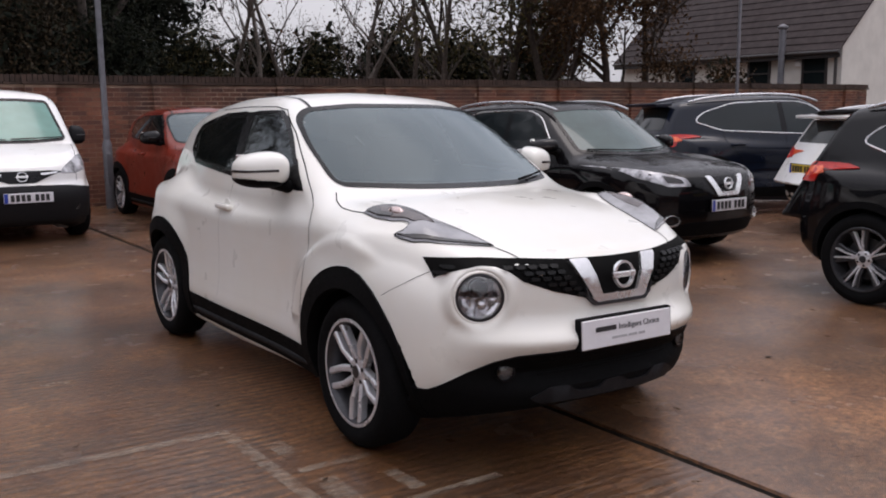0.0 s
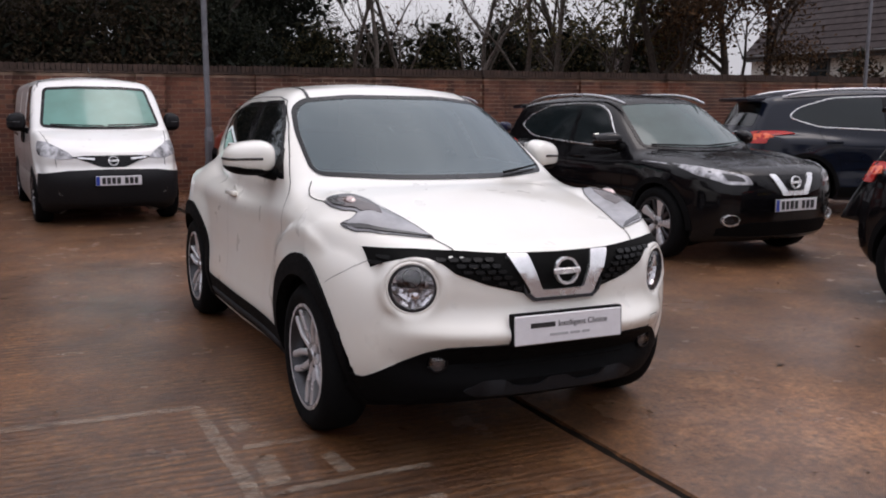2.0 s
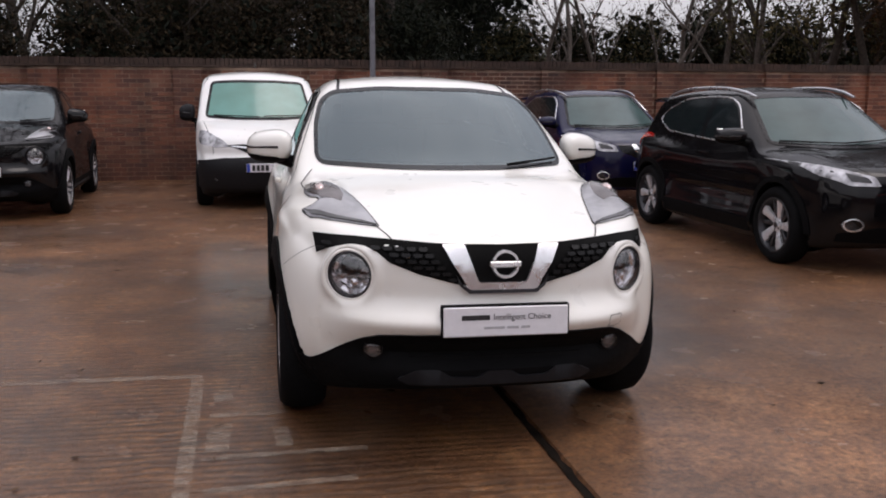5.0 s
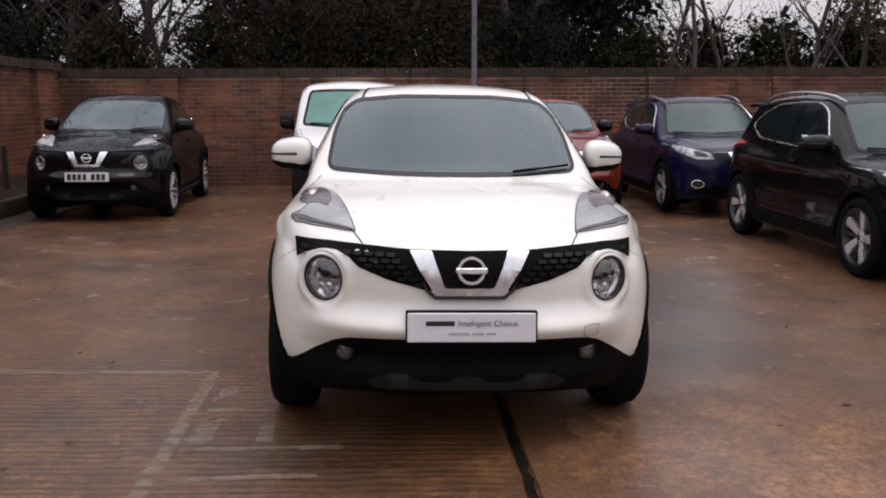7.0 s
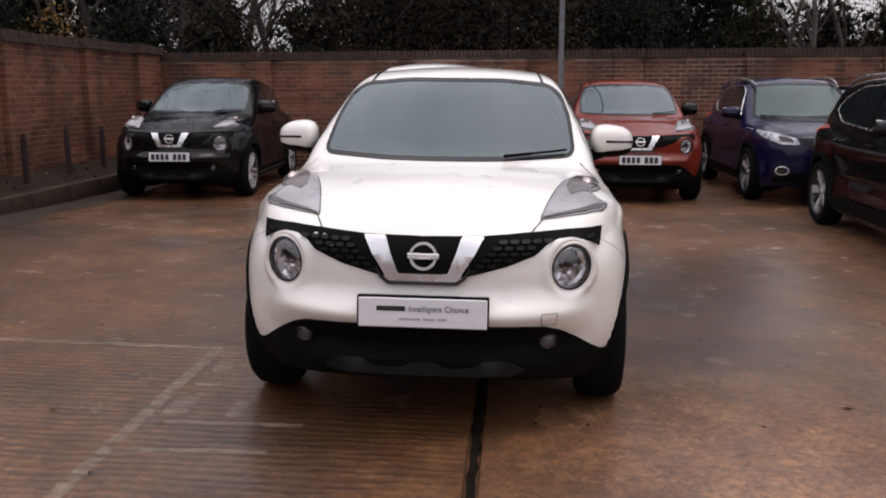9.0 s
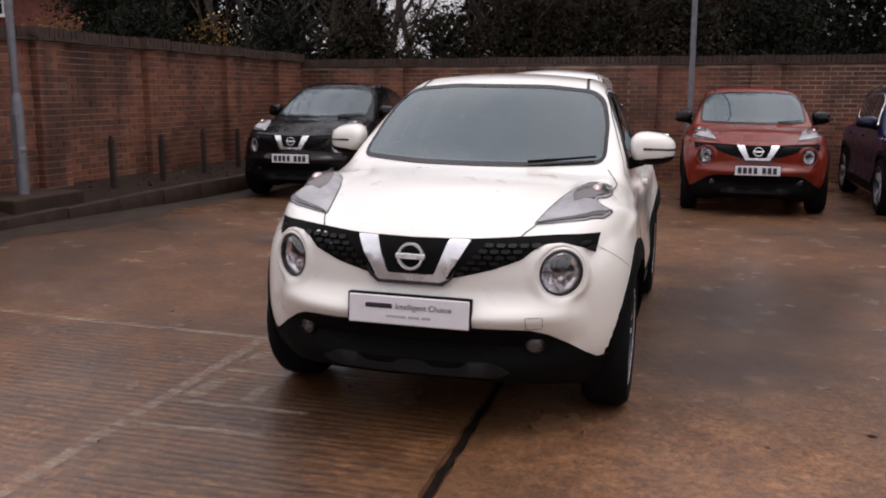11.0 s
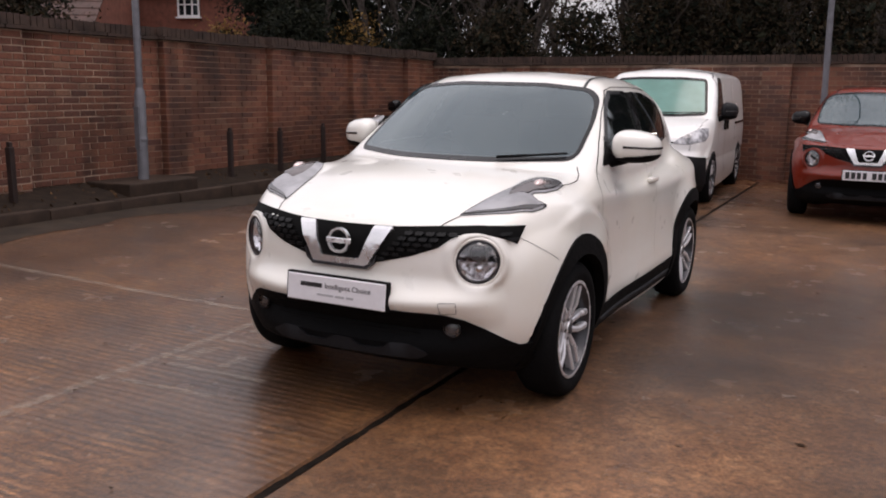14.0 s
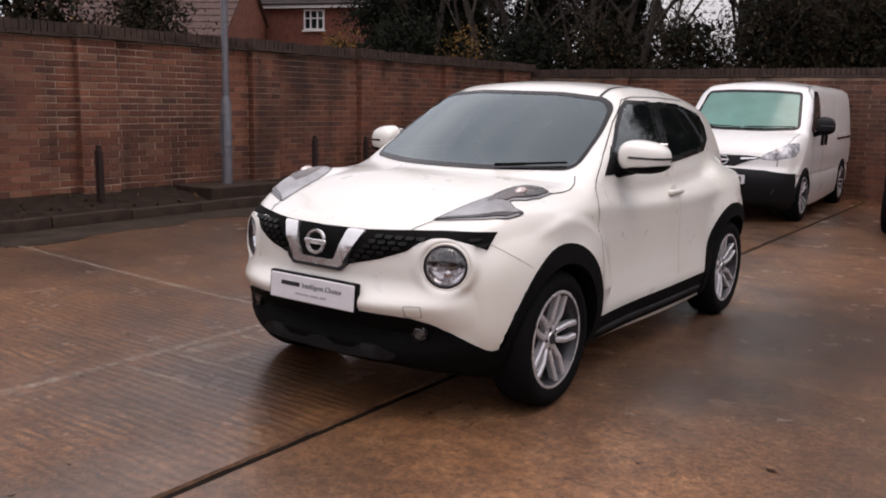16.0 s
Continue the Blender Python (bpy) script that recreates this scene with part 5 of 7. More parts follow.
def medium_crossover(m, mat, label, style="blade", seed=1, rear=True):
    """A family crossover with a chrome V in its grille, slim lamps, roof rails and bright window lines."""
    whole, opened = crossover_form(MEDIUM)
    car = root("car", m, label, "car")
    shell(car, "medium", (whole, opened), (-1.05, -1.05, 0.1), (1.05, 3.65, 1.7), 0.025, mat)
    part("underbody", block(bmesh.new(), (-0.58, -0.55, 0.22), (0.58, 3.1, 0.62), 0.05, 2), DARK_GAP, car)
    for x in (-0.79, 0.79):
        for y in (0.0, 2.646):
            add_wheel(car, style, x, y, 0.35, 0.35, 0.22, 0.245, spin=17 * (x > 0) + 31 * (y > 1) + seed * 13)
    part("windscreen", panel(whole, MEDIUM["windscreen"], "front", cell=0.09, lift=0.003), GLASS_TEAL, car, "grey-green windscreen", 50)
    band = MEDIUM["windscreen"]
    part("windscreen_seal", seam(whole, band + band[:1], "front", 0.03, 0.005), GLOSS_BLACK, car)
    for view in ("left", "right"):
        sx = 1 if view == "left" else -1
        for w in MEDIUM["side_windows"]:
            part("side_window", panel(whole, w, view, cell=0.09, lift=0.003), GLASS_SHUT, car, "dark side window", 50)
        part("window_line", bead(whole, rounded(MEDIUM["outline"][:-1], 0.10, 4) + [rounded(MEDIUM["outline"][:-1], 0.10, 4)[0]], view, 0.0085), CHROME, car, "bright window surround")
        part("door_pillar_trim", panel(whole, [(1.53, 1.08), (1.61, 1.085), (1.62, 1.475), (1.55, 1.475)], view, cell=0.1, lift=0.004), GLOSS_BLACK, car)
        for line in ([(0.58, 0.36), (0.56, 0.75), (0.50, 1.0)], [(1.56, 0.36), (1.58, 0.75), (1.55, 1.06)], [(2.15, 0.50), (2.22, 0.75), (2.42, 0.95), (2.45, 1.1)], [(0.6, 0.62), (1.5, 0.66), (2.2, 0.70)]):
            part("door_gap", seam(whole, line, view, 0.006), DARK_GAP, car)
        for a in (0.0, 2.646):
            part("arch_trim", panel(whole, ring_poly(a, 0.35, 0.39, 0.445, -4, 184), view, cell=0.08, lift=0.010, depth=0.05), CLADDING, car, "black wheel arch trim", 40)
        part("sill_trim", panel(whole, [(0.43, 0.23), (2.22, 0.24), (2.21, 0.37), (0.44, 0.35)], view, cell=0.12, lift=0.010, depth=0.03), CLADDING, car, "black sill trim", 40)
        for y in (1.36, 2.28):
            hp = onto(whole, np.array([y]), np.array([0.93]), view)[0]
            part("door_handle", block(bmesh.new(), (-0.015, -0.10, -0.014), (0.015, 0.10, 0.014), 0.01, 2), CHROME if style == "fan" else mat, car, "", 50, Matrix.Translation((hp[0] + 0.02 * sx, hp[1], hp[2])))
        side_mirror(car, sx, 0.83, 0.66, 1.13, mat, 0.23, 0.16)
        yr = np.linspace(0.95, 2.85, 12)
        zr = curve(yr, MEDIUM["roof"]) - 0.012 - 0.03 * ((yr - 1.9) / 0.95) ** 4
        part("roof_rail", tube([(sx * (0.60 - 0.05 * ((y - 1.9) / 0.95) ** 2), y, z) for y, z in zip(yr, zr)], [0.012] + [0.019] * 10 + [0.012], 8), RAIL, car, "satin roof rail", 60)
    part("bonnet_gap", seam(whole, [(-0.50, -0.74), (-0.62, -0.40), (-0.70, 0.0), (-0.74, 0.30)], "top", 0.006), DARK_GAP, car)
    part("bonnet_gap", seam(whole, [(0.50, -0.74), (0.62, -0.40), (0.70, 0.0), (0.74, 0.30)], "top", 0.006), DARK_GAP, car)
    # nose
    gp = [(-0.44, 0.845), (0.44, 0.845), (0.40, 0.76), (0.16, 0.66), (-0.16, 0.66), (-0.40, 0.76)]
    grille = part("grille", panel(whole, gp, "front", cell=0.08, lift=0.004), GLOSS_BLACK, car, "black grille", 40)
    vee = [(-0.27, 0.845), (-0.20, 0.845), (-0.10, 0.70), (0.10, 0.70), (0.20, 0.845), (0.27, 0.845), (0.15, 0.66), (-0.15, 0.66)]
    part("grille_vee", panel(whole, rounded(vee, 0.01, 2), "front", cell=0.06, lift=0.02, depth=0.03), CHROME, grille, "chrome V-shaped grille bar", 40)
    nz = onto(whole, np.array([0.0]), np.array([0.78]), "front")[0]
    badge(car, 0.0, nz[1] - 0.03, 0.78, 0.06, -8)
    lamp = rounded([(0.44, 0.765), (0.47, 0.84), (0.70, 0.905), (0.86, 0.94), (0.80, 0.84), (0.64, 0.765)], 0.015, 2)
    for ln, flip in zip(both(car, "headlamp", whole, lamp, "front", HEADLAMP, "slim clear headlamp", cell=0.05, lift=0.006), (False, True)):
        ins = rounded([(0.50, 0.79), (0.52, 0.83), (0.66, 0.865), (0.64, 0.80)], 0.012, 2)
        part("lamp_insert", panel(whole, mirrored(ins) if flip else ins, "front", cell=0.06, lift=0.009), LAMP_DARK, ln)
    low = [(-0.70, 0.36), (-0.45, 0.42), (0.45, 0.42), (0.70, 0.36), (0.70, 0.29), (0.0, 0.285), (-0.70, 0.29)]
    part("lower_bumper", panel(whole, low, "front", cell=0.08, lift=0.006, depth=0.02), CLADDING, car, "black lower bumper", 40)
    for sx in (-1, 1):
        q = onto(whole, np.array([sx * 0.62]), np.array([0.44]), "front")[0]
        fog = part("fog_lamp", lathe([(0.075, 0.03), (0.075, -0.012), (0.062, -0.014), (0.058, 0.02)], 28, axis="y", close=True), CHROME, car, "chrome-ringed fog lamp", 40,
                   Matrix.Translation((q[0], q[1] - 0.004, q[2])) @ pose(0, 0, 0, 0, 0, 22 * sx) @ Matrix.Diagonal((1.15, 1, 0.75, 1)))
        part("fog_lens", lathe([(0.06, 0.0), (0.001, -0.004)], 24, axis="y"), LAMP_DARK, fog, "", 40)
    q = onto(whole, np.array([0.0]), np.array([0.575]), "front")[0]
    number_plate(car, Matrix.Translation((0, q[1] - 0.02, 0.575)), seed=seed)
    wiper(car, whole, (-0.05, 1.062), (0.60, 1.085))
    wiper(car, whole, (-0.62, 1.075), (-0.05, 1.06))
    if rear:
        tail = rounded([(0.46, 0.93), (0.50, 1.03), (0.72, 1.07), (0.79, 1.02), (0.79, 0.91), (0.60, 0.91)], 0.02, 2)
        both(car, "tail_lamp", whole, tail, "rear", RED_LENS, "red tail lamp", cell=0.06, lift=0.01)
        both(car, "tail_lamp_wing", whole, rounded([(3.03, 0.99), (3.34, 0.935), (3.36, 1.02), (3.10, 1.035)], 0.02, 2), "left", ORANGE_LENS, "orange-red lamp wing", cell=0.06, lift=0.01)
        part("rear_window", panel(whole, rounded([(-0.56, 1.12), (0.56, 1.12), (0.47, 1.40), (-0.47, 1.40)], 0.05), "rear", cell=0.1, lift=0.004), GLASS_SHUT, car, "dark rear window", 50)
        sp = bmesh.new()
        block(sp, (-0.54, 2.96, 1.448), (0.54, 3.19, 1.492), 0.018, 2, pose(0, 0, 0, -4) @ Matrix.Translation((0, 0, 0.205)))
        part("spoiler", sp, mat, car, "roof spoiler", 45)
        part("rear_bumper", panel(whole, [(-0.72, 0.40), (0.72, 0.40), (0.72, 0.58), (-0.72, 0.58)], "rear", cell=0.1, lift=0.006), CLADDING, car, "black rear bumper", 40)
        q = onto(whole, np.array([0.0]), np.array([0.80]), "rear")[0]
        number_plate(car, Matrix.Translation((0, q[1] + 0.02, 0.80)) @ pose(0, 0, 0, 0, 0, 180), yellow=True, seed=seed + 9)
    return car


VAN = dict(
    wheelbase=2.725, axle=0.31, arch=0.36, well=0.60, floor=0.72, see_in=False,
    roof=[(0.2, 1.60), (0.6, 1.75), (1.0, 1.79), (2.0, 1.80), (3.0, 1.795), (3.6, 1.78)],
    screen=(-0.12, 1.12, 1.05, 0.32), side_glass=[(0.5, 0.83), (1.0, 0.83), (1.2, 0.81), (1.5, 0.77), (1.75, 0.72), (1.9, 0.68)], taper=0.0,
    back=(3.58, 1.0, 0.06), edge=0.12, belt=0.03, shoulder=0.06,
    top=[(-0.85, 0.78), (-0.72, 0.90), (-0.5, 1.0), (-0.2, 1.10), (0.1, 1.16), (0.6, 1.15), (2.0, 1.15), (3.6, 1.15)], crown=0.04,
    plan=[(-0.8, 0.76), (-0.3, 0.81), (0.3, 0.825), (1.5, 0.83), (2.8, 0.83), (3.6, 0.80)],
    waist=[(0.2, -0.01), (0.34, 0.01), (0.5, 0.015), (0.62, 0.0), (0.8, 0.015), (0.95, 0.01), (1.1, 0.0), (1.25, -0.02)],
    nose=[(0.15, -0.60), (0.26, -0.72), (0.40, -0.79), (0.64, -0.80), (0.70, -0.76), (0.80, -0.74), (0.90, -0.68), (1.0, -0.55)],
    nose_plan=[(0.0, 0.0), (0.3, 0.025), (0.5, 0.08), (0.65, 0.16), (0.76, 0.29), (0.86, 0.60)],
    tail=[(0.2, 3.50), (0.35, 3.58), (0.6, 3.60), (1.2, 3.58), (1.8, 3.52)], tail_plan=[(0.0, 0.0), (0.5, 0.02), (0.7, 0.06), (0.8, 0.16), (0.9, 0.4)],
    under=[(-0.85, 0.24), (-0.5, 0.20), (2.7, 0.22), (3.6, 0.30)],
    bulges=[((0.62, 0.0, 0.45), (0.235, 0.50, 0.40), 0.05), ((0.62, 2.725, 0.45), (0.225, 0.50, 0.38), 0.05)],
    windscreen=rounded([(-0.70, 1.17), (-0.3, 1.145), (0.3, 1.145), (0.70, 1.17), (0.61, 1.625), (0.28, 1.645), (-0.28, 1.645), (-0.61, 1.625)], 0.05),
)


def small_van(m, mat, label):
    """A short panel van: black bumper, tall lamps, one window in each front door, plain sides."""
    whole, opened = crossover_form(VAN)
    car = root("van", m, label, "van")
    shell(car, "van", (whole, opened), (-1.0, -0.95, 0.1), (1.0, 3.75, 1.98), 0.028, mat)
    part("underbody", block(bmesh.new(), (-0.58, -0.5, 0.2), (0.58, 3.3, 0.62), 0.05, 2), DARK_GAP, car)
    for x in (-0.745, 0.745):
        for y in (0.0, 2.725):
            add_wheel(car, "double", x, y, 0.325, 0.335, 0.20, 0.235, spin=20 + 31 * (y > 1))
    part("windscreen", panel(whole, VAN["windscreen"], "front", cell=0.09, lift=0.003), GLASS_VAN, car, "green-tinted windscreen", 50)
    band = VAN["windscreen"]
    part("windscreen_seal", seam(whole, band + band[:1], "front", 0.035, 0.005), GLOSS_BLACK, car)
    part("bumper", panel(whole, [(-0.80, 0.275), (0.80, 0.275), (0.80, 0.62), (0.5, 0.655), (0.18, 0.665), (-0.18, 0.665), (-0.5, 0.655), (-0.80, 0.62)], "front", cell=0.05, lift=0.020, depth=0.03), VAN_BLACK, car, "black unpainted front bumper", 40)
    lip = solid(lambda a, b, d: np.maximum(np.maximum(whole(a, b, d) - 0.008, d - 0.29), b + 0.30), (-0.95, -0.95, 0.1), (0.95, -0.2, 0.36), 0.03)
    part("bumper_lip", lip, VAN_BLACK, car, "", 35)
    gp = [(-0.46, 0.82), (-0.30, 0.835), (0.30, 0.835), (0.46, 0.82), (0.30, 0.77), (0.14, 0.70), (-0.14, 0.70), (-0.30, 0.77)]
    part("grille", panel(whole, rounded(gp, 0.01, 2), "front", cell=0.06, lift=0.006), GLOSS_BLACK, car, "black grille", 40)
    nz = onto(whole, np.array([0.0]), np.array([0.78]), "front")[0]
    badge(car, 0.0, nz[1] - 0.02, 0.775, 0.06, -8)
    both(car, "grille_strip", whole, [(0.20, 0.806), (0.40, 0.818), (0.38, 0.800), (0.21, 0.785)], "front", CHROME, "small chrome grille strip", cell=0.06, lift=0.012)
    lamp = rounded([(0.42, 0.80), (0.48, 0.87), (0.70, 0.99), (0.78, 1.0), (0.80, 0.90), (0.78, 0.83), (0.60, 0.79)], 0.02, 2)
    both(car, "headlamp", whole, lamp, "front", HEADLAMP, "tall clear headlamp", cell=0.05, lift=0.008)
    for view in ("left", "right"):
        sx = 1 if view == "left" else -1
        both_line = [(0.33, 1.13), (0.92, 1.17), (0.92, 1.66), (0.72, 1.66), (0.60, 1.58)]
        part("side_window", panel(whole, rounded(both_line, 0.03), view, cell=0.08, lift=0.004), GLASS_SHUT, car, "dark door window", 50)
        for line in ([(0.45, 0.32), (0.42, 0.7), (0.28, 1.05), (0.36, 1.25), (0.62, 1.66), (0.75, 1.72), (1.0, 1.73)], [(1.02, 0.30), (1.02, 1.0), (1.0, 1.72)], [(2.05, 0.50), (2.06, 1.0), (2.05, 1.72)]):
            part("door_gap", seam(whole, line, view, 0.007), DARK_GAP, car)
        part("slide_track", panel(whole, [(2.10, 0.99), (3.45, 1.0), (3.45, 1.03), (2.10, 1.02)], view, cell=0.12, lift=0.006), GLOSS_BLACK, car, "black sliding door track")
        part("side_moulding", panel(whole, [(1.10, 1.10), (1.98, 1.10), (1.98, 1.60), (1.10, 1.60)], view, cell=0.12, lift=0.004), mat, car)
        part("side_moulding", panel(whole, [(2.12, 1.10), (3.30, 1.10), (3.30, 1.60), (2.12, 1.60)], view, cell=0.12, lift=0.004), mat, car)
        for a in (0.0, 2.725):
            part("arch_liner", panel(whole, ring_poly(a, 0.31, 0.345, 0.375, 0, 180), view, cell=0.08, lift=0.006, depth=0.04), VAN_BLACK, car, "", 40)
        for y in (0.88, 1.14):
            hp = onto(whole, np.array([y]), np.array([1.02]), view)[0]
            part("door_handle", block(bmesh.new(), (-0.015, -0.03, -0.08), (0.02, 0.03, 0.08), 0.012, 2), GLOSS_BLACK, car, "", 50, Matrix.Translation((hp[0] + 0.015 * sx, hp[1], hp[2])))
        side_mirror(car, sx, 0.86, 0.42, 1.22, VAN_BLACK, 0.20, 0.24)
    part("bonnet_gap", seam(whole, [(-0.62, -0.62), (-0.70, -0.30), (-0.74, 0.0)], "top", 0.006), DARK_GAP, car)
    part("bonnet_gap", seam(whole, [(0.62, -0.62), (0.70, -0.30), (0.74, 0.0)], "top", 0.006), DARK_GAP, car)
    q = onto(whole, np.array([0.0]), np.array([0.52]), "front")[0]
    number_plate(car, Matrix.Translation((0.04, q[1] - 0.02, 0.545)), seed=5)
    for sx in (-1, 1):
        q = onto(whole, np.array([sx * 0.58]), np.array([0.42]), "front")[0]
        part("fog_lamp", lathe([(0.05, 0.02), (0.05, -0.01), (0.001, -0.006)], 20, axis="y"), LAMP_DARK, car, "", 40, Matrix.Translation((q[0], q[1], q[2])))
    wiper(car, whole, (0.05, 1.17), (0.66, 1.185))
    wiper(car, whole, (-0.60, 1.18), (0.0, 1.165))
    part("aerial", tube([(0, 0.95, 1.85), (0, 1.0, 1.88), (0.0, 1.04, 1.93)], [0.012, 0.008, 0.004], 6), GLOSS_BLACK, car, "short roof aerial")
    return car

# ---- the yard: wet concrete that falls gently away from the planted wall ----
def ground(x, y=0.0):
    d = np.clip(2.0 - np.asarray(x, float), -2.6, 5.2)
    far = np.clip((np.asarray(y, float) - 6.0) / 5.0, 0, 1)
    far = 1 - 0.8 * far * far * (3 - 2 * far)
    return float(np.where(d > 0, (0.0165 * d + 0.0035 * d * d) * far, 0.0165 * d))


def standing(x, y, turn=0.0, lean=True):
    """A pose on the yard, tipped with its fall."""
    s = (ground(x + 0.8, y) - ground(x - 0.8, y)) / 1.6 if lean else 0.0
    return Matrix.Translation((x, y, ground(x, y))) @ pose(0, 0, 0, 0, -math.degrees(math.atan(s))) @ pose(0, 0, 0, 0, 0, turn)


def structure(ob, label, category):
    return tagged(ob, label, category, kind="structure")


JOINT = 2.935
YS = [-600, -30, 0, 3] + [5.5 + 0.5 * k for k in range(13)] + [40, 600]
bm = bmesh.new()
xs = [-600, -60, -12] + [-3.4 + 0.4 * k for k in range(16)] + [JOINT - 0.032, JOINT - 0.024, JOINT + 0.024, JOINT + 0.032] + [3.2 + 0.4 * k for k in range(8)] + [12, 60, 600]
cols = [[bm.verts.new((x, y, ground(x, y) - (0.018 if abs(x - JOINT) < 0.025 else 0))) for y in YS] for x in xs]
for a, b in zip(cols, cols[1:]):
    for k in range(len(YS) - 1):
        bm.faces.new([a[k], b[k], b[k + 1], a[k + 1]])
structure(part("ground", bm, CONCRETE, smooth=30), "wet brown concrete yard with tamped ridges", "ground")
seal = bmesh.new()
rnd = random.Random(4)
edge = []
for k in range(240):
    y = -4 + k * 0.08
    edge.append((seal.verts.new((JOINT - 0.026 + rnd.uniform(0, 0.012), y, ground(JOINT) - 0.008)), seal.verts.new((JOINT + 0.026 - rnd.uniform(0, 0.014), y, ground(JOINT) - 0.008))))
for (a, b), (c, d) in zip(edge, edge[1:]):
    seal.faces.new([a, b, d, c])
structure(part("joint_filler", seal, JOINT_FILL), "black wet filler in the slab joint", "joint")


def mark(points, width):
    bm = bmesh.new()
    for (x0, y0), (x1, y1) in zip(points, points[1:]):
        d = Vector((x1 - x0, y1 - y0)).normalized()
        s = Vector((-d.y, d.x)) * width / 2
        n = max(1, int(math.dist((x0, y0), (x1, y1)) / 0.25))
        for k in range(n):
            p, q = Vector((x0, y0)).lerp(Vector((x1, y1)), k / n), Vector((x0, y0)).lerp(Vector((x1, y1)), (k + 1) / n)
            bm.faces.new([bm.verts.new((v.x, v.y, ground(v.x, v.y) + 0.004)) for v in (p - s, q - s, q + s, p + s)])
    return structure(part("painted_line", tidy(bm), PAINT_MARK), "worn white paint line on the concrete", "line")


mark([(-2.3, 3.84), (1.46, 3.83)], 0.06)
mark([(1.44, 3.79), (1.45, 1.35)], 0.065)
mark([(1.57, 3.58), (1.58, 3.40)], 0.09)
mark([(1.52, 3.22), (1.86, 3.22)], 0.05)
mark([(1.57, 3.10), (1.56, 2.78)], 0.10)
mark([(1.83, 3.02), (1.84, 2.80)], 0.07)
mark([(1.50, 2.72), (2.18, 2.73)], 0.05)
mark([(1.52, 2.40), (2.10, 2.44)], 0.045)


# ---- brick walls ----
def brick_cells(length, z0, z1, rnd):
    """Stretcher bond: (along, low, wide, high) of each brick of a face."""
    out = []
    row = 0
    z = z0
    while z + 0.065 < z1 + 0.01:
        u = -0.1125 * (row % 2)
        while u < length - 0.02:
            a, b = max(u, 0.0), min(u + 0.215, length)
            if b - a > 0.04:
                out.append((a, z, b - a, 0.065, rnd.uniform(-0.002, 0.003)))
            u += 0.225
        z += 0.075
        row += 1
    return out


def brick_face(origin, along, out, length, z0, z1, rnd):
    """Eight corners for each brick standing proud of a wall face."""
    o, a, n = np.array(origin, float), np.array(along, float), np.array(out, float)
    boxes = []
    for u, z, w, h, push in brick_cells(length, z0, z1, rnd):
        lo, hi = u, u + w
        c = []
        for du in (lo, hi):
            for dn in (-0.03, 0.007 + push):
                for dz in (z, z + h):
                    p = o + a * du + n * dn
                    c.append((p[0], p[1], dz))
        boxes.append(c)
    return boxes


BOX_FACES = [(0, 1, 3, 2), (4, 6, 7, 5), (0, 2, 6, 4), (1, 5, 7, 3), (2, 3, 7, 6), (0, 4, 5, 1)]


def joined_boxes(name, boxes, mat, parent, label):
    verts = [p for c in boxes for p in c]
    faces = [tuple(8 * k + i for i in f) for k in range(len(boxes)) for f in BOX_FACES]
    me = bpy.data.meshes.new(name)
    me.from_pydata(verts, [], faces)
    me.materials.append(mat)
    ob = new(name, me)
    ob.parent = parent
    return tagged(ob, label, kind="stuff")


BRICK_MESHES = {}


def single_bricks(boxes, parent):
    """Bricks as objects of their own, sharing one mesh for each size."""
    for c in boxes:
        c = np.array(c)
        size = tuple(np.round(c.max(0) - c.min(0), 2))
        mid = (c.max(0) + c.min(0)) / 2
        if size not in BRICK_MESHES:
            bm = block(bmesh.new(), [-s / 2 for s in size], [s / 2 for s in size], 0.004)
            me = bpy.data.meshes.new("brick")
            bm.to_mesh(me)
            bm.free()
            me.materials.append(BRICK_PIECE)
            BRICK_MESHES[size] = me
        ob = new("brick", BRICK_MESHES[size])
        ob.parent = parent
        ob.location = mid


def coping_bricks(origin, along, out, length, z, rnd):
    """Bricks on edge over a course of creasing tiles."""
    boxes = []
    o, a, n = np.array(origin, float), np.array(along, float), np.array(out, float)

    def box(u0, u1, n0, n1, z0, z1):
        boxes.append([tuple(o[:2] + a[:2] * u + n[:2] * d) + (h,) for u in (u0, u1) for d in (n0, n1) for h in (z0, z1)])

    u = 0.0
    while u < length:
        w = 0.068
        t = rnd.uniform(-0.006, 0.006)
        box(u, u + w, -0.27, 0.035 + t, z + 0.045, z + 0.150 + t)
        u += 0.078
    u = 0.0
    while u < length:
        t = rnd.uniform(-0.008, 0.008)
        box(u, u + 0.26, -0.30, 0.065 + t, z + 0.004, z + 0.040)
        u += 0.268
    return boxes


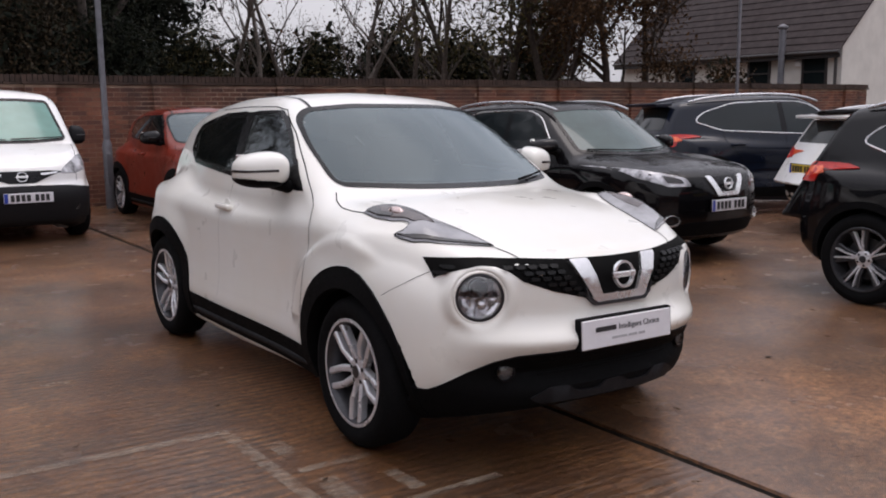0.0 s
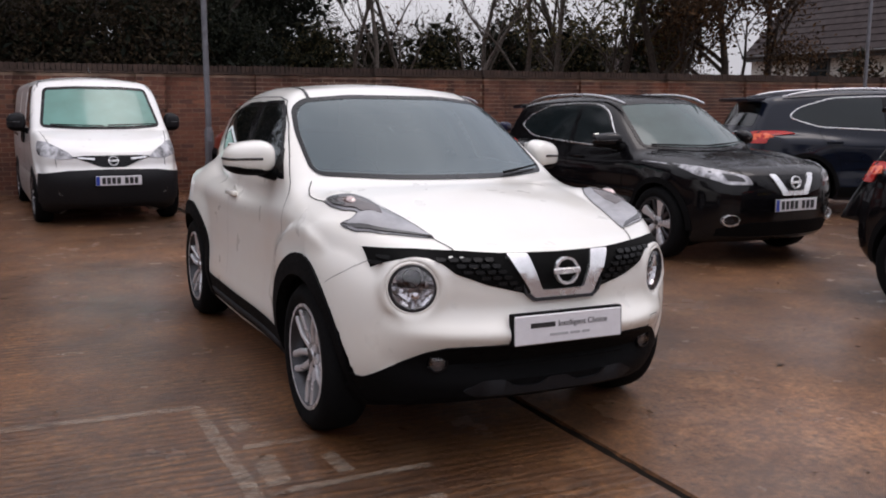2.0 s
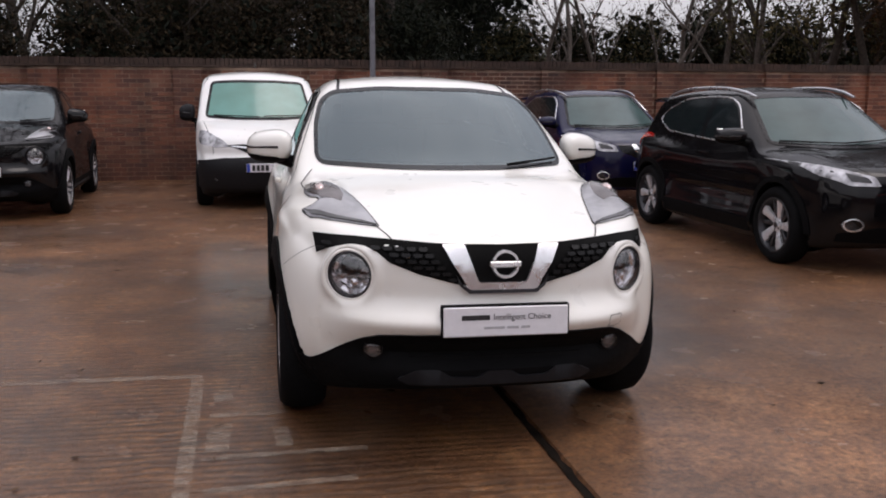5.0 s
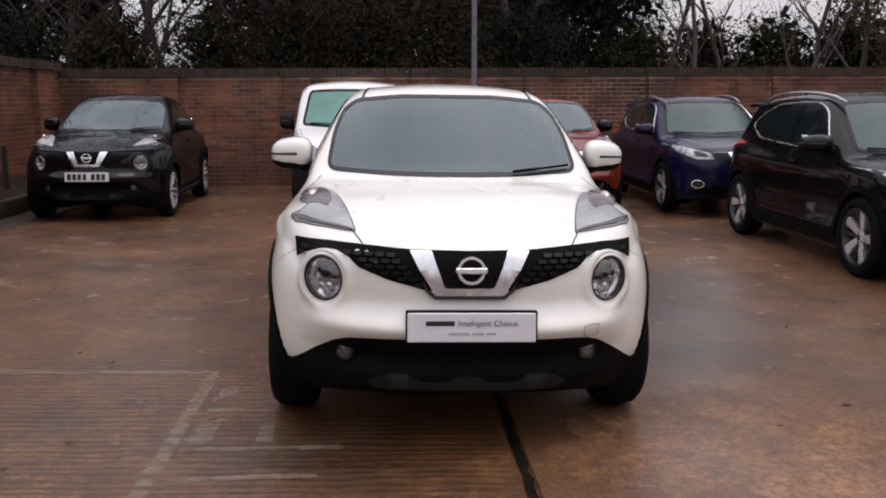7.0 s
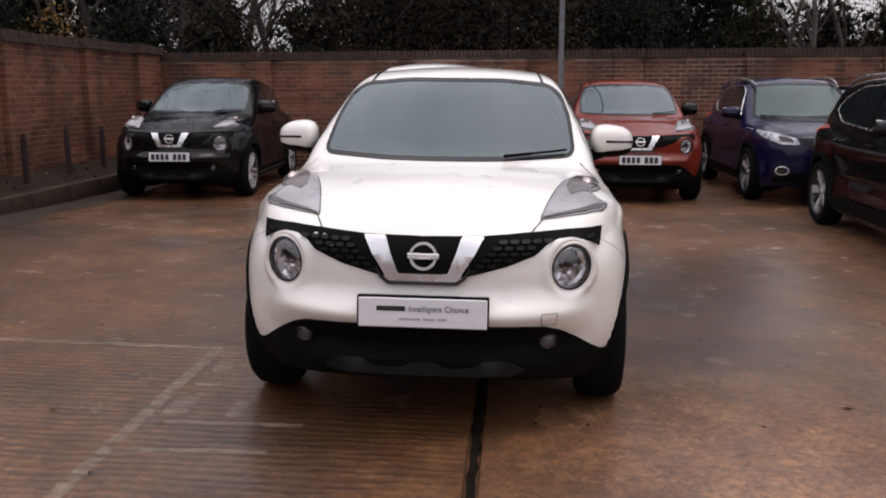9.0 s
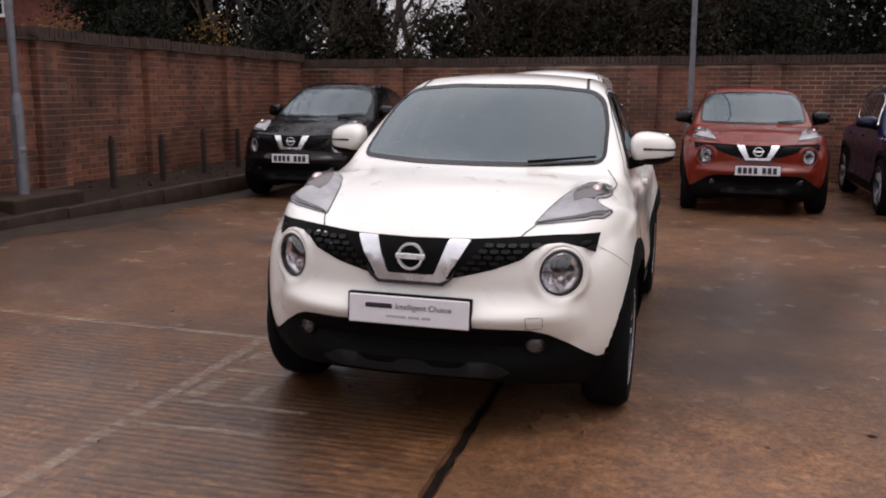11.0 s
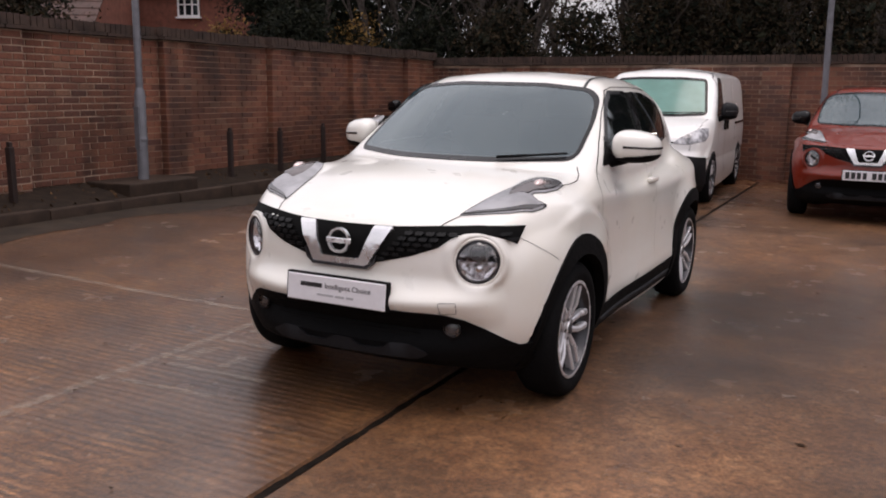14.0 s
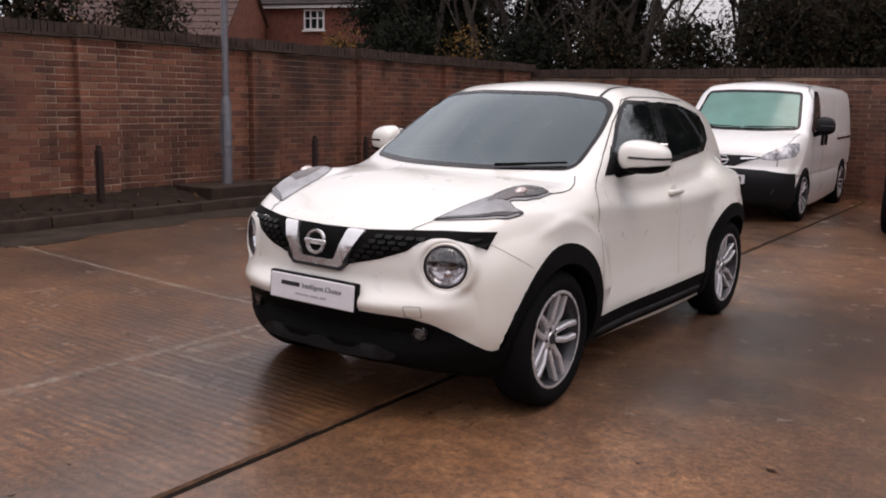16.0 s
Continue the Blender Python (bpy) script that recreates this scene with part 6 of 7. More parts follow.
def brick_wall(name, label, origin, along, out, length, z0, z1, piers, pier_w, pier_out, near):
    """A wall face with piers: mortar body, bricks proud of it, coping. near: the stretch whose bricks are objects of their own."""
    rnd = random.Random(name)
    o, a, n = Vector(origin), Vector(along), Vector(out)
    bm = bmesh.new()

    def slab(u0, u1, d0, d1, lo, hi):
        p = [o + a * u0 + n * d0, o + a * u1 + n * d1]
        block(bm, (min(p[0].x, p[1].x), min(p[0].y, p[1].y), lo), (max(p[0].x, p[1].x), max(p[0].y, p[1].y), hi))

    slab(0, length, -0.22, 0.0, -0.1, z1)
    for u in piers:
        slab(u, u + pier_w, 0.0005, pier_out, -0.1, z1 - 0.0005)
    wall = structure(part(name, bm, MORTAR), label, "wall")
    boxes = []
    spans = []
    last = 0.0
    for u in piers:
        if u > last:
            spans.append((last, u, 0.0))
        spans.append((u, u + pier_w, pier_out))
        last = u + pier_w
    spans.append((last, length, 0.0))
    for u0, u1, d in spans:
        boxes += brick_face(o + a * u0 + n * d, a, n, u1 - u0, z0, z1, rnd)
        if d:
            for u, way in ((u0, -1), (u1, 1)):
                boxes += brick_face(o + a * u + n * 0.006, n, a * way, d - 0.006, z0, z1, rnd)
    mids = [Vector(np.mean(c, 0)) for c in boxes]
    where = [(m - o).dot(a) for m in mids]
    order = sorted((k for k in range(len(boxes)) if near[0] <= where[k] <= near[1]), key=lambda k: (-round(mids[k].z / 0.075), where[k]))[:300]
    chosen = set(order)
    joined_boxes("brickwork", [c for k, c in enumerate(boxes) if k not in chosen], BRICK_REST, wall, "weathered red-brown bricks in pale mortar")
    caps = coping_bricks(o, a, n, length, z1, rnd)
    for u in piers:
        caps += [c for c in coping_bricks(o + a * (u - 0.04) + n * pier_out, a, n, pier_w + 0.08, z1 + 0.002, rnd)]
    joined_boxes("coping", caps, COPING, wall, "dark mossy brick-on-edge coping")
    return wall, [boxes[k] for k in order]


PIECES = []
PIECES.append(brick_wall("wall_left", "weathered red brick yard wall with piers", (-3.35, -12, 0), (0, 1, 0), (1, 0, 0), 27.4, 0.30, 2.03, [y + 12 for y in (-9.6, -7.1, -4.6, -2.1, 0.4, 2.9, 5.38, 7.88, 10.05, 12.25, 14.15)], 0.46, 0.10, (17.0, 19.4)))
PIECES.append(brick_wall("wall_back", "weathered red brick yard wall with piers", (-3.35, 15.4, 0), (1, 0, 0), (0, -1, 0), 30.0, -0.06, 1.93, [x + 3.35 for x in (-1.75, 0.55, 2.85, 4.85, 7.1, 9.4, 11.7, 14.0, 16.3, 18.6, 20.9, 23.2, 25.4)], 0.46, 0.08, (8.0, 10.6)))
# unseen walls, added to close the yard for reflections and bounced light
structure(part("wall_front", block(bmesh.new(), (-16.0, -12.3, -0.1), (30, -12.05, 2.3), 0.01), FAR_BRICK), "plain unseen brick wall added to close the yard", "wall")
structure(part("wall_right", block(bmesh.new(), (29.6, -12, -0.1), (29.85, 8.0, 2.1), 0.01), FAR_BRICK), "plain unseen brick wall added to close the yard", "wall")

# ---- raised strip with its kerb ----
strip = bmesh.new()
sx = [-3.35, -3.2, -3.0, -2.8, -2.62]
rnd = random.Random(8)
rows = []
for k in range(110):
    y = -12 + k * 0.25
    rows.append([strip.verts.new((x, y, 0.235 + (-2.62 - x) * 0.19 + (rnd.uniform(-0.008, 0.012) if 0 < i < 4 else 0))) for i, x in enumerate(sx)])
for a, b in zip(rows, rows[1:]):
    for i in range(4):
        strip.faces.new([a[i], a[i + 1], b[i + 1], b[i]])
strip_ob = structure(part("verge", tidy(strip), SOIL, smooth=60), "damp gritty verge between kerb and wall", "verge")
kerb = structure(new("kerb"), "worn wet concrete kerb along the wall", "kerb")
kb = block(bmesh.new(), (-0.075, -0.45, -0.16), (0.075, 0.45, 0.125), 0.018, 2)
kme = bpy.data.meshes.new("kerb_stone")
kb.to_mesh(kme)
kb.free()
kme.materials.append(KERB)
kme.shade_smooth()
kme.set_sharp_from_angle(angle=radians(40))
for k in range(30):
    ob = new("kerb_stone", kme)
    ob.parent = kerb
    ob.matrix_basis = pose(-2.575 + rnd.uniform(-0.008, 0.008), -11.5 + 0.915 * k, 0.125 + rnd.uniform(-0.008, 0.008), rnd.uniform(-0.6, 0.6), rnd.uniform(-2, 2), rnd.uniform(-0.5, 0.5))


silt = bmesh.new()
rows = []
for k in range(260):
    y = -11 + k * 0.1
    inner = -1.98 + 0.09 * math.sin(y * 1.9) + 0.06 * math.sin(y * 4.7 + 1) + rnd.uniform(-0.03, 0.03)
    rows.append([silt.verts.new((x, y, ground(x, y) + 0.004)) for x in (-2.52, -2.36, inner)])
for a, b in zip(rows, rows[1:]):
    for i in range(2):
        silt.faces.new([a[i], a[i + 1], b[i + 1], b[i]])
structure(part("gutter_silt", tidy(silt), SILT, smooth=60), "strip of dark wet silt along the kerb", "gutter")


def stub(x, y, z, h, lean):
    bm = bmesh.new()
    block(bm, (-0.032, -0.032, -0.1), (0.032, 0.032, h), 0.010, 2)
    block(bm, (-0.022, -0.022, h), (0.022, 0.022, h + 0.05), 0.008, 2)
    ob = part("post_stub", bm, STUB, at=pose(x, y, z, lean, lean * 0.6, 8))
    return tagged(ob, "short dark cut-off post on the verge", "post", "post stubs on the verge")


for k, y in enumerate((5.37, 8.71, 9.80, 10.90, 11.94)):
    stub(-2.95, y, 0.30, 0.56 + 0.03 * (k % 2), (-1) ** k * 1.5)


def lamp_post(x, y, z, fat, label):
    """A tapered steel post with a wider base, an access door and a lantern."""
    ob = root("lamp_post", Matrix.Translation((x, y, z)), label, "lamp post")
    part("base_section", tube([(0, 0, -0.2), (0, 0, 0.98), (0, 0, 1.06)], [fat, fat, fat * 0.66], 16), POST_STEEL, ob, "", 40)
    part("shaft", tube([(0, 0, 1.0), (0, 0, 4.0), (0, 0, 6.4)], [fat * 0.66, fat * 0.56, fat * 0.46], 14), POST_STEEL, ob, "", 40)
    part("access_door", block(bmesh.new(), (-0.04, -fat - 0.008, 0.35), (0.04, -fat + 0.03, 0.85), 0.006), POST_STEEL, ob)
    part("collar", lathe([(fat * 1.02, 0.44), (fat * 1.10, 0.45), (fat * 1.10, 0.49), (fat * 1.02, 0.50)], 16, axis="z", close=True), POST_STEEL, ob, "", 30)
    part("bracket", tube([(0, 0, 6.3), (0, -0.2, 6.5), (0, -0.6, 6.55)], 0.03, 8), POST_STEEL, ob, "", 50)
    part("lantern", block(bmesh.new(), (-0.12, -1.1, 6.48), (0.12, -0.5, 6.62), 0.05, 3), POST_STEEL, ob, "grey lantern head", 45)
    return ob


lamp_post(3.87, 14.72, 0.0, 0.075, "grey steel lamp post before the brick wall")
lamp_post(-2.98, 7.17, 0.39, 0.064, "grey steel lamp post on the verge plinth")
lamp_post(19.6, 14.8, -0.03, 0.07, "thin grey steel lamp post at the far end of the wall")
pl = bmesh.new()
block(pl, (-0.34, -0.55, -0.2), (0.34, 0.55, 0.06), 0.02, 2)
tagged(part("post_plinth", pl, KERB, at=pose(-2.98, 7.17, 0.33)), "low dark concrete plinth under the lamp post", "plinth")


# ---- houses beyond the walls ----
def far_window(parent, m, w, h, frame_mat, bars=1):
    """A window facing -y: frame, panes, bars and sill."""
    bm = bmesh.new()
    t = 0.07
    rings = [[bm.verts.new((x, y, z)) for x, z in ((-u, lo), (u, lo), (u, hi), (-u, hi))] for y in (-0.04, 0.04) for u, lo, hi in ((w / 2, 0, h), (w / 2 - t, t, h - t))]
    for p, q in ((0, 1), (1, 3), (3, 2), (2, 0)):
        for k in range(4):
            bm.faces.new([rings[p][k], rings[p][(k + 1) % 4], rings[q][(k + 1) % 4], rings[q][k]])
    win = part("window", tidy(bm), frame_mat, parent, "", at=m)
    for k in range(bars):
        x = -w / 2 + w * (k + 1) / (bars + 1)
        part("glazing_bar", block(bmesh.new(), (x - t / 2, -0.035, t), (x + t / 2, 0.035, h - t)), frame_mat, win)
    part("glazing_bar", block(bmesh.new(), (-w / 2 + t, -0.03, h * 0.55), (w / 2 - t, 0.03, h * 0.55 + 0.05)), frame_mat, win)
    part("pane", block(bmesh.new(), (-w / 2 + t, -0.005, t), (w / 2 - t, 0.005, h - t)), GLASS_SHUT, win)
    part("sill", block(bmesh.new(), (-w / 2 - 0.06, -0.12, -0.07), (w / 2 + 0.06, 0.03, 0.0), 0.01), frame_mat, win)
    return win


def tiled_slope(parent, m, length, run, rise, mat, rows):
    """A roof slope of lapped courses: eave along x at the origin, rising in +y."""
    bm = bmesh.new()
    line = []
    for k in range(rows):
        line += [(run * k / rows, rise * k / rows + 0.05), (run * (k + 1) / rows, rise * (k + 1) / rows + 0.012)]
    line += [(run, rise - 0.04), (0.0, -0.03)]
    ends = [[bm.verts.new((x, y, z)) for y, z in line] for x in (0, length)]
    for k in range(len(line)):
        bm.faces.new([ends[0][k], ends[1][k], ends[1][(k + 1) % len(line)], ends[0][(k + 1) % len(line)]])
    bm.faces.new(ends[0])
    bm.faces.new(ends[1][::-1])
    tidy(bm)
    return part("roof", bm, mat, parent, "courses of roof tiles", at=m)


def gabled_house(m, length, depth, eave, rise, wall_mat, roof_mat, label, windows, frame_mat, rows=16, fascia=WINDOW_DARK):
    """A house with its long front along x facing -y, and gables at both ends."""
    ob = root("house", m, label, "house")
    bm = bmesh.new()
    v = [bm.verts.new(p) for p in ((0, 0, -1), (length, 0, -1), (length, depth, -1), (0, depth, -1), (0, 0, eave), (length, 0, eave), (length, depth, eave), (0, depth, eave), (0, depth / 2, eave + rise), (length, depth / 2, eave + rise))]
    for f in ((0, 1, 5, 4), (2, 3, 7, 6), (1, 2, 6, 9, 5), (3, 0, 4, 8, 7), (4, 5, 9, 8), (6, 7, 8, 9), (0, 3, 2, 1)):
        bm.faces.new([v[i] for i in f])
    part("wall", tidy(bm), wall_mat, ob)
    over = 0.35
    k = rise / (depth / 2)
    tiled_slope(ob, Matrix.Translation((-0.12, -over, eave - over * k + 0.06)), length + 0.24, depth / 2 + over, rise + over * k, roof_mat, rows)
    tiled_slope(ob, Matrix.Translation((length + 0.12, depth + over, eave - over * k + 0.06)) @ pose(0, 0, 0, 0, 0, 180), length + 0.24, depth / 2 + over, rise + over * k, roof_mat, rows)
    part("fascia", block(bmesh.new(), (-0.12, -over + 0.02, eave - over * k - 0.16), (length + 0.12, -over + 0.06, eave - over * k + 0.07)), fascia, ob)
    part("gutter", tube([(-0.12, -over - 0.03, eave - over * k + 0.02), (length + 0.12, -over - 0.03, eave - over * k + 0.02)], 0.06, 8), WINDOW_DARK, ob, "", 50)
    part("ridge", tube([(-0.12, depth / 2, eave + rise + 0.08), (length + 0.12, depth / 2, eave + rise + 0.08)], 0.12, 8), roof_mat, ob, "", 50)
    for x, z, w, h, bars in windows:
        far_window(ob, Matrix.Translation((x, -0.03, z)), w, h, frame_mat, bars)
    return ob


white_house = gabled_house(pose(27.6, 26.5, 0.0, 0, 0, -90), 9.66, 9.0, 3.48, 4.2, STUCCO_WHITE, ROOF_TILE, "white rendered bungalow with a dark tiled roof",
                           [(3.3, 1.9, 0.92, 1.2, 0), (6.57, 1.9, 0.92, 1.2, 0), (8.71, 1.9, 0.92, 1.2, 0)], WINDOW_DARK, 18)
part("flue", tube([(7.72, -0.42, 0.5), (7.72, -0.42, 4.0)], 0.11, 12), POST_STEEL, white_house, "grey metal flue pipe", 40)
part("flue_cap", lathe([(0.11, 4.0), (0.18, 4.05), (0.18, 4.10), (0.02, 4.19)], 16, axis="z"), POST_STEEL, white_house, "", 30, Matrix.Translation((7.72, -0.42, 0)))
part("downpipe", tube([(9.5, -0.1, 3.2), (9.5, -0.1, -0.5)], 0.05, 8), WINDOW_DARK, white_house, "", 40)
far_window(white_house, Matrix.Translation((9.69, 4.0, 1.7)) @ pose(0, 0, 0, 0, 0, 90), 0.9, 1.3, WINDOW_DARK, 0)
part("vent_box", block(bmesh.new(), (8.02, -0.12, 2.78), (8.22, 0.0, 2.94), 0.02), WINDOW_WHITE, white_house)
red_house = gabled_house(pose(-26.5, 27.2, 0.0, 0, 0, 18), 8.2, 8.0, 5.72, 3.6, FAR_BRICK, ROOF_TILE, "red brick house with white framed windows",
                         [(2.0, 4.0, 1.0, 1.15, 1), (5.2, 4.35, 0.95, 0.85, 2)], WINDOW_WHITE, 14, WINDOW_WHITE)
annex = gabled_house(pose(-28.5, 19.0, 0.0, 0, 0, 28), 8.5, 7.0, 3.4, 3.0, FAR_BRICK, ROOF_RED, "brick house with a brown tiled roof", [(3.0, 1.2, 1.0, 1.1, 1), (6.4, 1.2, 1.0, 1.1, 1)], WINDOW_WHITE, 12, WINDOW_WHITE)
far_row = gabled_house(pose(27.0, 47.0, -1.9, 0, 0, -30), 12.0, 8.0, 3.6, 3.0, FAR_BRICK, ROOF_TILE, "brick house half hidden behind the trees", [(2.5, 1.6, 1.1, 1.2, 1), (6.0, 1.6, 1.1, 1.2, 1), (9.5, 1.6, 1.1, 1.2, 1)], WINDOW_WHITE, 12, WINDOW_WHITE)
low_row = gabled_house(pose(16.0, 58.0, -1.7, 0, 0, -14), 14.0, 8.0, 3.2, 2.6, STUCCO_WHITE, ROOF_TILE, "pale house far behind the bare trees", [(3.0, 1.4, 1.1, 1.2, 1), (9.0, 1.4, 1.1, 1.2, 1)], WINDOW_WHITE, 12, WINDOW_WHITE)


# ---- trees and bushes ----
def leaf_cloud(centres, spread, size, rnd, flat=1.0):
    """Small bent leaves round many centres: one mesh of four-cornered leaves."""
    c = np.asarray(centres, float)
    n = len(c)
    g = np.random.default_rng(rnd)
    p = c + g.normal(0, 1, (n, 3)) * spread * np.array([1, 1, flat])
    a = g.normal(0, 1, (n, 3))
    a /= np.linalg.norm(a, axis=1)[:, None]
    b = np.cross(a, g.normal(0, 1, (n, 3)))
    b /= np.linalg.norm(b, axis=1)[:, None] + 1e-9
    s = (size * g.uniform(0.6, 1.4, n))[:, None]
    k = np.cross(a, b) * s * 0.18
    v = np.stack([p - a * s, p - b * s * 0.45 + k, p + a * s, p + b * s * 0.45 + k], 1).reshape(-1, 3)
    f = np.arange(4 * n).reshape(-1, 4)
    me = bpy.data.meshes.new("crown")
    me.from_pydata(v.tolist(), [], f.tolist())
    return me


def branches(rnd, height, spread, levels, trunk_r, lean=0.0, forks=(3, 5), start=0.25, up=0.55):
    """A tapering trunk with limbs; gives the bmesh and the twig ends."""
    bm = bmesh.new()
    tips = []

    def limb(p, d, length, r, level):
        pts, rad = [p.copy()], [r]
        n = 5 if level < 2 else 3
        q, way = p.copy(), d.copy()
        for k in range(n):
            way = (way + Vector((rnd.gauss(0, 0.13), rnd.gauss(0, 0.13), rnd.gauss(0.03, 0.08)))).normalized()
            q = q + way * length / n
            pts.append(q.copy())
            rad.append(max(0.004, r * (1 - 0.72 * (k + 1) / n)))
        tube(pts, rad, 7 if level == 0 else 5 if level == 1 else 3, bm, ends=False)
        if level >= levels - 1:
            tips.extend(pts[1:])
            return
        count = rnd.randint(*forks) + (4 if level == 0 else 0)
        for k in range(count):
            t = start + (1 - start) * (k + rnd.random()) / count if level == 0 else rnd.uniform(0.3, 1.0)
            i = min(int(t * n), n - 1)
            base = pts[i].lerp(pts[i + 1], t * n - i)
            ang = rnd.uniform(0, 2 * math.pi)
            out = Vector((math.cos(ang), math.sin(ang), up + rnd.uniform(-0.2, 0.5))).normalized()
            limb(base, (out * 0.8 + way * 0.35).normalized(), length * rnd.uniform(0.42, 0.62) * (spread if level == 0 else 1), max(0.006, rad[i] * 0.55), level + 1)

    limb(Vector((0, 0, -0.3)), Vector((lean, 0, 1)).normalized(), height, trunk_r, 0)
    return bm, tips


def tree(x, y, seed, height=9.0, spread=0.8, trunk=0.16, levels=4, leaves=0, leaf=None, size=0.07, bark=BARK, label="", start=0.25, scatter=0.16, up=0.55, forks=(3, 5), z=0.0):
    rnd = random.Random(seed)
    ob = root("tree", pose(x, y, z, 0, 0, rnd.uniform(0, 360)), label, "tree")
    bm, tips = branches(rnd, height, spread, levels, trunk, rnd.uniform(-0.08, 0.08), forks, start, up)
    part("trunk", bm, bark, ob, "bare branching trunk and limbs", 60)
    if leaves:
        pick = [tips[rnd.randrange(len(tips))] for _ in range(leaves)]
        me = leaf_cloud([tuple(p) for p in pick], scatter, size, seed)
        me.materials.append(leaf)
        c = new("crown", me)
        c.parent = ob
        tagged(c, "many small leaves")
    return ob


def evergreen(x, y, seed, height, radius, leaves, leaf=LEAF_DARK, label="", size=0.046, skirt=0.6, category="tree", z=0.0):
    """A dense evergreen: a trunk with boughs and leaves in uneven clumps from the ground up."""
    g = np.random.default_rng(seed)
    ob = root("tree" if category == "tree" else "bush", pose(x, y, z), label, category)
    rnd = random.Random(seed)
    bm = tube([(0, 0, -0.3), (0.05, 0, height * 0.5), (0, 0.05, height * 0.92)], [radius * 0.09, radius * 0.06, 0.02], 7)
    clumps = []
    for k in range(int(70 * radius)):
        h = rnd.uniform(skirt, height)
        wide = radius * (1 - 0.75 * (h / height) ** 1.6) * rnd.uniform(0.45, 1.08)
        a = rnd.uniform(0, 2 * math.pi)
        c = Vector((wide * math.cos(a), wide * math.sin(a), h))
        clumps.append(c)
        if k % 4 == 0:
            tube([(0, 0, h * 0.8), (c.x * 0.6, c.y * 0.6, h * 0.95), tuple(c)], [0.05, 0.03, 0.008], 4, bm, ends=False)
    part("trunk", bm, BARK, ob, "", 60)
    pick = [tuple(clumps[rnd.randrange(len(clumps))]) for _ in range(int(leaves * 4.2))]
    me = leaf_cloud(pick, radius * 0.17 + 0.10, size, seed, 0.8)
    me.materials.append(leaf)
    c = new("crown", me)
    c.parent = ob
    tagged(c, "dense dark leaves in clumps")
    # oversized leaves added as a core to block sky, crown shade in their colour
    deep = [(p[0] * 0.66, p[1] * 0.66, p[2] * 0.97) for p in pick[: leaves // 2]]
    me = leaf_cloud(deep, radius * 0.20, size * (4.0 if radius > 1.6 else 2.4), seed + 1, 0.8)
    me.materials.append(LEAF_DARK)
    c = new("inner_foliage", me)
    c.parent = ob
    return ob


def polar(az, d):
    return 3.0 + d * math.sin(radians(az)), -0.6 + d * math.cos(radians(az))


DARKL, BROWNL, BAREL = "dark evergreen tree behind the brick wall", "brown autumn tree behind the brick wall", "bare thin tree behind the brick wall"
# dark evergreens
for k, (az, d, h, r, n) in enumerate(((-1, 33, 9, 2.6, 6000), (-5, 33, 9, 2.6, 6000), (-9.5, 33, 9, 2.6, 6000), (-32.2, 26.5, 9, 1.9, 8000), (-29.5, 28, 10, 2.4, 8000), (-6.5, 26, 9, 1.7, 5000), (-19.8, 28, 8, 1.8, 5000), (-23.8, 27, 8, 1.8, 5000), (6.4, 30, 11, 2.5, 9000), (9.6, 34, 12, 3.0, 12000), (12.8, 37, 13, 2.8, 11000), (3.4, 30, 10, 2.0, 6000))):
    evergreen(*polar(az, d), 100 + k, h, r, n, label=DARKL)
# thicket of brown, mostly bare trees
for k, (az, d, h, n) in enumerate(((-8.0, 24, 9, 3000), (-5.5, 21.5, 8, 2600), (-3.0, 25, 10, 3200), (-0.5, 22, 9, 2600), (2.0, 24, 9, 3000), (4.8, 22, 8, 2600), (-2, 28, 10, 3600), (1.0, 29, 10, 3600), (-7, 28, 10, 3600))):
    tree(*polar(az, d), 200 + k, h, 0.75, 0.17, 4, int(n * 2.2), LEAF_MIX, 0.055, BARK, BROWNL, start=0.12, scatter=0.30)
# bare trees against the sky
for k, (az, d, h, n) in enumerate(((-30, 25, 9, 1500), (-27.5, 23, 9, 1300), (-24.5, 25, 9, 1200), (-22, 23, 9, 1100), (-19.5, 24, 9, 1300), (-17, 22.5, 9, 1500), (-14, 24, 9, 1800), (-11, 25, 9, 2200))):
    tree(*polar(az, d), 300 + k, h, 0.85, 0.12, 5, n, LEAF_MIX, 0.05, BARK, BAREL, start=0.1, scatter=0.3, forks=(3, 5))
for k, (az, d, h, n) in enumerate(((16.2, 29, 8, 60), (18.3, 28, 9, 140), (20.6, 30, 9, 160), (22.6, 27, 8, 240), (24.6, 29, 9, 400), (26.4, 27, 9, 500), (28.4, 26, 9, 600))):
    tree(*polar(az, d), 400 + k, h, 0.55, 0.10, 4, n, LEAF_BROWN, 0.07, BARK_PALE, BAREL, start=0.2, scatter=0.15, up=1.0)
for k, (az, d, h, n) in enumerate(((29.8, 27, 8, 1500), (31.8, 25, 7.5, 2400), (34.0, 26, 8, 2000))):
    tree(*polar(az, d), 500 + k, h, 0.7, 0.14, 4, int(n * 2.6), LEAF_OLIVE, 0.06, BARK, "olive-green autumn tree behind the wall", start=0.12, scatter=0.28)
for k, (az, d, h, n) in enumerate(((36.6, 24, 7, 5200), (39.2, 24.5, 7, 5600), (41.6, 25, 6.5, 3600))):
    tree(*polar(az, d), 600 + k, h, 0.8, 0.14, 4, int(n * 1.9), LEAF_BROWN, 0.06, BARK, BROWNL, start=0.08, scatter=0.26)
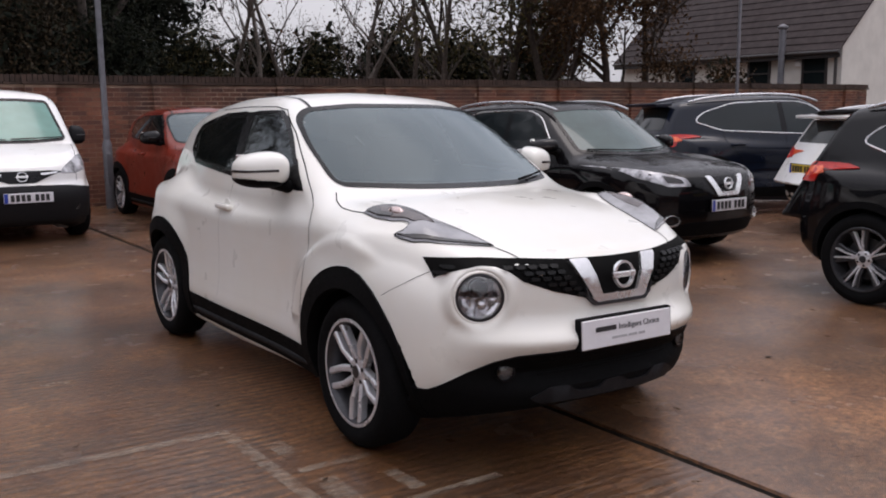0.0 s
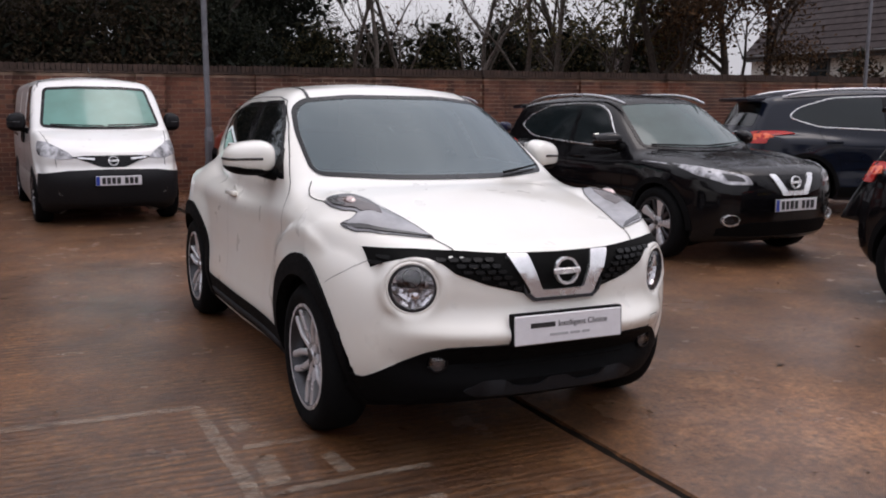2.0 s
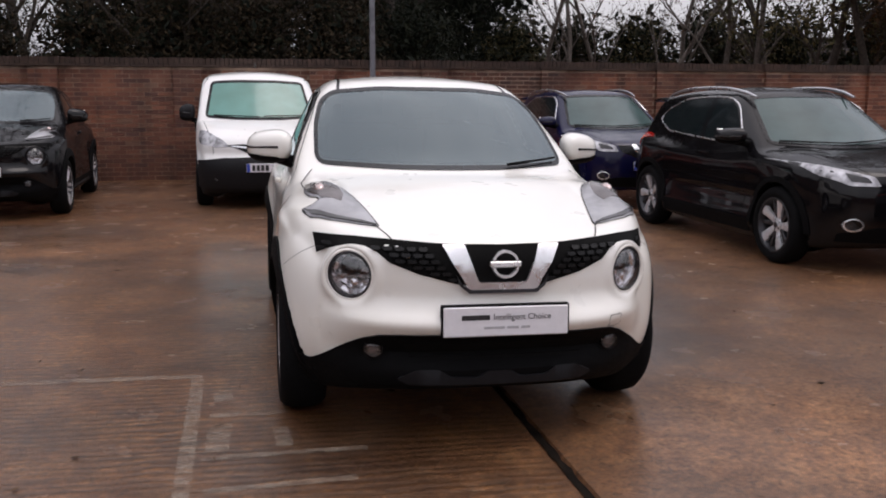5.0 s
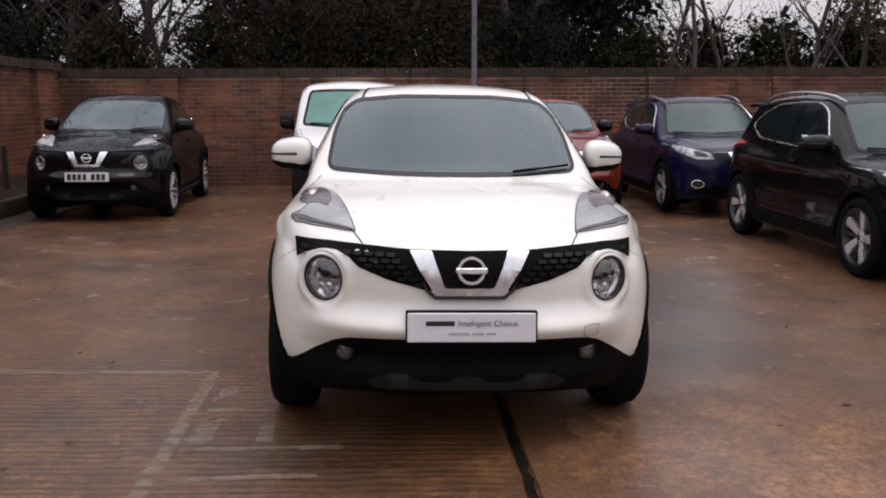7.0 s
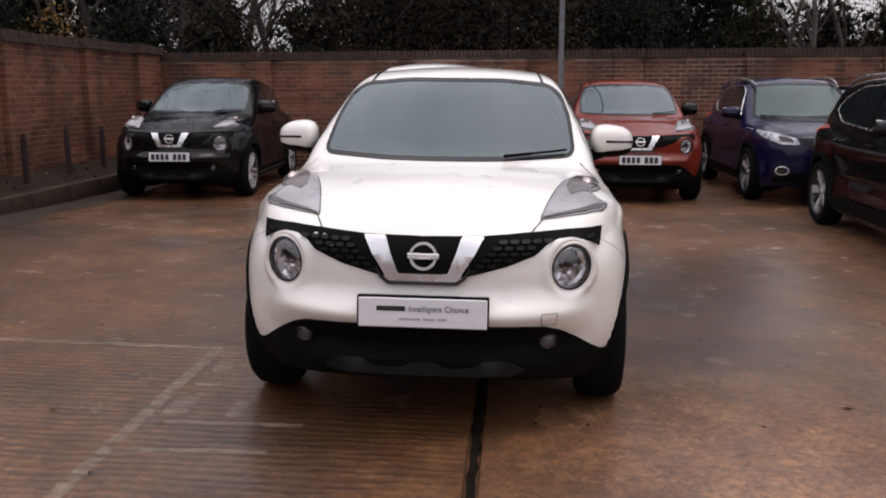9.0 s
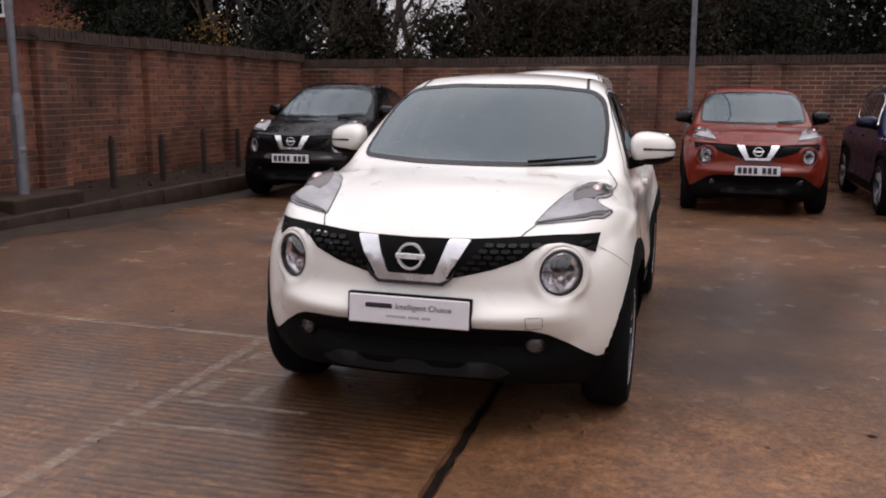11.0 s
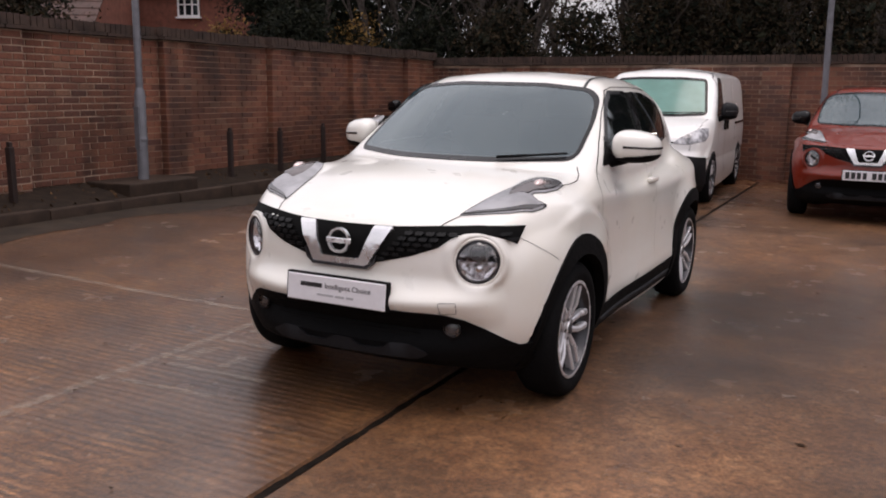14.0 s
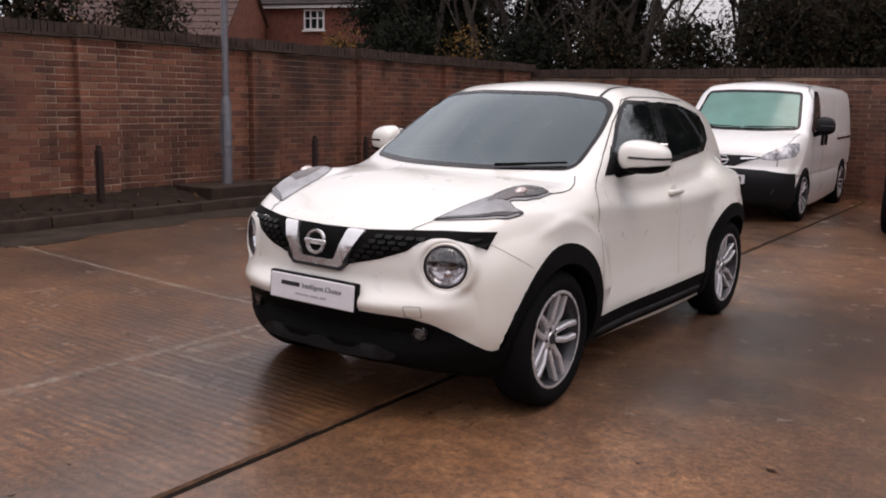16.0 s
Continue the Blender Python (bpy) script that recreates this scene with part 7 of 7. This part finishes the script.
# bushes over the wall
for k, (az, d, h, r, n, lf, lab) in enumerate((
        (-27.5, 21, 2.9, 0.9, 700, LEAF_YELLOW, "yellow autumn bush behind the brick wall"), (-36.5, 24, 2.9, 0.8, 900, LEAF_YELLOW, "yellow autumn bush behind the brick wall"), (-52, 17, 2.7, 0.8, 500, LEAF_YELLOW, "yellow autumn bush behind the brick wall"),
        (-23, 20, 3.0, 1.3, 2200, LEAF_DARK, "dark bush behind the brick wall"), (-31.5, 21, 3.2, 1.5, 2600, LEAF_DARK, "dark bush behind the brick wall"), (-18, 20, 3.0, 1.3, 2200, LEAF_MIX, "dull brown bush behind the brick wall"), (-13, 20, 3.1, 1.3, 2200, LEAF_MIX, "dull brown bush behind the brick wall"),
        (-8, 20, 3.6, 1.5, 2600, LEAF_MIX, "dull brown bush behind the brick wall"), (-3, 20, 3.4, 1.5, 2600, LEAF_MIX, "dull brown bush behind the brick wall"), (2, 20, 3.4, 1.5, 2600, LEAF_MIX, "dull brown bush behind the brick wall"), (7, 21, 3.4, 1.5, 2600, LEAF_DARK, "dark bush behind the brick wall"),
        (14.8, 32, 3.7, 1.8, 2200, LEAF_OLIVE, "olive bush behind the brick wall"), (18.5, 34, 4.0, 2.2, 2600, LEAF_MIX, "dull brown bush behind the brick wall"), (22.5, 33, 4.0, 2.2, 2600, LEAF_OLIVE, "olive bush behind the brick wall"), (26.5, 32, 4.1, 2.2, 2600, LEAF_MIX, "dull brown bush behind the brick wall"),
        (31, 30, 3.9, 2.0, 2400, LEAF_OLIVE, "olive bush behind the brick wall"), (35.5, 29, 4.0, 2.0, 2400, LEAF_MIX, "dull brown bush behind the brick wall"), (47.5, 28.5, 2.8, 1.0, 1100, LEAF_BROWN, "brown autumn bush behind the brick wall"))):
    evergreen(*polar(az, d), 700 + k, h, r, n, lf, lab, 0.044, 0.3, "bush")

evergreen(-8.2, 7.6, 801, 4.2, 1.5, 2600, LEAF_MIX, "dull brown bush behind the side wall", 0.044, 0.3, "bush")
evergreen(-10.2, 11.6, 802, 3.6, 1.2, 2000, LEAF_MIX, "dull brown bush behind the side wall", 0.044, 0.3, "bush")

# fallen leaves on the concrete
g = np.random.default_rng(12)
lv = []
for k in range(280):
    lv.append((g.uniform(-2.2, 7.0), g.uniform(0.8, 9.5)))
me = leaf_cloud([(x, y, ground(x, y) + 0.012) for x, y in lv], 0.004, 0.026, 3, 0.3)
for v in me.vertices:
    z = ground(v.co.x, v.co.y) + 0.006
    v.co.z = z + abs(v.co.z - z) * 0.3
me.materials.append(LEAF_BROWN)
tagged(new("fallen_leaves", me), "small brown leaves scattered on wet concrete", "leaves", kind="stuff")
g = np.random.default_rng(14)
me = leaf_cloud([(g.uniform(-3.3, -2.66), g.uniform(2.0, 15.0), 0.0) for k in range(260)], 0.0, 0.035, 5, 0.3)
for v in me.vertices:
    v.co.z += 0.245 + (-2.62 - v.co.x) * 0.19
me.materials.append(LEAF_BROWN)
tagged(new("verge_litter", me), "brown leaf litter on the verge", "leaves", kind="stuff")

# ---- the cars in the yard ----
small_crossover(standing(2.715, 3.36, -0.4), WHITE_PAINT, "white pearl small crossover car parked on wet concrete", dealer=True, seed=3)
red = small_crossover(standing(4.66, 11.35, 0), RED_PAINT, "orange-red small crossover car beside the lamp post", seed=2, mirror_mat=BLACK_PAINT)
black = repainted(copy_thing(red, standing(-1.31, 11.0, 2)), RED_PAINT, BLACK_PAINT)
tagged(black, "black small crossover car parked near the kerb")
small_van(standing(1.90, 11.72, 2), VAN_WHITE, "white small panel van with black bumper by the wall")
qq = medium_crossover(standing(7.27, 6.45, 0), BLACK_PAINT, "black family crossover car with silver roof rails", seed=4)
blue = repainted(copy_thing(qq, standing(7.05, 11.35, 0)), BLACK_PAINT, BLUE_PAINT)
tagged(blue, "dark blue family crossover car with roof rails")


def turned(x, y, deg, along, across):
    """A standing pose for a car heading deg from +x, whose point (across, along) lies at (x, y)."""
    m = pose(0, 0, 0, 0, 0, deg + 90)
    v = m @ Vector((across, along, 0))
    return Matrix.Translation((x - v.x, y - v.y, ground(x))) @ m


def rewheel(ob, style):
    """Other alloy wheels for a copied car."""
    for w in [o for o in ob.children if o.name.startswith("wheel")]:
        m = w.matrix_basis.copy()
        for p in list(w.children):
            bpy.data.objects.remove(p)
        for name, me in wheel_parts(style, 0.35, 0.22, 0.245):
            o = new(name, me)
            o.parent = w
    return ob


near_black = rewheel(copy_thing(qq, standing(7.36, 1.06, 0)), "fan")
tagged(near_black, "black family crossover car with thin-spoked alloy wheels")
navy = repainted(copy_thing(qq, turned(9.8, 8.5, -24, 3.4, -0.80) @ Matrix.Scale(1.06, 4)), BLACK_PAINT, NAVY_PAINT)
tagged(navy, "dark navy crossover car with silver roof rails")
white_car = repainted(copy_thing(qq, turned(10.1, 7.1, -24, 3.3, 0.80) @ Matrix.Scale(0.95, 4)), BLACK_PAINT, VAN_WHITE)
tagged(white_car, "white crossover car with red tail lamps")
# nearest bricks, one by one
for wall, boxes in PIECES:
    single_bricks(boxes, wall)
